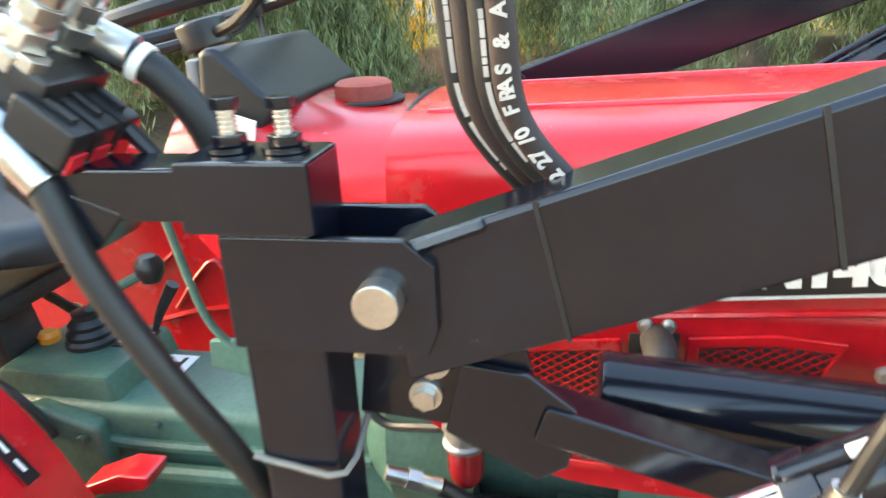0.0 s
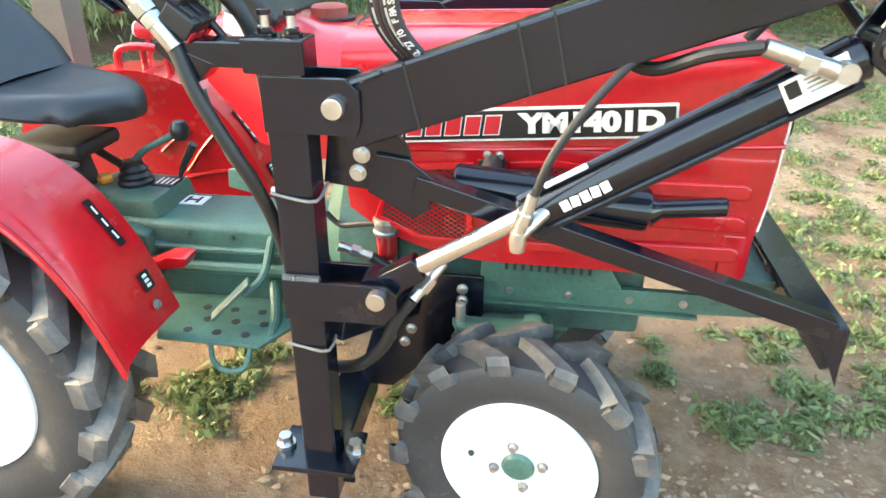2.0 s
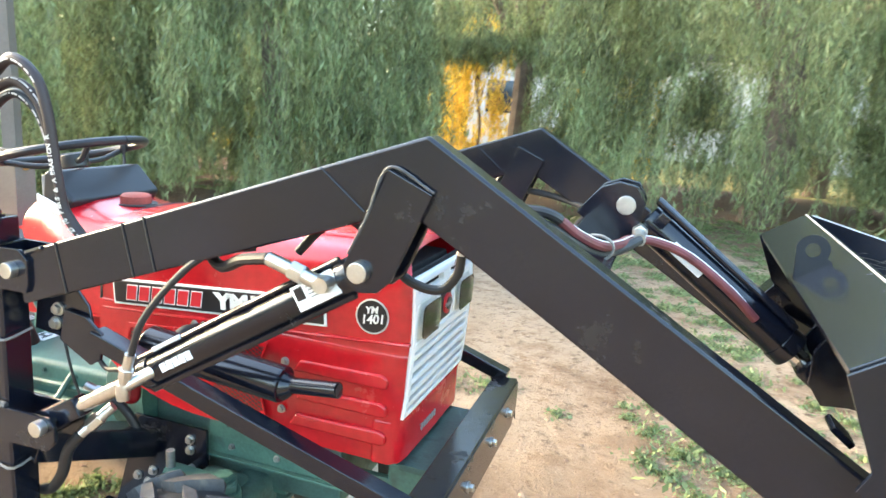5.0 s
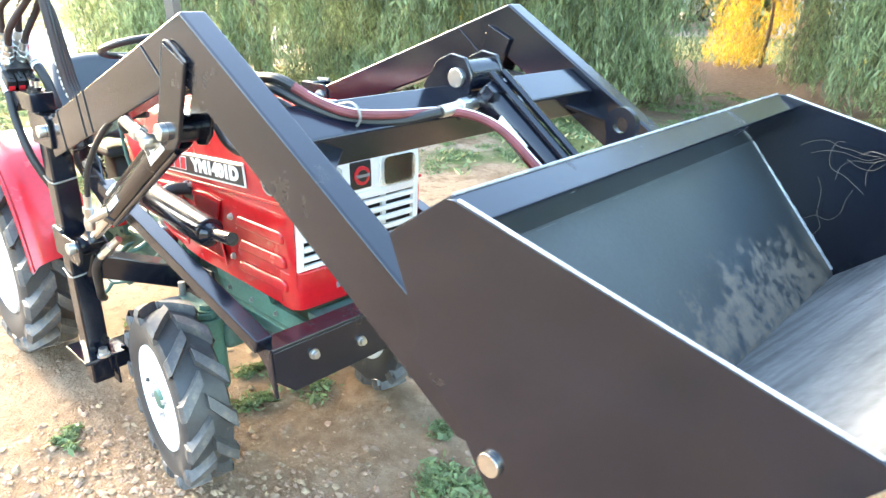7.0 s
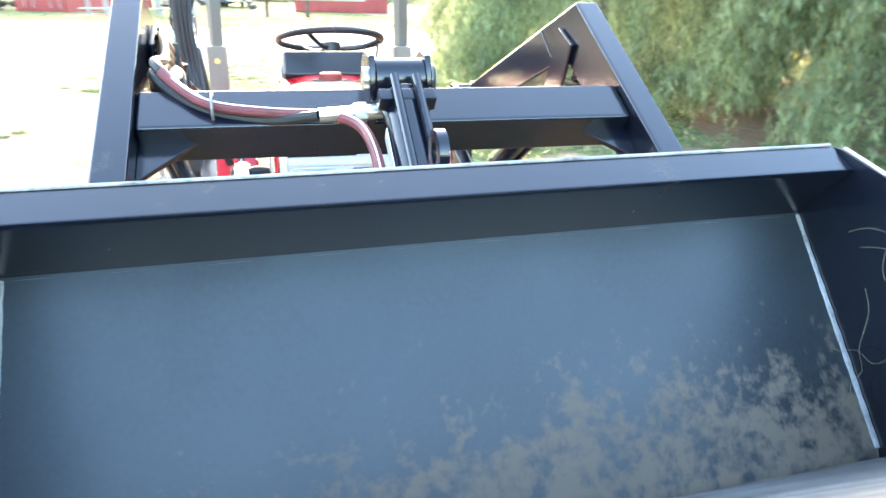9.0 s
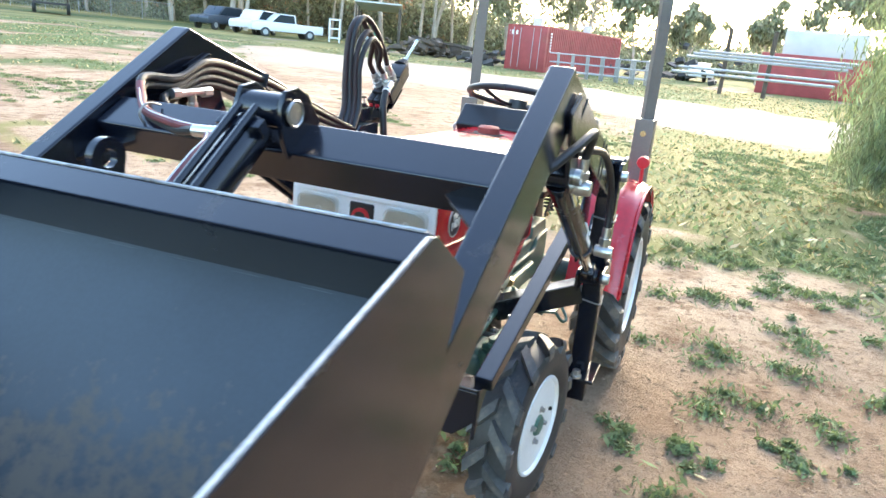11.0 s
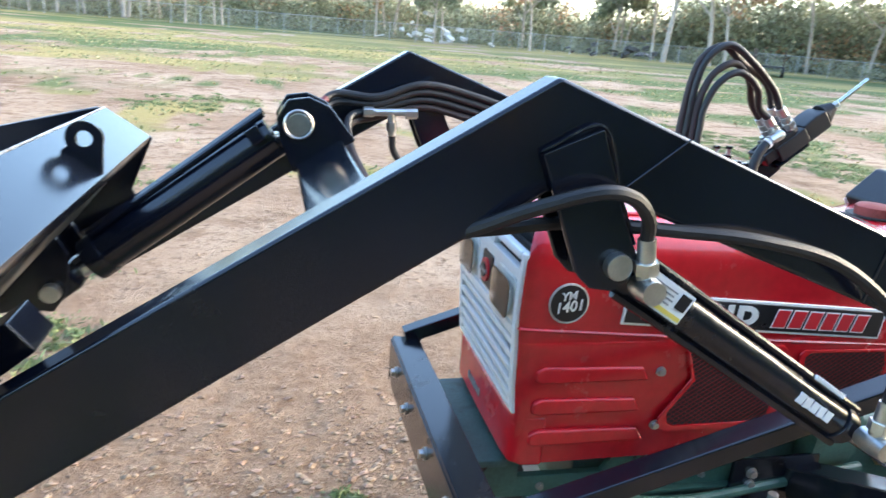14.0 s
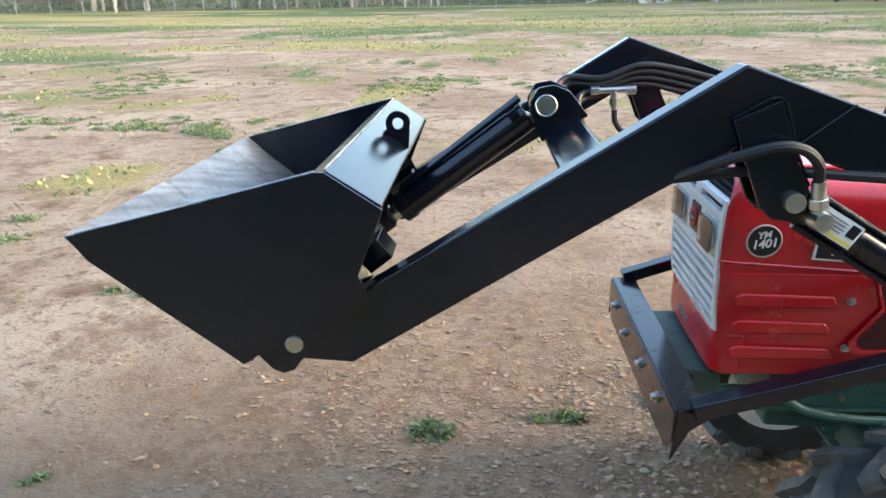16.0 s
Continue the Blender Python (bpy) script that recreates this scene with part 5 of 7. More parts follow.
    for side, off in ((1, 0.040), (-1, 0.040)):
        p, q = at(0.36) + nrm * off * side, at(0.95) + nrm * off * side
        part("side_tube", rod(p + Vector((0, s * 0.012, 0)), q + Vector((0, s * 0.012, 0)), 0.0085, 10), BLACK, cyl)
    for t, L, wd, mat in ((0.885, 0.11, 0.055, DECAL_WHITE),):
        c = at(t) + Vector((0, s * 0.0365, 0)) + nrm * 0.004
        lab = part("maker_label", box(c, (L, 0.003, wd), 0.0005, rot=(0, -31.5, 0)), mat, cyl, "white warning label with fine print")
        if s > 0:
            part("label_stripe", box(c + Vector((0, s * 0.002, 0)) - nrm * 0.02, (L * 0.95, 0.002, 0.008), 0, rot=(0, -31.5, 0)), DECAL_YELLOW, lab)
        for i in range(4):
            part("print_bar", box(c + Vector((0, s * 0.002, 0)) + nrm * (0.016 - i * 0.008) + (b - a).normalized() * 0.012, (L * (0.55 - 0.06 * (i % 2)), 0.0016, 0.0028), 0, rot=(0, -31.5, 0)), GREY_TRIM, lab)
        part("print_block", box(c + Vector((0, s * 0.002, 0)) - (b - a).normalized() * 0.038 + nrm * 0.008, (0.022, 0.0016, 0.028), 0, rot=(0, -31.5, 0)), DECAL_BLACK, lab)
    c = at(0.475) + Vector((0, s * 0.0362, 0)) - nrm * 0.003
    for i in range(5):
        part("maker_block", box(c + (b - a).normalized() * (i * 0.0205 - 0.04), (0.017, 0.003, 0.021), 0.0004, rot=(0, -31.5 + 8 * (i % 2), 0)), DECAL_WHITE, cyl)
    part("paper_strip", box(at(0.46) + nrm * 0.045 + Vector((0, s * 0.02, 0)), (0.09, 0.008, 0.010), 0.002, rot=(0, -31.5, 0)), DECAL_WHITE, cyl)

    def fitting(p, q, r=0.017, owner=cyl):
        p, q = Vector(p), Vector(q)
        bm = rod(p, p.lerp(q, 0.35), r, 14)
        rod(p.lerp(q, 0.3), p.lerp(q, 0.55), r * 1.35, 6, bm, w=0.001)
        rod(p.lerp(q, 0.55), q, r * 0.95, 14, bm)
        return part("hose_fitting", bm, ZINC, owner, "zinc-plated hose fitting")

    if s < 0:
        e = Vector((0.822, -0.635, 1.010))
        part("elbow", lathe([(0, -0.02), (0.014, -0.02), (0.0165, 0), (0.014, 0.02), (0, 0.02)], (e.x, e.y, e.z - 0.012), "z", 14), ZINC, cyl)
        part("port", rod(e, at(0.40) + Vector((0, -0.02, 0)), 0.015, 12), ZINC, cyl)
        fitting(e, e + Vector((0.025, 0.0, 0.085)), 0.0125)
        part("hose", sweep([e + Vector((0.025, 0, 0.08)), (0.88, -0.632, 1.18), (0.95, -0.61, 1.28), (1.02, -0.58, 1.345), (1.10, -0.52, 1.36)], 0.0085, 10), HOSE, cyl)
        h = Vector((1.318, -0.622, 1.333))
        fitting(h, h + Vector((-0.12, 0.0, 0.035)), 0.016)
        part("elbow", lathe([(0, -0.02), (0.017, -0.02), (0.02, 0), (0.017, 0.02), (0, 0.02)], (h.x + 0.01, h.y, h.z), "y", 14), ZINC, cyl)
        part("hose", sweep([h + Vector((-0.12, 0, 0.035)), (1.12, -0.60, 1.35), (1.04, -0.56, 1.315), (0.985, -0.53, 1.335), (0.975, -0.52, 1.40), (0.98, -0.515, 1.44)], 0.013, 10), HOSE, cyl)
    else:
        e = Vector((1.348, 0.622, 1.332))
        fitting(e, e + Vector((0.013, 0.003, 0.082)), 0.0155)
        part("elbow", lathe([(0, -0.03), (0.02, -0.03), (0.023, 0), (0.02, 0.03), (0, 0.03)], tuple(e), "y", 14), ZINC, cyl)
        part("hose", sweep([e + Vector((0.013, 0.003, 0.075)), (1.372, 0.637, 1.45), (1.412, 0.65, 1.484), (1.47, 0.652, 1.490), (1.56, 0.63, 1.458), (1.657, 0.58, 1.407), (1.74, 0.50, 1.385)], 0.0115, 10), HOSE, cyl)
        e2 = Vector((0.83, 0.65, 1.025))
        part("elbow", lathe([(0, -0.03), (0.02, -0.03), (0.023, 0), (0.02, 0.03), (0, 0.03)], tuple(e2), "y", 14), ZINC, cyl)
        fitting(e2, e2 + Vector((-0.005, 0.0, 0.085)), 0.0155)
        part("hose", sweep([e2 + Vector((-0.005, 0, 0.08)), (0.825, 0.648, 1.19), (0.87, 0.64, 1.29), (1.0, 0.632, 1.375), (1.16, 0.625, 1.412), (1.30, 0.60, 1.420), (1.46, 0.572, 1.424), (1.60, 0.565, 1.41), (1.72, 0.52, 1.385)], 0.0115, 10), HOSE, cyl)

for post, s in POST_SHIFT:
    nudge(post, 0.042, 0.022 if s > 0 else 0.0, 0.020)

# bumper with a sloping front plate
bumper = part("bumper", box((1.498, 0, 0.752), (0.085, 0.92, 0.016), 0.004), BLACK, loader, "black channel bumper across the front")
part("bumper_face", prism([(-0.46, 0.752), (0.46, 0.752), (0.46, 0.66), (0.40, 0.605), (-0.40, 0.605), (-0.46, 0.66)], 1.532, 1.545, "x", 0.003), BLACK, bumper)
for y, z in ((-0.155, 0.675), (0.092, 0.692), (0.30, 0.70), (-0.33, 0.70)):
    part("bumper_bolt", hexbolt((1.545, y, z), (1, 0, 0), 0.012, 0.018), ZINC, bumper)
for s in (-1, 1):
    part("bumper_end", prism([(1.535, 0.76), (1.44, 0.745), (1.50, 0.70), (1.545, 0.605)], s * 0.455, s * 0.466, "y", 0.002), BLACK, bumper)
    part("bumper_bracket", tube_between((1.42, s * 0.15, 0.68), (1.50, s * 0.15, 0.735), 0.06, 0.05), BLACK, bumper)

# cross tube between the arms
CT = (1.800, 1.392)
cross = part("cross_tube", box((CT[0], 0, CT[1]), (0.115, 2 * YI, 0.095), 0.008, rot=(0, 31.7, 0), seg=3), BLACK, loader, "black cross tube joining the lift arms")
for s in (-1, 1):
    gus = part("corner_gusset", prism([(CT[0] + 0.05, s * (YI - 0.12)), (CT[0] + 0.05, s * YI), (CT[0] + 0.16, s * YI)], -0.006, 0.006, "z", 0.002), BLACK, cross)
    mm = Matrix.Translation((CT[0] * K, 0, CT[1] * K)) @ Euler((0, radians(31.7), 0)).to_matrix().to_4x4() @ Matrix.Translation((-CT[0] * K, 0, 0))
    gus.data.transform(mm)
for y0, y1 in ((-0.080, -0.066), (0.036, 0.050)):
    part("pin_plate", prism([(1.745, 1.46), (1.80, 1.53), (1.845, 1.548), (1.89, 1.54), (1.912, 1.50), (1.905, 1.455), (1.875, 1.385)], y0, y1, "y", 0.004), BLACK, cross)
bp = part("bucket_cylinder_pin", rod((1.867, -0.089, 1.491), (1.867, 0.060, 1.491), 0.024, 20, w=0.003), ZINC, loader)
part("pin_ring", lathe([(0.029, 0), (0.032, 0.003), (0.029, 0.006), (0.026, 0.003), (0.029, 0)], (1.867, 0.056, 1.491), "y", 24), STEEL, bp)
a, b = Vector((1.867, -0.015, 1.491)), Vector((2.368, -0.015, 1.117))
ba_ = (b - a).normalized()
nb = Vector((0.6, 0, 0.8))
bc = part("bucket_cylinder", rod(a + ba_ * 0.06, a + ba_ * 0.52, 0.046, 28, w=0.004), BLACK, loader, "black hydraulic bucket cylinder")
part("rod_eye", lathe([(0, -0.05), (0.042, -0.05), (0.042, 0.05), (0, 0.05)], tuple(a), "y", 22), BLACK, bc)
part("gland", rod(a + ba_ * 0.50, a + ba_ * 0.54, 0.05, 24, w=0.004), BLACK, bc)
part("cylinder_rod", rod(a + ba_ * 0.53, b, 0.024, 18), CHROME, bc)
part("clevis", box(b - ba_ * 0.01, (0.09, 0.10, 0.06), 0.01, rot=(0, 36.7, 0)), BLACK, bc)
part("clamp", box(a + ba_ * 0.09 + nb * 0.03, (0.03, 0.115, 0.035), 0.004, rot=(0, 36.7, 0)), BLACK, bc)
for dy in (-0.022, 0.022):
    part("side_tube", rod(a + ba_ * 0.05 + nb * 0.055 + Vector((0, dy, 0)), a + ba_ * 0.50 + nb * 0.05 + Vector((0, dy, 0)), 0.009, 10), BLACK, bc)
part("label", box(a + ba_ * 0.2 + Vector((0, -0.0475, 0)), (0.10, 0.002, 0.03), 0, rot=(0, 36.7, 0)), DECAL_WHITE, bc)
part("clevis_pin", rod((2.368, -0.085, 1.117), (2.368, 0.06, 1.117), 0.020, 18, w=0.003), ZINC, bc)

# bucket
BR, BL = -0.637, 0.628
T, LIP, HEEL = (2.377, 1.427), (2.972, 1.283), (2.600, 0.968)
bucket = part("bucket", prism([(2.312, 1.298), (2.582, 0.972), (2.602, 0.964), (2.596, 0.982), (2.328, 1.306)], BR, BL, "y", 0.0015), BLACK_IN, loader, "black steel bucket with scratched inside and dried mud")
part("bucket_floor", prism([(2.594, 0.966), (2.606, 0.962), (2.94, 1.243), (2.935, 1.252)], BR, BL, "y", 0.0015), SCRAPED, bucket, "scraped bare-steel floor")
part("cutting_edge", prism([(2.90, 1.212), (2.915, 1.208), (2.978, 1.281), (2.972, 1.287), (2.93, 1.252)], BR - 0.006, BL + 0.006, "y", 0.002), SCRAPED, bucket)
part("top_rail", prism([(2.377, 1.430), (2.432, 1.402), (2.428, 1.394), (2.324, 1.290), (2.300, 1.294), (2.262, 1.338), (2.258, 1.352)], BR, BL, "y", 0.003), BLACK, bucket, "folded stiffening rail along the top edge")
# pale line: worn edge, with the sky's glint put into its colour
part("rail_edge_wear", sweep([(2.379, BR + 0.006, 1.4305), (2.379, 0.0, 1.4305), (2.379, BL - 0.006, 1.4305)], 0.0028, 6, n=4), PALE_EDGE, bucket)
part("rail_weld", weld([(2.334, BR + 0.006, 1.294), (2.334, 0.0, 1.294), (2.334, BL - 0.006, 1.294)], 0.0035), WELD, bucket)
for s, W in ((-1, -BR), (1, BL)):
    prof = [T, (2.395, 1.428), LIP, (2.93, 1.225), HEEL, (2.562, 0.992), (2.53, 0.955), (2.505, 0.946), (2.48, 0.955), (2.445, 1.0), (2.40, 1.07), (2.30, 1.155), (2.318, 1.19), (2.30, 1.235), (2.255, 1.345)]
    part("side_plate", prism(prof, s * W, s * (W + 0.011), "y", 0.002), BLACK, bucket)
    # wear along the plate's top edge, and the sky's glint painted with it
    part("edge_wear", sweep([(2.40, s * (W + 0.0055), 1.4285), (2.7, s * (W + 0.0055), 1.351), (2.95, s * (W + 0.0055), 1.29)], 0.0030, 6, n=4), PALE_EDGE, bucket)
    part("corner_weld", weld([(2.335, s * (W - 0.003), 1.295), (2.465, s * (W - 0.003), 1.141), (2.594, s * (W - 0.003), 0.987)], 0.005), PALE_EDGE, bucket)
    part("pivot_lug", prism([(2.30, 1.15), (2.42, 1.10), (2.53, 1.04), (2.54, 0.985), (2.505, 0.946), (2.465, 0.96), (2.40, 1.04)], s * 0.512, s * 0.526, "y", 0.003), BLACK, bucket)
    part("pivot_pin", rod((2.474, s * 0.50, 1.024), (2.474, s * (W + 0.020), 1.024), 0.021, 22, w=0.003), ZINC, bucket)
    part("cylinder_lug", prism([(2.325, 1.12), (2.36, 1.07), (2.42, 1.075), (2.497, 1.062), (2.345, 1.235), (2.325, 1.20)], -0.015 + s * 0.055, -0.015 + s * 0.067, "y", 0.003), BLACK, bucket)
    part("stop_tab", box((2.312, s * 0.45, 1.17), (0.05, 0.06, 0.014), 0.003, rot=(0, 38, 0)), BLACK, bucket)
ring = [(2.293 + 0.037 * math.cos(q), 1.430 + 0.037 * math.sin(q)) for q in [2 * math.pi * i / 20 for i in range(20)]]
hole = [(2.293 + 0.017 * math.cos(q), 1.430 + 0.017 * math.sin(q)) for q in [2 * math.pi * i / 20 for i in range(20)]]
ear = bmesh.new()
for y in (-0.030, -0.014):
    o_ = [ear.verts.new((u, y, v)) for u, v in ring]
    i_ = [ear.verts.new((u, y, v)) for u, v in hole]
    for i in range(20):
        ear.faces.new((o_[i], o_[(i + 1) % 20], i_[(i + 1) % 20], i_[i]))
ear.verts.ensure_lookup_table()
for i in range(20):
    j = (i + 1) % 20
    for base in (0, 20):
        ear.faces.new((ear.verts[base + i], ear.verts[base + j], ear.verts[40 + base + j], ear.verts[40 + base + i]))
part("back_bracket", box((2.300, 0.46, 1.192), (0.07, 0.10, 0.06), 0.004, rot=(0, 38, 0)), BLACK, bucket)
part("paint_chip", box((2.425, -0.28, 1.172), (0.004, 0.016, 0.010), 0.001, rot=(0, 41, 0)), DECAL_WHITE, bucket)
part("hook_ear", ear, BLACK, bucket, "lug with a round hole welded to the top rail")
part("ear_foot", prism([(2.262, 1.352), (2.258, 1.415), (2.275, 1.405), (2.30, 1.396), (2.325, 1.415), (2.345, 1.40), (2.352, 1.395)], -0.0295, -0.0145, "y", 0.002), BLACK, bucket)

nudge(bucket, 0.008, 0.0, 0.0)
for ob in (bucket, *bucket.children):
    ob.data.transform(Matrix.Rotation(0.011, 4, "X"))

# control valve beside the post
bar = part("valve_bar", tube_between((0.12, -0.556, 1.316), (0.372, -0.556, 1.316), 0.062, 0.048, 0.005), BLACK, loader, "square mounting bar on the post")
part("bar_sleeve", tube_between((0.255, -0.556, 1.316), (0.374, -0.556, 1.316), 0.078, 0.064, 0.005), BLACK, bar)
for x in (0.292, 0.342):
    part("set_bolt", hexbolt((x, -0.556, 1.349), (0, 0, 1), 0.015, 0.014), BLACK, bar)
    thread = rod((x, -0.556, 1.358), (x, -0.556, 1.386), 0.0062, 10)
    for q in range(6):
        rod((x, -0.556, 1.360 + q * 0.004), (x, -0.556, 1.362 + q * 0.004), 0.0080, 10, thread)
    part("bolt_thread", thread, ZINC, bar)
    part("bolt_head", rod((x, -0.556, 1.384), (x, -0.556, 1.394), 0.0125, 6, w=0.001), BLACK, bar)
part("bar_gusset", prism([(0.09, 1.338), (0.12, 1.33), (0.20, 1.30), (0.165, 1.264), (0.15, 1.264), (0.085, 1.322)], -0.588, -0.524, "y", 0.004), BLACK, bar)
part("valve_strap", tube_between((-0.050, -0.592, 1.452), (0.035, -0.592, 1.388), 0.008, 0.035, 0.002, None, (0, 1, 0)), BLACK, bar)
part("valve_tray", box((0.066, -0.545, 1.378), (0.14, 0.10, 0.010), 0.002, rot=(0, 39, 0)), BLACK, bar)
valve = part("control_valve", box((0.073, -0.542, 1.416), (0.13, 0.092, 0.062), 0.008, rot=(0, 39, 0)), PLASTIC, loader, "black two-spool joystick control valve")
dn, up = Vector((0.777, 0, -0.629)), Vector((0.629, 0, 0.777))


def on_valve(a, y, h):
    """A point of the valve: along its slope, across, and above its middle."""
    return Vector((0.073, y, 1.416)) + dn * a + up * h


part("port_block", box(on_valve(0.02, -0.545, 0.034), (0.10, 0.088, 0.03), 0.006, rot=(0, 39, 0)), PLASTIC, valve)
hs_ = part("joystick_housing", prism([(-0.06, -0.034), (-0.06, 0.036), (-0.115, 0.040), (-0.16, 0.034), (-0.16, -0.034)], -0.588, -0.498, "y", 0.008), PLASTIC, valve)
hs_.data.transform(Matrix.Translation(Vector((0.073, 0, 1.416)) * K) @ Matrix((dn, Vector((0, 1, 0)), up)).transposed().to_4x4())
rb = bmesh.new()
for i in range(5):
    rod(on_valve(-0.162 - i * 0.011, -0.543, 0.002), on_valve(-0.171 - i * 0.011, -0.543, 0.002), 0.042 - i * 0.0055, 18, rb, w=0.003)
part("rubber_boot", rb, HOSE, valve)
part("joystick", rod(on_valve(-0.20, -0.543, 0.002), on_valve(-0.37, -0.535, 0.01), 0.0085, 12), CHROME, valve)
part("joystick_collar", rod(on_valve(-0.215, -0.543, 0.002), on_valve(-0.236, -0.542, 0.003), 0.013, 6, w=0.001), ZINC, valve)
bm = rod(on_valve(-0.085, -0.587, -0.004), on_valve(-0.085, -0.607, -0.004), 0.026, 22, w=0.003)
part("round_plug", bm, PLASTIC, valve)
part("plug_socket", rod(on_valve(-0.085, -0.6072, -0.004), on_valve(-0.085, -0.6082, -0.004), 0.009, 6), DARK, valve)
for i in range(3):
    y = -0.585 + i * 0.033
    part("spool_cap", box(on_valve(0.082, y, 0.012), (0.062, 0.030, 0.040), 0.005, rot=(0, 39, 0)), PLASTIC, valve)
    part("cap_rib", box(on_valve(0.085, y, 0.034), (0.030, 0.008, 0.006), 0.001, rot=(0, 39, 0)), PLASTIC, valve)
    part("cap_end", box(on_valve(0.1145, y, 0.0), (0.003, 0.020, 0.020), 0.0005, rot=(0, 39, 0)), DECAL_RED, valve)
part("spool_tip", rod(on_valve(0.11, -0.519, 0.02), on_valve(0.15, -0.519, 0.012), 0.008, 10), PLASTIC, valve)
part("relief_nut", rod(on_valve(0.045, -0.578, 0.045), on_valve(0.045, -0.578, 0.058), 0.013, 6, w=0.001), ZINC, valve)
STACKS = [(-0.034, -0.572, 0.075), (-0.030, -0.522, 0.088), (0.024, -0.572, 0.062), (0.024, -0.522, 0.08)]
for a, y, L in STACKS:
    d = Vector((0.70, 0, 0.714))
    p = on_valve(a, y, 0.035)
    bm = rod(p, p + d * 0.018, 0.021, 6, None, w=0.001)
    rod(p + d * 0.018, p + d * 0.026, 0.016, 14, bm)
    rod(p + d * 0.026, p + d * 0.044, 0.0225, 6, bm, w=0.001)
    rod(p + d * 0.044, p + d * 0.052, 0.017, 14, bm)
    rod(p + d * 0.052, p + d * 0.068, 0.020, 6, bm, w=0.001)
    rod(p + d * 0.068, p + d * (0.068 + L * 0.45), 0.0165, 14, bm, w=0.002)
    part("hose_fitting", bm, ZINC, valve, "stacked zinc-plated hose fittings")
e = Vector((0.052, -0.590, 1.434))
elbow = part("elbow_fitting", sweep([(0.064, -0.565, 1.441), (0.055, -0.584, 1.437), e, e + Vector((0.010, -0.001, -0.014)), e + Vector((0.026, -0.002, -0.036))], 0.0185, 14, None, 4), ZINC, valve, "zinc-plated elbow fitting")
part("elbow_nut", rod((0.066, -0.556, 1.442), (0.056, -0.584, 1.437), 0.024, 6, None, w=0.001), ZINC, elbow)
part("swivel_nut", rod(e + Vector((0.022, 0, -0.030)), e + Vector((0.036, 0, -0.049)), 0.023, 6, w=0.001), ZINC, elbow)
part("hose_nut", rod(e + Vector((0.038, 0, -0.052)), e + Vector((0.050, 0, -0.068)), 0.0215, 6, w=0.001), ZINC, elbow)
part("ferrule", rod(e + Vector((0.036, 0, -0.049)), e + Vector((0.080, 0, -0.108)), 0.0175, 14, w=0.002), ZINC, elbow)
part("supply_hose", sweep([e + Vector((0.076, 0, -0.104)), (0.160, -0.596, 1.245), (0.215, -0.590, 1.13), (0.245, -0.570, 1.05), (0.262, -0.53, 0.94), (0.275, -0.49, 0.75), (0.28, -0.48, 0.5)], 0.0145, 12), HOSE, loader, "black rubber hydraulic hose")
ret = part("return_hose", sweep([(0.165, -0.50, 1.428), (0.20, -0.495, 1.405), (0.232, -0.485, 1.35), (0.245, -0.47, 1.25), (0.25, -0.45, 1.10), (0.26, -0.40, 0.95)], 0.0165, 12), HOSE, loader, "black rubber hydraulic hose")
part("hose_ferrule", rod((0.130, -0.505, 1.452), (0.180, -0.499, 1.425), 0.0185, 14, w=0.002), ZINC, ret)
part("hose_clip", rod((0.181, -0.4985, 1.4205), (0.189, -0.4975, 1.4145), 0.0195, 14), DECAL_WHITE, ret)
supply = bpy.data.objects["supply_hose"]
for ob in (bar, valve, ret, supply):
    nudge(ob, 0.050, -0.026, 0.008)
APEX = (1.736, 1.741, 1.684, 1.656)


def loop_line(i):
    """The hose that loops from a fitting over to the lift arm."""
    a, y, L = STACKS[i]
    p = on_valve(a, y, 0.035) + Vector((0.70, 0, 0.714)) * (0.066 + L * 0.45)
    z = APEX[i]
    yy = -0.562 + 0.014 * i
    k = (0.028, 0.012, -0.004, -0.020)[i]
    p = p + Vector((0.050, -0.026, 0.008))
    return [p, p + Vector((0.045, 0, 0.055 + k)), (0.345 + k, (y + yy) / 2, z - 0.045), (0.425 + k, yy, z), (0.497 + k, yy, z - 0.040), (0.532 + k * 0.8, yy, z - 0.125), (0.542 + k, yy + 0.006, 1.47), (0.556 + k * 1.0, yy + 0.016, 1.372), (0.622 + k * 1.1, yy + 0.03, 1.285)]


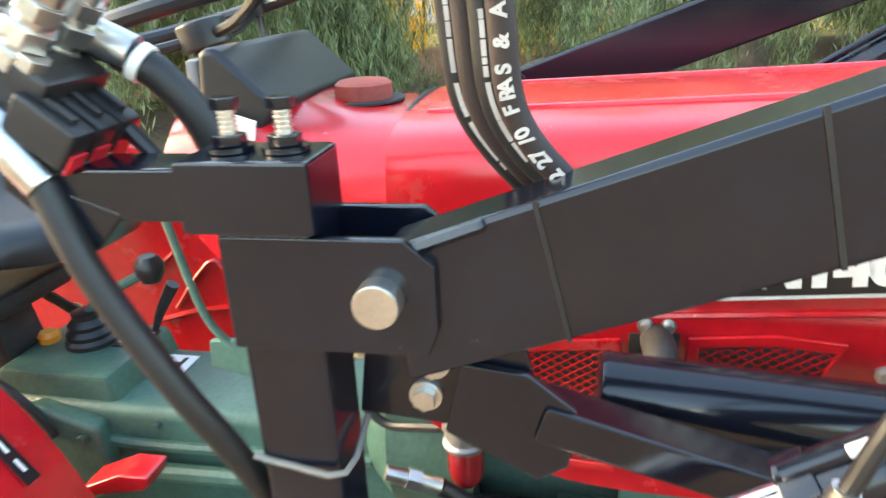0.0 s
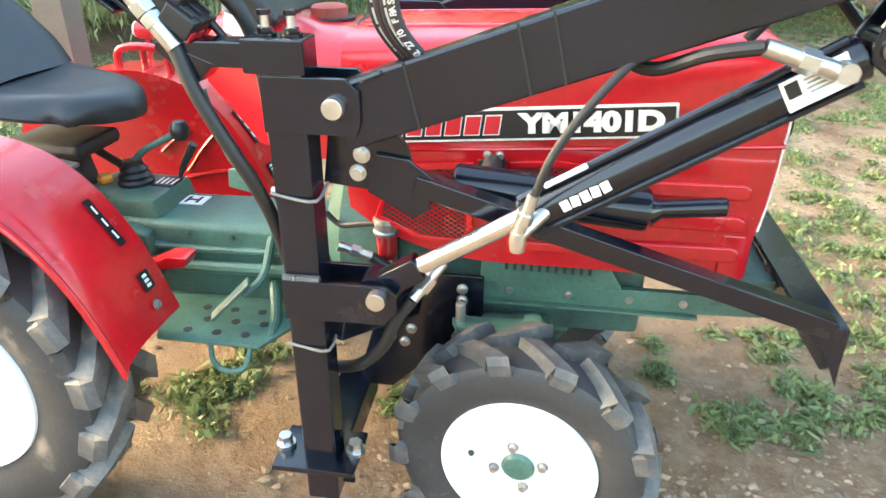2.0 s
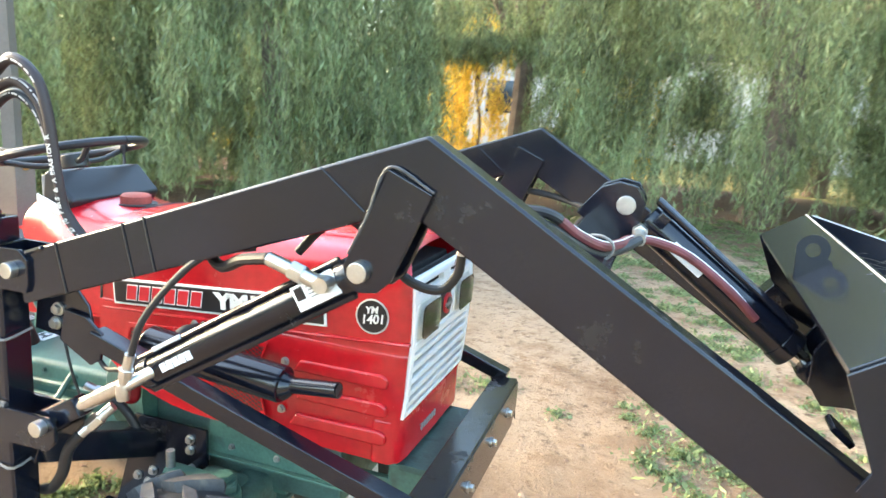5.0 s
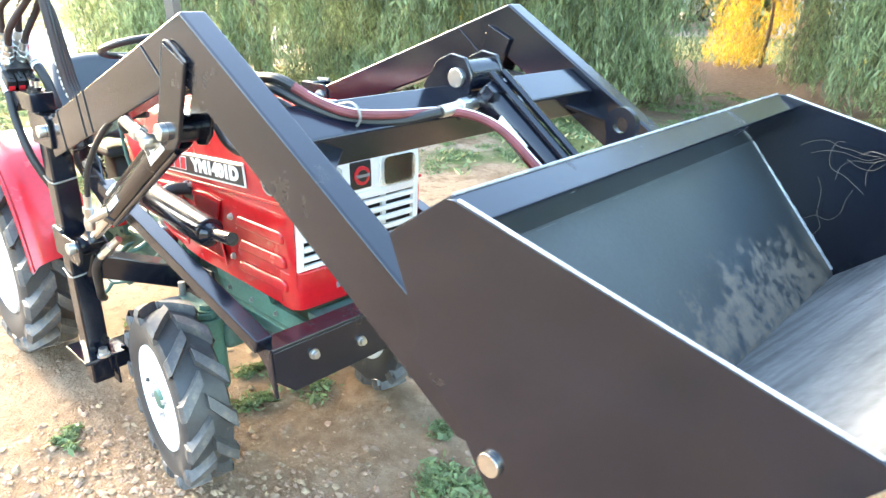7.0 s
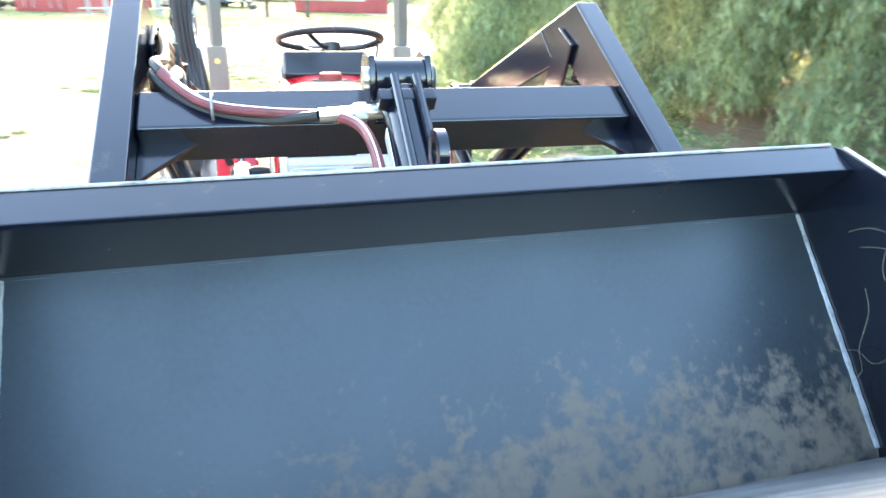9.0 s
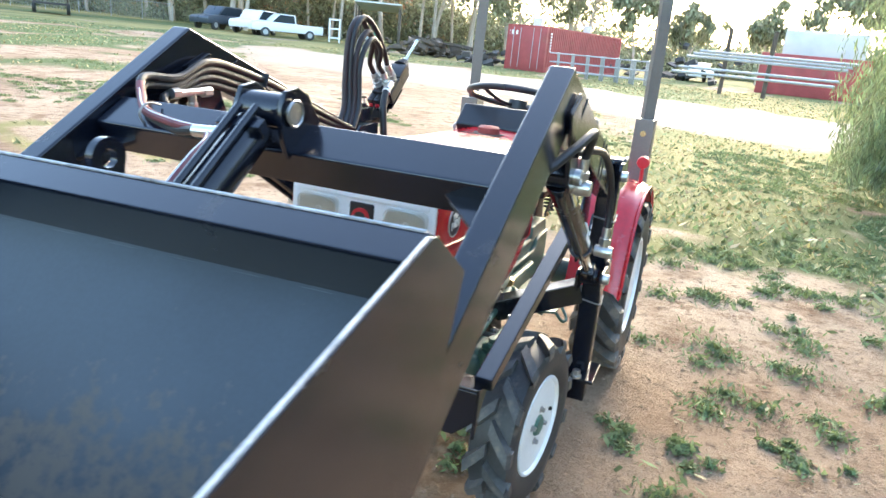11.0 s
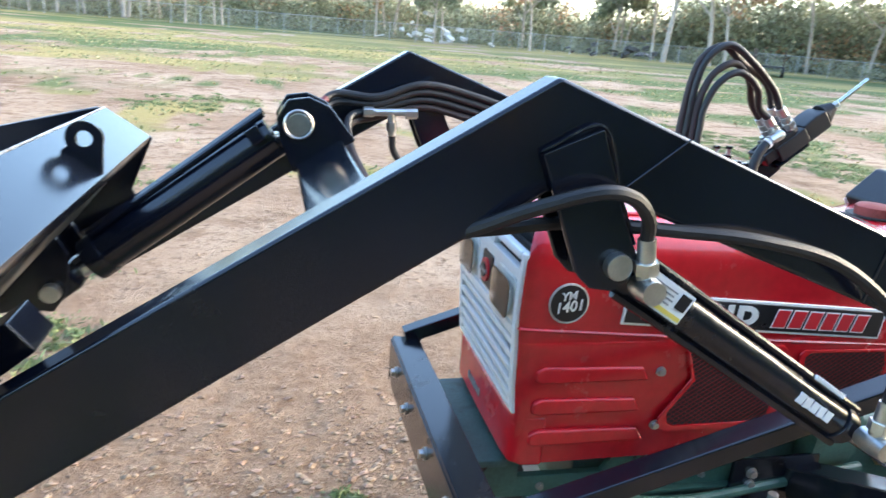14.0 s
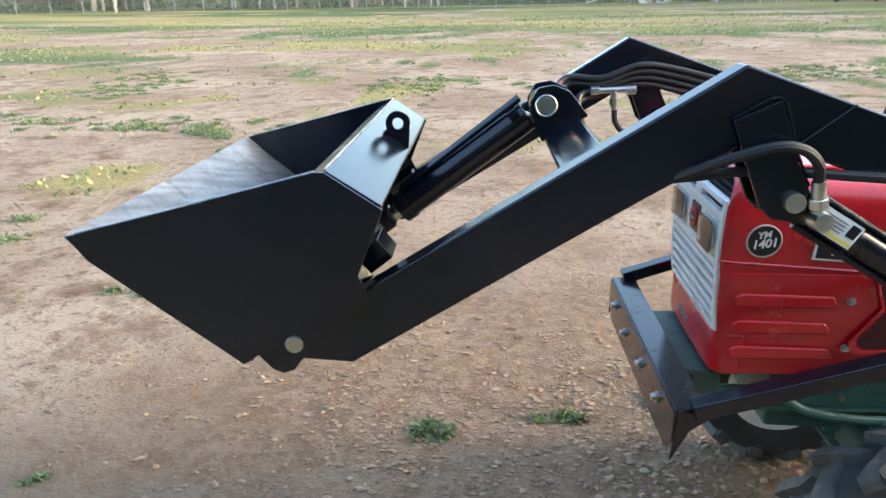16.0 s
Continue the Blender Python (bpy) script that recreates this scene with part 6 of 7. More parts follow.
for i in range(4):
    line = loop_line(i)
    yy = line[-1][1]
    h = part("loop_hose", sweep(line, 0.012, 12), HOSE if i in (1, 3) else HOSE_BROWN, loader, "hydraulic hose looping over from the valve with printed marks")
    fine_line = spline(line, 14)
    prnd = random.Random(40 + i)
    k = 6
    while k < len(fine_line) * (0.52 if i == 0 else 0.93):
        p, q = fine_line[k], fine_line[k + 1]
        d = (q - p).normalized()
        side = Vector((0, -1, 0)) if i != 2 else Vector((-d.z, -0.9, d.x)).normalized()
        if prnd.random() < 0.72:
            part("printed_mark", tube_between(p + side * 0.012, p + side * 0.012 + d * prnd.uniform(0.005, 0.009), 0.0042, 0.001, 0, None, side), PRINT, h)
        k += 1
    if i == 0:
        back = fine_line[::-1]
        gone, at_char, text = 0.0, 0, "5227/0 FRAS & ABRASION R"
        for p, q in zip(back, back[1:]):
            gone += (q - p).length
            while at_char < len(text) and gone > 0.045 + at_char * 0.0112:
                if text[at_char] != " ":
                    d = (q - p).normalized()
                    out_ = (Vector((0, -1, 0)) - d * -d.y).normalized()
                    mm = Matrix((d, out_.cross(d), out_)).transposed().to_4x4()
                    lettering("printed_letter", text[at_char], PRINT, h, Matrix.Translation(q + out_ * 0.0118) @ mm, 0.017, depth=0.0008, bold=0.0006)
                at_char += 1
    run = [line[-1], (0.8, -0.520, arm_top(0.8) - 0.105 + 0.024 * i), (1.1, -0.520, arm_top(1.1) - 0.105 + 0.024 * i), (1.35, -0.520, arm_top(1.35) - 0.125 + 0.024 * i), (1.49, -0.518 + 0.004 * i, 1.485 + 0.022 * i), (1.62, -0.512 + 0.006 * i, 1.45 + 0.02 * i)]
    if i == 3:
        run += [(1.741, -0.50, 1.512), (1.80, -0.45, 1.468), (1.845, -0.389, 1.440), (1.872, -0.28, 1.428), (1.895, -0.173, 1.424), (1.95, -0.115, 1.415), (2.03, -0.095, 1.385), (2.13, -0.088, 1.315), (2.20, -0.075, 1.25)]
    elif i == 2:
        run += [(1.735, -0.505, 1.49), (1.79, -0.46, 1.455), (1.832, -0.389, 1.424), (1.868, -0.28, 1.412), (1.912, -0.185, 1.426)]
    else:
        run += [(1.70, -0.47, 1.43 + 0.02 * i), (1.705, -0.36, 1.375), (1.70, 0.0, 1.345 - 0.03 * i), (1.71, 0.40, 1.365), (1.77, 0.50, 1.395)]
    fine_run = spline(run, 8)
    cut = 52 if i == 3 else len(fine_run)
    ah = part("arm_hose", sweep(fine_run[:cut], 0.0112, 10, None, 1, False), HOSE_BROWN if i == 0 else HOSE, loader, "hydraulic hose strapped along the lift arm")
    if i == 3:
        part("red_sleeve", sweep(fine_run[cut - 1:], 0.0112, 10, None, 1, False), HOSE_RED, ah, "dull red stretch of hose with white print")
        fl = [p + Vector((0.45, -0.1, 0.89)) * 0.0108 for p in fine_run[54:-4]]
        part("hose_stripe", sweep(fl, 0.0018, 5, None, 1, False), DECAL_WHITE, ah)
bm = rod((1.912, -0.185, 1.426), (1.908, -0.10, 1.430), 0.015, 14)
rod((1.909, -0.115, 1.429), (1.908, -0.088, 1.430), 0.021, 6, bm, w=0.001)
rod((1.908, -0.09, 1.430), (1.906, -0.055, 1.432), 0.016, 14, bm)
part("hose_fitting", bm, ZINC, loader, "zinc-plated hose fitting")
part("cable_tie", sweep([(1.80, -0.389, 1.375), (1.862, -0.389, 1.418), (1.868, -0.389, 1.446), (1.84, -0.389, 1.462), (1.80, -0.389, 1.455)], 0.003, 6, n=3), TWINE, loader)
tee = rod((1.66, -0.484, 1.466), (1.50, -0.484, 1.472), 0.0115, 14)
for a, b_ in ((1.66, 1.63), (1.535, 1.50)):
    rod((a, -0.484, 1.467), (b_, -0.484, 1.468), 0.016, 6, tee, w=0.001)
rod((1.578, -0.484, 1.468), (1.572, -0.484, 1.40), 0.0115, 14, tee)
rod((1.576, -0.484, 1.44), (1.574, -0.484, 1.415), 0.016, 6, tee, w=0.001)
part("tee_fitting", tee, ZINC, loader, "zinc-plated tee fitting on a short hose")
part("tee_hose", sweep([(1.572, -0.484, 1.40), (1.565, -0.484, 1.355), (1.53, -0.484, 1.318), (1.46, -0.484, 1.328), (1.39, -0.484, 1.385), (1.32, -0.49, 1.445), (1.255, -0.50, 1.42), (1.20, -0.505, 1.36)], 0.0105, 10), HOSE, loader, "black rubber hydraulic hose")
for x in (0.95, 1.2):
    part("hose_strap", box((x, -0.518, arm_top(x) - 0.068), (0.006, 0.034, 0.105), 0.002, rot=(0, -20, 0)), HOSE, loader)
# lower hose at the right post
part("lower_hose", sweep([(0.40, -0.50, 0.56), (0.47, -0.53, 0.60), (0.53, -0.55, 0.67), (0.565, -0.56, 0.75), (0.60, -0.55, 0.80)], 0.015, 12), HOSE, loader, "black rubber hydraulic hose")
bm = rod((0.60, -0.55, 0.80), (0.66, -0.50, 0.87), 0.014, 14)
rod((0.615, -0.538, 0.818), (0.635, -0.52, 0.842), 0.02, 6, bm, w=0.001)
part("hose_fitting", bm, ZINC, loader, "zinc-plated hose fitting")
bm = rod((0.36, -0.30, 0.79), (0.44, -0.28, 0.755), 0.013, 14)
rod((0.39, -0.292, 0.777), (0.41, -0.287, 0.768), 0.018, 6, bm, w=0.001)
part("hose_fitting", bm, ZINC, loader, "zinc-plated hose fitting")
part("lower_hose", sweep([(0.44, -0.28, 0.755), (0.49, -0.27, 0.71), (0.52, -0.26, 0.64), (0.52, -0.25, 0.58)], 0.014, 12), HOSE, loader, "black rubber hydraulic hose")

# dry vine stems caught in the bucket
vine = thing("dry_vine", 2.6, 0.55, "thin dry vine stems lying inside the bucket", "vine")
DRY_STEM = material("dry_stem", (0.16, 0.13, 0.09), 0.8, vary=0.3, scale=20)
vr = random.Random(5)
for i in range(10):
    x, z = vr.uniform(2.46, 2.66), vr.uniform(1.20, 1.33)
    a = vr.uniform(0, 6.28)
    pts = []
    for k in range(7):
        pts.append((x, 0.598 - 0.004 * abs(math.sin(k + i)), max(z, 1.02)))
        a += vr.uniform(-0.9, 0.9)
        x, z = min(2.80, max(2.47, x + 0.034 * math.cos(a))), min(1.375 - 0.24 * (x - 2.4), z + 0.034 * math.sin(a))
    part("stem", sweep(pts, 0.0005, 4, n=3), DRY_STEM, vine)


# ---- plants, trees and the distance (metres) ----
LEAF = material("pepper_leaf", (0.235, 0.275, 0.135), 0.55, vary=0.6, scale=1.3, grain=20, bump=0, island=0.45, trans=0.45)
LEAF_SUNLIT_YELLOW = material("sunlit_yellow_leaf", (0.68, 0.47, 0.07), 0.55, vary=0.2, scale=3, grain=20, bump=0, island=0.35, trans=0.4)
LEAF_GUM = material("gum_leaf", (0.27, 0.275, 0.16), 0.6, vary=0.25, scale=1, grain=10, bump=0, island=0.5, trans=0.25)
LEAF_RUST = material("rusty_leaf", (0.40, 0.25, 0.13), 0.6, vary=0.25, scale=1, grain=10, bump=0, island=0.4, trans=0.25)
GRASS = material("weed_blade", (0.175, 0.22, 0.095), 0.6, vary=0.2, scale=4, grain=20, bump=0, island=0.4, trans=0.3)
GRASS_DRY = material("dry_blade", (0.40, 0.33, 0.16), 0.7, vary=0.2, scale=4, grain=20, bump=0, island=0.4, trans=0.2)
BARK = material("grey_bark", (0.16, 0.12, 0.09), 0.9, vary=0.4, scale=5, grain=40, bump=0.8)
BARK_PALE = material("pale_gum_bark", (0.46, 0.39, 0.32), 0.8, vary=0.3, scale=1.5, grain=14, bump=0.4, dirt=(0.25, 0.16, 0.1), dirt_amount=0.3, dirt_scale=1.5)
CLOD = material("dirt_clod", (0.29, 0.20, 0.132), 0.95, vary=0.3, scale=20, grain=120, bump=0.6, island=0.25)

rng = np.random.default_rng(7)


def quads_mesh(name, centres, us, vs, mat):
    """Many small four-cornered leaves in one mesh: centre, half length, half width vectors."""
    c, u, v = np.asarray(centres), np.asarray(us), np.asarray(vs)
    n = len(c)
    co = np.stack([c - u, c - u * 0.1 + v, c + u, c - u * 0.1 - v], 1).reshape(-1, 3)
    me = bpy.data.meshes.new(name)
    me.vertices.add(4 * n)
    me.vertices.foreach_set("co", co.ravel())
    me.loops.add(4 * n)
    me.loops.foreach_set("vertex_index", np.arange(4 * n, dtype=np.int32))
    me.polygons.add(n)
    me.polygons.foreach_set("loop_start", np.arange(0, 4 * n, 4, dtype=np.int32))
    me.polygons.foreach_set("loop_total", np.full(n, 4, dtype=np.int32))
    me.update()
    me.validate()
    me.materials.append(mat)
    return me


def hanging_tree(x, y, r, top, low, strands, mat, trunk_r, label, name="pepper_tree"):
    """A weeping tree: forked trunk, limbs, and a ragged crown of hanging strands of small leaves."""
    z0 = ground_height(x, y)
    tree = thing(name, x, y, label, "tree", "weeping trees behind the tractor", k=1)
    t = bmesh.new()
    sweep([(x, y, z0 - 0.1), (x + 0.1, y - 0.05, z0 + top * 0.25), (x - 0.1, y + 0.1, z0 + top * 0.5), (x + 0.2, y, z0 + top * 0.8)], lambda q: trunk_r * (1 - 0.7 * q), 10, t)
    for i in range(7):
        a = rng.uniform(0, 6.28)
        h = top * rng.uniform(0.3, 0.55)
        part("limb", sweep([(x, y, z0 + h), (x + 0.4 * r * math.cos(a), y + 0.4 * r * math.sin(a), z0 + h + 0.2 * top), (x + 0.75 * r * math.cos(a), y + 0.75 * r * math.sin(a), z0 + h + 0.28 * top)], lambda q: trunk_r * 0.45 * (1 - 0.8 * q), 7), BARK, tree, k=1)
    part("trunk", t, BARK, tree, k=1)
    # layered sprays: each bunch hangs from its own twig, so that gaps and shade open between them
    nb = max(40, strands // 13)
    bunch = rng.integers(0, nb, strands)
    ba2, br2 = rng.uniform(0, 2 * np.pi, nb), (0.35 + 0.65 * np.sqrt(rng.uniform(0, 1, nb))) * r
    roof = 0.55 + 0.45 * np.sqrt(np.clip(1 - (br2 / (r * 1.08)) ** 2, 0, 1))
    bt2 = top * roof * rng.uniform(0.2, 1.0, nb) ** 1.1
    bl2 = rng.uniform(0.7, 2.1, nb) * (0.6 + 0.06 * top)
    wide = rng.uniform(0.10, 0.26, nb)
    side_ = rng.normal(0, 1, strands) * wide[bunch]
    rad = br2[bunch] + rng.normal(0, 1, strands) * wide[bunch]
    ang = ba2[bunch]
    zt = z0 + bt2[bunch] + rng.normal(0, 0.10, strands) - 0.9 * np.abs(side_)
    zl = np.maximum(z0 + low + rng.uniform(0, 0.25, strands), zt - bl2[bunch] * rng.uniform(0.55, 1.0, strands))
    zt = np.maximum(zt, zl + 0.25)
    per = 44
    f = np.linspace(0, 1, per)[None, :] ** 0.9 + rng.uniform(-0.02, 0.02, (strands, per))
    out = 0.32 * np.sin(f * 1.9)
    px = x + (rad[:, None] + out) * np.cos(ang)[:, None] - side_[:, None] * np.sin(ang)[:, None] + rng.normal(0, 0.035, (strands, per))
    py = y + (rad[:, None] + out) * np.sin(ang)[:, None] + side_[:, None] * np.cos(ang)[:, None] + rng.normal(0, 0.035, (strands, per))
    pz = zt[:, None] + (zl - zt)[:, None] * f
    c = np.stack([px, py, pz], -1).reshape(-1, 3)
    n = len(c)
    u = np.stack([rng.normal(0, 0.022, n), rng.normal(0, 0.022, n), -rng.uniform(0.03, 0.075, n)], -1)
    th = rng.uniform(0, 6.28, n)
    v = np.stack([np.cos(th), np.sin(th), rng.normal(0, 0.3, n)], -1) * rng.uniform(0.005, 0.013, n)[:, None]
    me = quads_mesh("crown", c, u, v, mat)
    ob = new("crown", me)
    ob.parent = tree
    ob.matrix_parent_inverse = BASE[tree.name].inverted()
    return tree


hanging_tree(-6.6, 4.55, 2.0, 5.5, 0.25, 2500, LEAF, 0.15, "weeping green pepper tree with strands hanging low")
hanging_tree(-3.3, 6.2, 1.75, 5.5, 0.05, 2300, LEAF, 0.2, "weeping green pepper tree with strands near the ground")
hanging_tree(2.9, 9.3, 3.2, 7.5, 0.2, 4300, LEAF, 0.3, "broad weeping pepper tree with dense green strands")
hanging_tree(8.0, 8.3, 3.3, 7.0, 0.2, 2300, LEAF, 0.28, "broad weeping pepper tree with dense green strands")
# yellowish plants, with the sunlight through their leaves put into the colour
for yx, yy, yr, yt, yn in ((-2.40, 12.6, 0.55, 4.0, 230), (0.35, 12.4, 0.7, 3.8, 220), (-9.2, 12.6, 1.0, 4.6, 300)):
    hanging_tree(yx, yy, yr, yt, 0.0, yn, LEAF_SUNLIT_YELLOW, 0.04, "small weeping tree with bright yellow sunlit strands", "yellow_tree")
hanging_tree(5.7, 12.0, 2.4, 6.5, 0.2, 1500, LEAF, 0.2, "weeping pepper tree with dense low strands")
hanging_tree(-1.2, 11.0, 2.4, 7.5, 2.0, 2100, LEAF, 0.22, "weeping pepper tree standing behind the others")
hanging_tree(-7.6, 8.3, 2.6, 7.0, 0.6, 1900, LEAF, 0.25, "weeping pepper tree with a dark bare trunk")
hanging_tree(4.5, 14.5, 3.5, 9.0, 1.0, 1300, LEAF, 0.25, "weeping pepper tree standing behind the others")


def gum_tree(x, y, h, label, leaf, name="eucalyptus", bare=False):
    z0 = ground_height(x, y)
    tree = thing(name, x, y, label, "tree", "gum trees along the fence", k=1)
    t = bmesh.new()
    tips = []
    lean = rng.normal(0, 0.09 * h, 2)
    tr = (0.012 * h + 0.05) * rng.uniform(0.7, 1.3)
    main = [(x, y, z0 - 0.2), (x + lean[0] * 0.3, y + lean[1] * 0.3, z0 + h * 0.35), (x + lean[0], y + lean[1], z0 + h * 0.7), (x + lean[0] * 1.2, y + lean[1] * 1.2, z0 + h * 0.95)]
    sweep(main, lambda q: tr * (1 - 0.8 * q), 7, t, 4)
    part("trunk", t, BARK_PALE, tree, k=1)
    for i in range(6):
        a = rng.uniform(0, 6.28)
        b = h * rng.uniform(0.3, 0.7)
        L = h * rng.uniform(0.16, 0.32)
        p = Vector(main[1]).lerp(Vector(main[2]), (b / h - 0.35) / 0.35) if b > 0.35 * h else Vector((x + lean[0] * 0.3, y + lean[1] * 0.3, z0 + b))
        q = p + Vector((math.cos(a) * L, math.sin(a) * L, L * rng.uniform(0.7, 1.4)))
        part("limb", sweep([p, p.lerp(q, 0.5) + Vector((0, 0, -0.06 * L)), q], lambda k: tr * 0.5 * (1 - 0.75 * k), 5, None, 3), BARK_PALE, tree, k=1)
        tips.append(q)
    tips.append(Vector(main[3]))
    cs = []
    for q in tips:
        for k in range(5):
            o = q + Vector(rng.normal(0, 0.075 * h, 3))
            cs.append(np.array(o) + rng.normal(0, 0.045 * h, (70, 3)))
    c = np.concatenate(cs)
    n = len(c)
    u = np.stack([rng.normal(0, 0.12, n), rng.normal(0, 0.12, n), -rng.uniform(0.1, 0.3, n)], -1)
    th = rng.uniform(0, 6.28, n)
    v = np.stack([np.cos(th), np.sin(th), rng.normal(0, 0.4, n)], -1) * rng.uniform(0.05, 0.13, n)[:, None]
    ob = new("crown", quads_mesh("crown", c, u, v, leaf))
    ob.parent = tree
    ob.matrix_parent_inverse = BASE[tree.name].inverted()


def polar(az, d, ox=2.0, oy=0.9):
    return ox - d * math.sin(radians(az)), oy + d * math.cos(radians(az))


for i, az in enumerate(np.sort(rng.uniform(100, 228, 66))):
    d = rng.uniform(66, 80)
    gx, gy = polar(az + rng.uniform(-1.0, 1.0), d)
    gum_tree(gx, gy, rng.uniform(10, 15.5) if az < 150 else rng.uniform(6, 10.5), "tall gum tree with a pale bare trunk", LEAF_RUST if i % 4 == 1 else LEAF_GUM)
for az, d, h in ((83, 52, 6.5), (88, 66, 6), (93, 60, 5), (97, 58, 6.5), (101, 60, 8), (106, 57, 8.5), (110, 60, 8)):
    gx, gy = polar(az, d)
    gum_tree(gx, gy, h, "bushy gum tree, dark against the bright sky", LEAF_GUM)


def woods(name, az0, az1, d, h, count, mat, label, deep=14.0, size=1.0):
    """Far undergrowth: uncounted clumps of leaves in one mesh."""
    cs = []
    for i in range(count):
        az = rng.uniform(az0, az1)
        gx, gy = polar(az, d + rng.uniform(0, deep))
        z0 = ground_height(gx, gy)
        zc = rng.uniform(0.0, 0.85) * h
        cs.append(np.stack([rng.normal(gx, 0.9 * size, 150), rng.normal(gy, 0.9 * size, 150), z0 + np.abs(rng.normal(zc, 0.75 * size, 150))], -1))
    c = np.concatenate(cs)
    n = len(c)
    u = np.stack([rng.normal(0, 0.2, n), rng.normal(0, 0.2, n), rng.uniform(0.1, 0.35, n)], -1) * size * 0.62
    th = rng.uniform(0, 6.28, n)
    v = np.stack([np.cos(th), np.sin(th), rng.normal(0, 0.4, n)], -1) * (rng.uniform(0.06, 0.15, n) * size)[:, None]
    tagged(new(name, quads_mesh(name, c, u, v, mat)), label, "woods", kind="stuff")


woods("far_woods", 145, 230, 80, 4.6, 850, LEAF_GUM, "dense dull green woods beyond the fence", 22, 1.0)
woods("high_woods", 112, 148, 80, 7.8, 640, LEAF_GUM, "tall dull green woods behind the parked cars", 22, 1.2)
woods("rusty_woods", 112, 230, 78, 6.0, 70, LEAF_RUST, "rust-brown tree tops among the far woods", 16, 1.1)
woods("low_woods", 78, 114, 80, 4.5, 260, LEAF_GUM, "low dark trees under the bright sky", 22, 1.3)
woods("fence_scrub", 128, 230, 73, 1.0, 260, LEAF_GUM, "low dull green scrub along the fence", 10, 0.7)
woods("back_thicket", -45, 21, 25, 9, 420, LEAF, "thicket of trees behind the pepper trees", 12, 1.2)
woods("side_thicket", 31, 52, 24, 9, 150, LEAF, "thicket of trees beside the yard", 12, 1.2)
woods("yard_trees", 10, 36, 48, 5.5, 150, LEAF_GUM, "dull green trees beyond the yard", 14, 1.2)

# weeds near the tractor: low leafy clumps
def weeds():
    spots = []
    while len(spots) < 3400:
        x, y = rng.uniform(-10, 9), rng.uniform(-13, 9)
        dens = noise.noise((x * 0.45, y * 0.45, 11.3)) + 0.3 * (y > 1.2) + 0.35 * (x < -1.2 and 0.6 < y < 5) + 0.45 * (x > 1.7 and y > 0.6) + 0.22 * (x > 0.9 and y > 0.7) - 0.45 * (abs(x) < 2.4 and y < 0.2)
        if dens > rng.uniform(0.0, 0.55):
            spots.append((x, y, rng.uniform(0.02, 0.11)))
    for x, y, s in ((1.52, 0.28, 0.07), (1.77, 0.36, 0.08), (1.25, 0.17, 0.05), (1.35, 0.12, 0.05), (1.16, 0.40, 0.05), (1.46, 0.12, 0.04), (-0.29, -0.03, 0.09), (-0.20, 0.02, 0.09), (-0.2, 0.18, 0.06), (0.32, 0.08, 0.05),
                    (2.01, 2.98, 0.1), (2.23, 1.89, 0.08), (3.55, 3.84, 0.14), (3.53, 2.85, 0.12), (3.19, 4.12, 0.13), (2.81, 1.67, 0.08), (2.38, 3.18, 0.1), (0.16, 0.62, 0.06), (0.13, 0.92, 0.06), (-0.09, 1.24, 0.04), (1.87, -0.47, 0.05), (1.37, -0.59, 0.035), (0.99, -0.70, 0.03),
                    (1.50, 0.52, 0.05), (1.64, 0.58, 0.05), (1.72, 0.20, 0.04), (0.58, 0.19, 0.05), (0.49, -0.03, 0.05), (0.27, -0.59, 0.03), (2.17, 1.4, 0.06)):
        for _ in range(6):
            spots.append((x + rng.normal(0, s), y + rng.normal(0, s), s * 0.5))
    c, u, v = [], [], []
    for x, y, s in spots:
        n = int(50 + s * 1900)
        a = rng.uniform(0, 6.28, n)
        r = np.abs(rng.normal(0, s, n))
        h = rng.uniform(0.006, 0.020, n) * (0.6 + s * 5)
        px, py = x + r * np.cos(a), y + r * np.sin(a)
        g = ground_height(x, y)
        gx, gy = (ground_height(x + 0.1, y) - g) / 0.1, (ground_height(x, y + 0.1) - g) / 0.1
        c.append(np.stack([px, py, g + gx * (px - x) + gy * (py - y) + h * rng.uniform(0.4, 1.5, n)], -1))
        broad = np.where(rng.uniform(0, 1, n) < 0.3, rng.uniform(1.4, 2.3, n), 1.0)
        u.append(np.stack([rng.normal(0, 0.007, n), rng.normal(0, 0.007, n), h * rng.uniform(0.2, 0.8, n)], -1) * broad[:, None])
        th = rng.uniform(0, 6.28, n)
        v.append(np.stack([np.cos(th), np.sin(th), rng.normal(0, 0.5, n)], -1) * (rng.uniform(0.003, 0.0065, n) * broad)[:, None])
    tagged(new("weeds", quads_mesh("weeds", np.concatenate(c), np.concatenate(u), np.concatenate(v), GRASS)), "low leafy green weeds scattered over the dirt", "weeds", kind="stuff")


weeds()


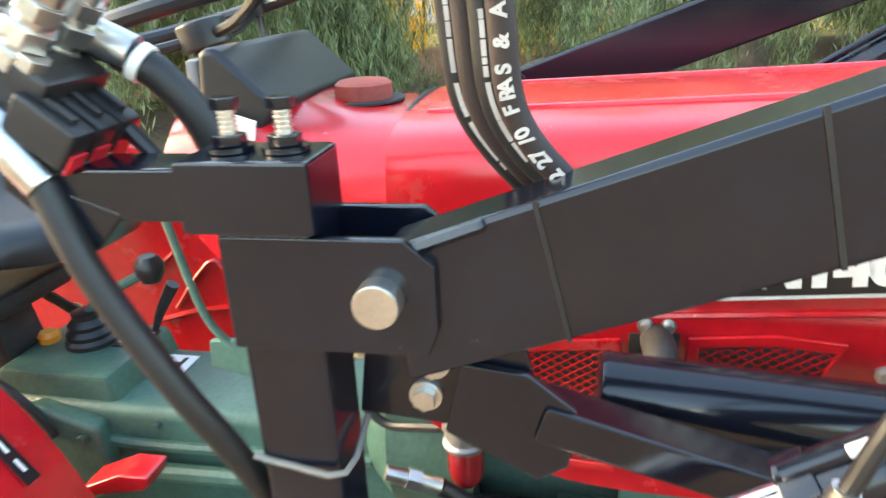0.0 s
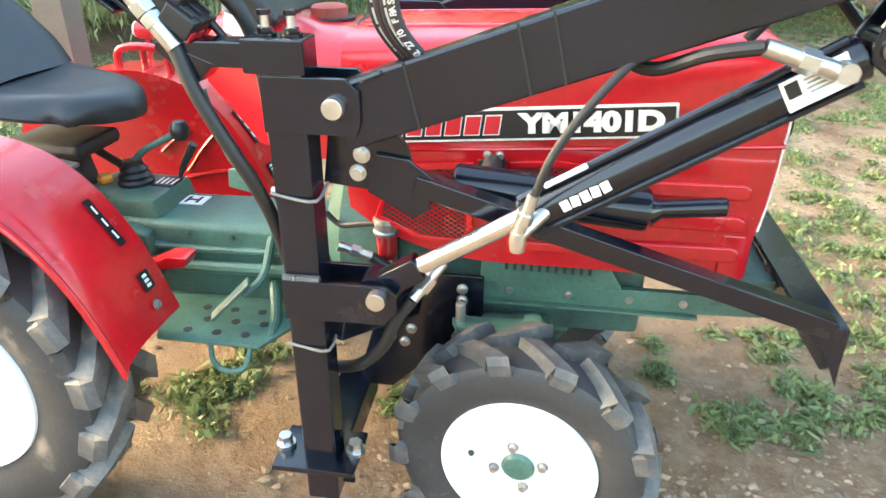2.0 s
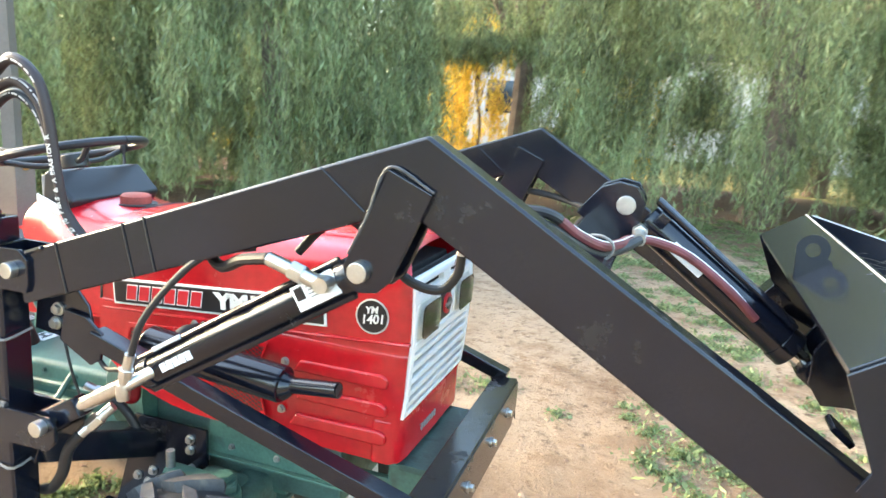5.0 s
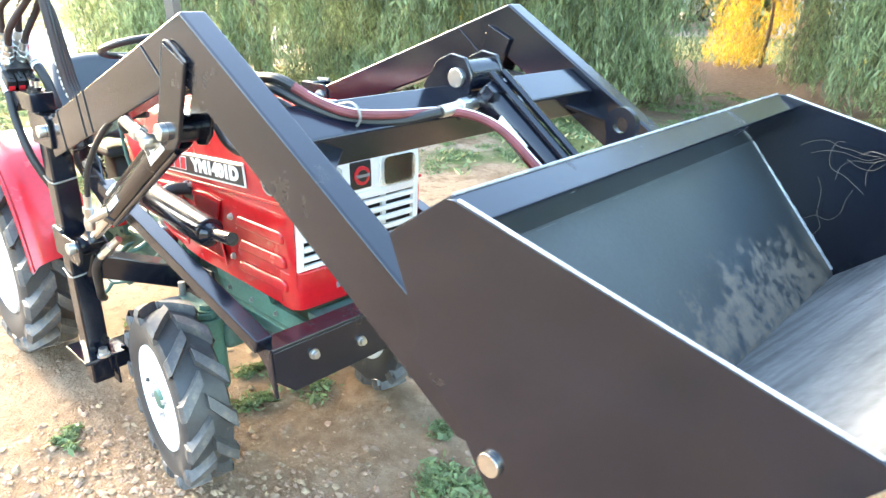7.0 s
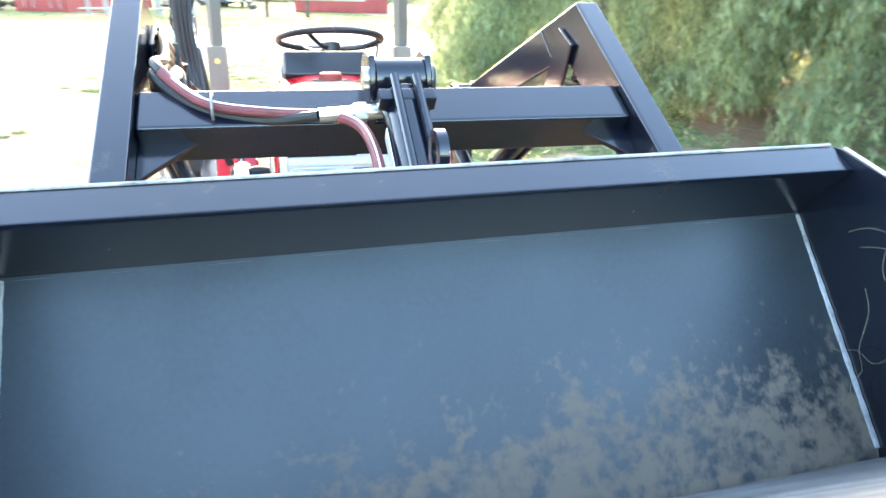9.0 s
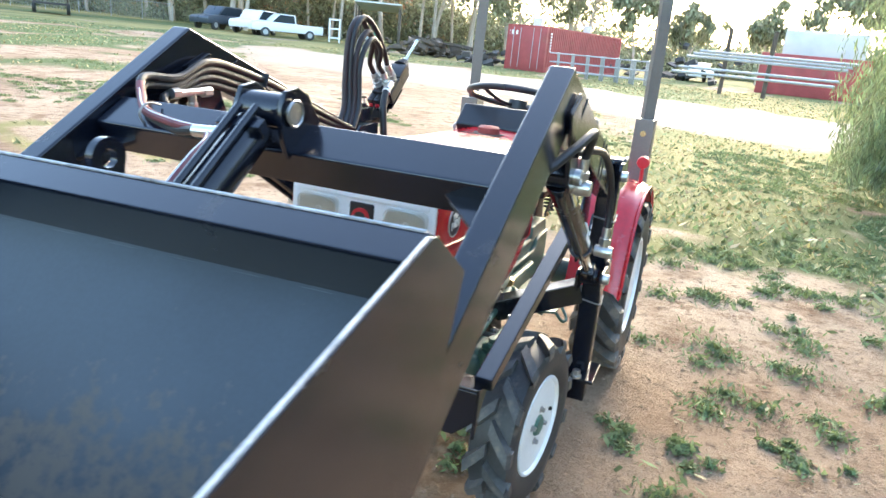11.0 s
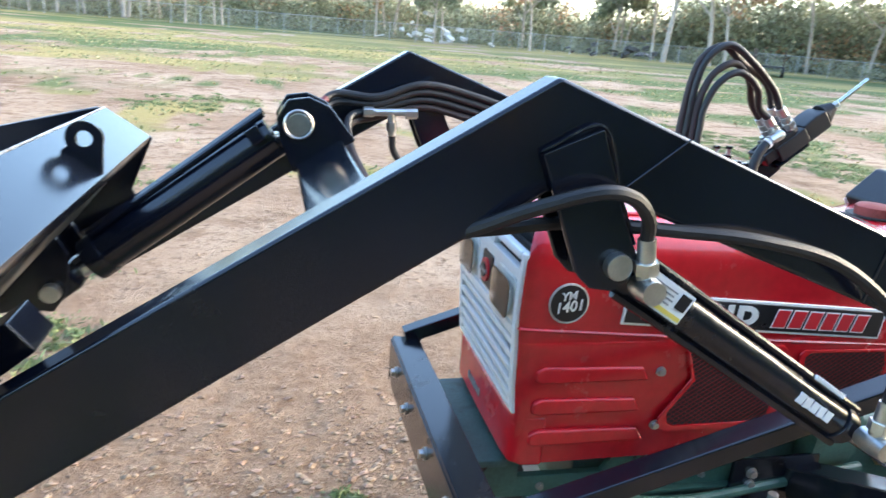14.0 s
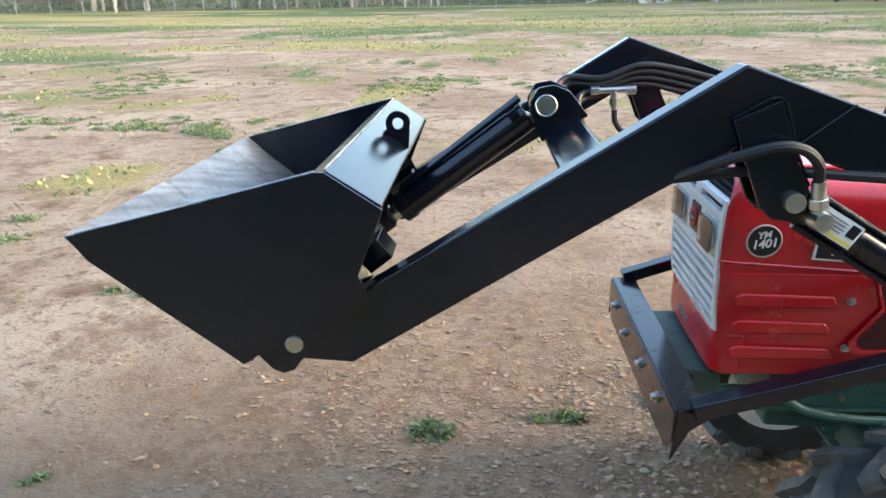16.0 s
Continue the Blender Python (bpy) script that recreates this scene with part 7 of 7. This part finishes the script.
def far_grass():
    n = 170000
    r = 3.5 + 40 * rng.uniform(0, 1, n) ** 1.3
    az = np.radians(rng.uniform(-45, 235, n))
    x, y = 2.0 - r * np.sin(az), 1.0 + r * np.cos(az)
    cov = np.array([grass_cover(p, q) for p, q in zip(x, y)])
    keep = cov > rng.uniform(0.25, 1.1, n)
    x, y, r = x[keep], y[keep], r[keep]
    n = len(x)
    h = rng.uniform(0.012, 0.035, n)
    z = np.array([ground_height(p, q) for p, q in zip(x, y)])
    c = np.stack([x, y, z + h * 0.6], -1)
    u = np.stack([rng.normal(0, 0.025, n), rng.normal(0, 0.025, n), h], -1)
    th = rng.uniform(0, 6.28, n)
    v = np.stack([np.cos(th), np.sin(th), 0 * th], -1) * (rng.uniform(0.008, 0.02, n) * (1 + r / 25))[:, None]
    half = int(n * 0.6)
    tagged(new("field_grass", quads_mesh("field_grass", c[:half], u[:half], v[:half], GRASS)), "thin green grass in bands over the field", "grass", kind="stuff")
    tagged(new("dry_field_grass", quads_mesh("dry_field_grass", c[half:], u[half:], v[half:], GRASS_DRY)), "thin straw-coloured dry grass over the field", "grass", kind="stuff")


far_grass()


def clods():
    base = bmesh.new()
    bmesh.ops.create_icosphere(base, subdivisions=1, radius=1)
    bv = np.array([v.co for v in base.verts])
    bf = np.array([[v.index for v in f.verts] for f in base.faces])
    base.free()
    n = 14000
    x, y = rng.normal(1.1, 2.2, n), rng.normal(-0.2, 2.2, n)
    for k, cx, cy, sx, sy in ((0, 0.85, -0.55, 0.35, 0.28), (1, 1.9, -0.5, 0.55, 0.6)):
        near = np.arange(n) % 3 == k
        x[near], y[near] = rng.normal(cx, sx, near.sum()), rng.normal(cy, sy, near.sum())
    r = np.minimum(0.0015 + rng.exponential(0.0030, n), 0.013)
    co, fs = [], []
    for i in range(n):
        w = bv * (1 + rng.normal(0, 0.28, (len(bv), 1))) * r[i] * np.array([1.3, 1.0, 0.55])
        w += np.array([x[i], y[i], ground_height(x[i], y[i]) + 0.15 * r[i]])
        fs.append(bf + len(bv) * i)
        co.append(w)
    me = bpy.data.meshes.new("clods")
    me.from_pydata(np.concatenate(co).tolist(), [], np.concatenate(fs).tolist())
    me.materials.append(CLOD)
    tagged(new("dirt_clods", me), "small dry clods and pebbles on the dirt", "clods", kind="stuff")


clods()


# ---- things in the distance (metres) ----
CONTAINER = material("container_red", (0.34, 0.06, 0.055), 0.6, vary=0.25, scale=1.5, grain=20, bump=0.1, dirt=(0.28, 0.15, 0.1), dirt_amount=0.25, dirt_scale=1.2)
CAR_WHITE = material("car_white", (0.75, 0.75, 0.75), 0.35, vary=0.05, scale=2, coat=0.4)
CAR_DARK = material("car_dark", (0.04, 0.05, 0.065), 0.3, vary=0.1, scale=2, coat=0.4)
CAR_GLASS = material("car_glass", (0.03, 0.04, 0.05), 0.12, vary=0.1)
GALV = material("galvanised", (0.42, 0.43, 0.43), 0.5, 0.5, vary=0.15, scale=3)
TIMBER = material("weathered_timber", (0.10, 0.075, 0.055), 0.85, vary=0.3, scale=4, grain=30, bump=0.4)
ROOF = material("pale_roof", (0.6, 0.6, 0.58), 0.6, vary=0.15, scale=1)
TEAL = material("teal_paint", (0.05, 0.28, 0.24), 0.5, vary=0.2, scale=2)
PINK = material("salmon_wall", (0.55, 0.33, 0.25), 0.8, vary=0.15, scale=1)
PALE = material("pale_wall", (0.6, 0.58, 0.54), 0.75, vary=0.15, scale=1)
CHAR = material("dark_clutter", (0.06, 0.055, 0.05), 0.7, vary=0.4, scale=3)


def at_ground(az, d, lift=0.0):
    x, y = polar(az, d)
    return Vector((x, y, ground_height(x, y) + lift))


# chain-link fence: posts, rails and wire
fence = thing("chain_link_fence", *polar(180, 63), "galvanised chain-link fence along the far side of the field", "fence", k=1)
fp = [at_ground(a, 63 + 4 * math.sin(radians((a - 180) * 2)) ** 2) for a in np.linspace(133, 230, 48)]
for p in fp:
    part("fence_post", rod(p - Vector((0, 0, 0.2)), p + Vector((0, 0, 1.55)), 0.035, 6), GALV, fence, k=1)
for p, q in zip(fp, fp[1:]):
    up = Vector((0, 0, 1.5))
    part("top_rail", rod(p + up, q + up, 0.022, 5), GALV, fence, k=1)
    wire = bmesh.new()
    n = 12
    for i in range(n):
        a, b = p.lerp(q, i / n), p.lerp(q, (i + 1) / n)
        tube_between(a + Vector((0, 0, 0.05)), b + up, 0.008, 0.008, 0, wire)
        tube_between(b + Vector((0, 0, 0.05)), a + up, 0.008, 0.008, 0, wire)
    part("wire_panel", wire, GALV, fence, k=1, smooth=0)

# steel container with its two vents
c0 = at_ground(104.2, 41)
c1 = at_ground(98.4, 52)
along = (c1 - c0).to_2d().normalized()
cont = thing("shipping_container", c0.x, c0.y, "faded red corrugated shipping container with white lettering", "container", k=1)
ang = math.degrees(math.atan2(along.y, along.x))
M = Matrix.Translation((c0.x, c0.y, c0.z)) @ Matrix.Rotation(radians(ang), 4, "Z")
side_n = -1 if (Matrix.Rotation(radians(ang), 3, "Z") @ Vector((0, -1, 0))).dot(Vector((1, 0.1, 0))) < 0 else 1


def placed(bm, m=M):
    bmesh.ops.transform(bm, matrix=m, verts=bm.verts)
    return bm


LEN = 12.19
for k, y in (("front", 0.0), ("rear", -2.44 if side_n < 0 else 2.44)):
    wall = bmesh.new()
    prof, x = [], 0.0
    while x < LEN:
        prof += [(x, 0), (x + 0.07, 0), (x + 0.11, 0.04), (x + 0.18, 0.04), (x + 0.22, 0)]
        x += 0.278
    lo = [wall.verts.new((u, y - v, 0.15)) for u, v in prof]
    hi = [wall.verts.new((u, y - v, 2.5)) for u, v in prof]
    for i in range(len(prof) - 1):
        wall.faces.new((lo[i], lo[i + 1], hi[i + 1], hi[i]))
    part("corrugated_wall", placed(wall), CONTAINER, cont, k=1, smooth=0)
yb = -1.22 if side_n < 0 else 1.22
part("roof", placed(box((LEN / 2, yb, 2.54), (LEN, 2.44, 0.1), 0.01)), CONTAINER, cont, k=1)
part("base", placed(box((LEN / 2, yb, 0.08), (LEN, 2.44, 0.16), 0.01)), CONTAINER, cont, k=1)
for x in (0.0, LEN):
    part("end_wall", placed(box((x, yb, 1.3), (0.06, 2.44, 2.4), 0.01)), CONTAINER, cont, k=1)
    for y in (0, 2 * yb):
        part("corner_post", placed(box((x, y, 1.3), (0.14, 0.14, 2.55), 0.01)), CONTAINER, cont, k=1)
for y in (0.35, 0.8, 1.64, 2.09):
    part("lock_rod", placed(rod((-0.06, y * yb / 1.22, 0.2), (-0.06, y * yb / 1.22, 2.45), 0.02, 6)), GALV, cont, k=1)
for i in range(3):
    part("letter_bar", placed(box((-0.045, yb * (1.55 + 0.22 * i), 2.15), (0.02, 0.14, 0.24), 0)), DECAL_WHITE, cont, k=1)
for i in range(7):
    part("letter_bar", placed(box((0.6, -0.05, 2.2 - i * 0.16), (0.16, 0.02, 0.1), 0)), DECAL_WHITE, cont, k=1)
for x in (1.2, 8.8):
    part("roof_vent", placed(rod((x, yb, 2.6), (x, yb, 3.1), 0.28, 14)), PALE, cont, k=1)


def vehicle(az, d, heading, L, paint, style, label, name):
    """A parked vehicle: body outline thickened, cabin, glass, wheels."""
    p = at_ground(az, d)
    car = thing(name, p.x, p.y, label, "vehicle", "vehicles parked beyond the road", k=1)
    m = Matrix.Translation(p) @ Matrix.Rotation(radians(heading), 4, "Z")
    k = L / 5.2
    if style == "pickup":
        body = [(0, 0.45), (0, 1.05), (1.9, 1.08), (1.95, 1.1), (3.7, 1.12), (5.0, 1.02), (5.2, 0.85), (5.2, 0.45)]
        cab = [(1.95, 1.05), (2.05, 1.72), (3.2, 1.75), (3.85, 1.1)]
    elif style == "suv":
        body = [(0, 0.45), (0, 1.1), (3.7, 1.12), (5.0, 1.0), (5.2, 0.85), (5.2, 0.45)]
        cab = [(0.05, 1.05), (0.3, 1.78), (2.9, 1.8), (3.75, 1.1)]
    else:
        body = [(0, 0.4), (0, 0.95), (4.0, 0.98), (5.0, 0.85), (5.2, 0.7), (5.2, 0.4)]
        cab = [(0.6, 0.95), (1.2, 1.42), (2.9, 1.45), (3.9, 0.98)]
    w = 0.9
    part("body", placed(prism([(x * k, z) for x, z in body], -w, w, "y", 0.06), m), paint, car, k=1)
    cabin = part("cabin", placed(prism([(x * k, z) for x, z in cab], -w * 0.86, w * 0.86, "y", 0.05), m), paint, car, k=1)
    cx = sum(x for x, z in cab) / 4
    win = [(cx + (x - cx) * 0.86, 1.08 + (z - 1.05) * 0.86) for x, z in cab]
    for s in (-1, 1):
        part("window", placed(prism([(x * k, z) for x, z in win], s * w * 0.86, s * (w * 0.86 + 0.012), "y", 0), m), CAR_GLASS, cabin, k=1)
    for x in (1.0, 4.2):
        for s in (-1, 1):
            t = part("wheel", placed(rod((x * k, s * (w - 0.2), 0.36), (x * k, s * (w + 0.02), 0.36), 0.36, 16, w=0.03), m), RUBBER, car, k=1)
            part("rim", placed(rod((x * k, s * (w + 0.021), 0.36), (x * k, s * (w + 0.03), 0.36), 0.2, 14), m), GALV, t, k=1)
    return car


vehicle(122.2, 57, -38, 5.6, CAR_WHITE, "pickup", "white pickup truck parked on the grass", "pickup_truck")
vehicle(126.0, 60, 8, 4.8, CAR_WHITE, "suv", "white off-road wagon parked beside a pickup", "parked_car")
vehicle(128.4, 61, 0, 4.6, CAR_DARK, "suv", "dark blue off-road wagon parked on the grass", "parked_car")
vehicle(25.0, 33, -100, 5.0, CAR_WHITE, "pickup", "white pickup truck glimpsed between the weeping trees", "pickup_truck")
vehicle(92.5, 60, 10, 4.6, CAR_WHITE, "car", "white car parked by the racks", "parked_car")

# low flat trailer with a wood load
tp = at_ground(141.0, 55)
tm = Matrix.Translation(tp) @ Matrix.Rotation(radians(230), 4, "Z")
trailer = thing("flat_trailer", tp.x, tp.y, "dark low flat trailer with two axles and a wire cage", "trailer", k=1)
part("bed", placed(box((0, 0, 0.65), (5.6, 2.0, 0.14), 0.02), tm), CHAR, trailer, k=1)
for x in (-0.5, 0.5):
    for s in (-1, 1):
        part("wheel", placed(rod((x, s * 0.9, 0.36), (x, s * 1.1, 0.36), 0.36, 16), tm), RUBBER, trailer, k=1)
for x in np.linspace(-2.6, 2.6, 8):
    for s in (-1, 1):
        part("stake", placed(box((x, s * 0.97, 1.25), (0.06, 0.05, 1.1), 0.005), tm), TIMBER, trailer, k=1)
for z in (1.0, 1.4, 1.75):
    for s in (-1, 1):
        part("side_rail", placed(box((0, s * 0.97, z), (5.4, 0.04, 0.07), 0.005), tm), TIMBER, trailer, k=1)

# white stand, open canopy, racks and poles
wp = at_ground(121.0, 58)
wm = Matrix.Translation(wp) @ Matrix.Rotation(radians(210), 4, "Z")
stand = thing("white_stand", wp.x, wp.y, "white painted wooden stand on the grass", "stand", k=1)
for x in (-0.8, 0.8):
    for y in (-0.4, 0.4):
        part("leg", placed(box((x, y, 0.9), (0.12, 0.12, 1.8), 0.01), wm), DECAL_WHITE, stand, k=1)
for z in (0.35, 1.05, 1.75):
    part("shelf", placed(box((0, 0, z), (1.8, 0.95, 0.12), 0.01), wm), DECAL_WHITE, stand, k=1)

kp = at_ground(117.5, 64)
km = Matrix.Translation(kp) @ Matrix.Rotation(radians(205), 4, "Z")
canopy = thing("open_shed", kp.x, kp.y, "open shed with a pale flat roof and teal machinery below", "shed", k=1)
part("roof", placed(box((0, 0, 3.3), (7.5, 4.0, 0.12), 0.02, rot=(0, 3, 0)), km), ROOF, canopy, k=1)
for x in (-3.5, 0, 3.5):
    for y in (-1.8, 1.8):
        part("post", placed(box((x, y, 1.6), (0.14, 0.14, 3.3), 0.01), km), TIMBER, canopy, k=1)
part("back_wall", placed(box((0, -1.9, 1.6), (7.2, 0.08, 2.6), 0.01), km), CHAR, canopy, k=1)
part("bench", placed(box((1.0, 0.5, 0.9), (3.6, 0.9, 0.5), 0.03), km), TEAL, canopy, k=1)
part("bench", placed(box((-2.0, 0.6, 0.6), (2.2, 0.8, 0.3), 0.03), km), GALV, canopy, k=1)

hp = at_ground(133.0, 92)
hm = Matrix.Translation(hp) @ Matrix.Rotation(radians(215), 4, "Z")
house = thing("house", hp.x, hp.y, "salmon walled house with a pitched roof among the trees", "house", k=1)
part("wall", placed(box((0, 0, 2.6), (9, 6, 5.2), 0.03), hm), PINK, house, k=1)
part("roof", placed(prism([(-3.6, 5.1), (0, 7.2), (3.6, 5.1)], -5.0, 5.0, "x", 0.02), hm), CONTAINER, house, k=1)
for x in (-2.5, 0.5, 3.0):
    part("window", placed(box((x, 3.02, 3.6), (1.1, 0.08, 1.2), 0.01), hm), CAR_GLASS, house, k=1)

pp = at_ground(89.0, 38)
rack = thing("pipe_rack", pp.x, pp.y, "pipe rack between two dark timber posts", "rack", k=1)
ends = [at_ground(90.4, 38), at_ground(87.3, 38)]
for p in ends:
    part("rack_post", sweep([p - Vector((0, 0, 0.3)), p + Vector((0.1, 0, 1.6)), p + Vector((0.15, 0, 3.2))], 0.11, 8), TIMBER, rack, k=1)
d = (ends[1] - ends[0]).normalized()
for i, z in enumerate((0.9, 1.15, 1.7, 1.85, 2.0)):
    part("pipe", rod(ends[0] - d * (2.5 - 0.3 * i) + Vector((0.2, 0, z)), ends[1] + d * (3.0 + 0.2 * i) + Vector((0.2, 0, z)), 0.07, 8), GALV, rack, k=1)
sp = at_ground(84.3, 48)
sm = Matrix.Translation(sp) @ Matrix.Rotation(radians(-5), 4, "Z")
shed = thing("metal_shed", sp.x, sp.y, "pale corrugated shed above a red container", "shed", k=1)
part("lower_box", placed(box((0, 0, 1.2), (2.5, 6, 2.4), 0.03), sm), CONTAINER, shed, k=1)
part("upper_box", placed(box((-1, 0.3, 3.1), (2.5, 4.5, 1.5), 0.03), sm), PALE, shed, k=1)

# stacked steel frames beside the container and heaps of scrap
fr = thing("frame_stack", *polar(99.5, 38), "stack of grey steel frames beside the container", "steel frames", k=1)
f0 = at_ground(99.6, 39)
for i in range(5):
    for x in np.linspace(-2.4, 2.4, 7):
        part("upright", rod(f0 + Vector((0.35 * i, x + 0.1 * i, 0)), f0 + Vector((0.35 * i + 0.25, x + 0.1 * i, 1.25)), 0.035, 5), GALV, fr, k=1)
    for z in (0.3, 0.75, 1.2):
        part("crossbar", rod(f0 + Vector((0.35 * i + 0.2 * z, -2.5, z)), f0 + Vector((0.35 * i + 0.2 * z, 2.6, z)), 0.035, 5), GALV, fr, k=1)


def heap(az, d, n, size, mat, label, name="scrap_heap"):
    p = at_ground(az, d)
    pile = thing(name, p.x, p.y, label, "scrap", k=1)
    for i in range(n):
        c = p + Vector((rng.normal(0, size), rng.normal(0, size), abs(rng.normal(0, size * 0.35)) + 0.1))
        part("scrap_piece", box(c, tuple(rng.uniform(0.15, 0.9, 3) * np.array([1, 1, 0.4])), 0.01, None, tuple(rng.uniform(-30, 30, 3)), 1), mat, pile, k=1)


heap(113, 50, 60, 1.5, TIMBER, "heap of old timber and branches on the grass")
heap(116.5, 44, 14, 1.0, TIMBER, "low pile of timber on the grass")
heap(152, 68, 24, 2.2, CHAR, "dark scrap behind the fence")
heap(166, 68, 22, 2.5, PALE, "pale scrap behind the fence")
heap(108.5, 45, 20, 1.0, CHAR, "dark scrap beside the container")
heap(95, 55, 40, 3.0, CHAR, "dark vehicles and scrap in the yard")

# wall glimpsed through the pepper trees
gw = thing("pale_building", 1.0, 22, "pale low building glimpsed through the trees", "building", k=1)
part("wall", box((1.0, 22.5, 1.6), (13, 0.3, 3.2), 0.02), PALE, gw, k=1)
part("roof", box((1.0, 24.5, 3.3), (13.6, 5.0, 0.2), 0.02), CHAR, gw, k=1)
for x in (-4.2, -1.5, 2.5):
    part("window", box((x, 22.33, 1.7), (1.3, 0.06, 1.1), 0.01), CAR_GLASS, gw, k=1)
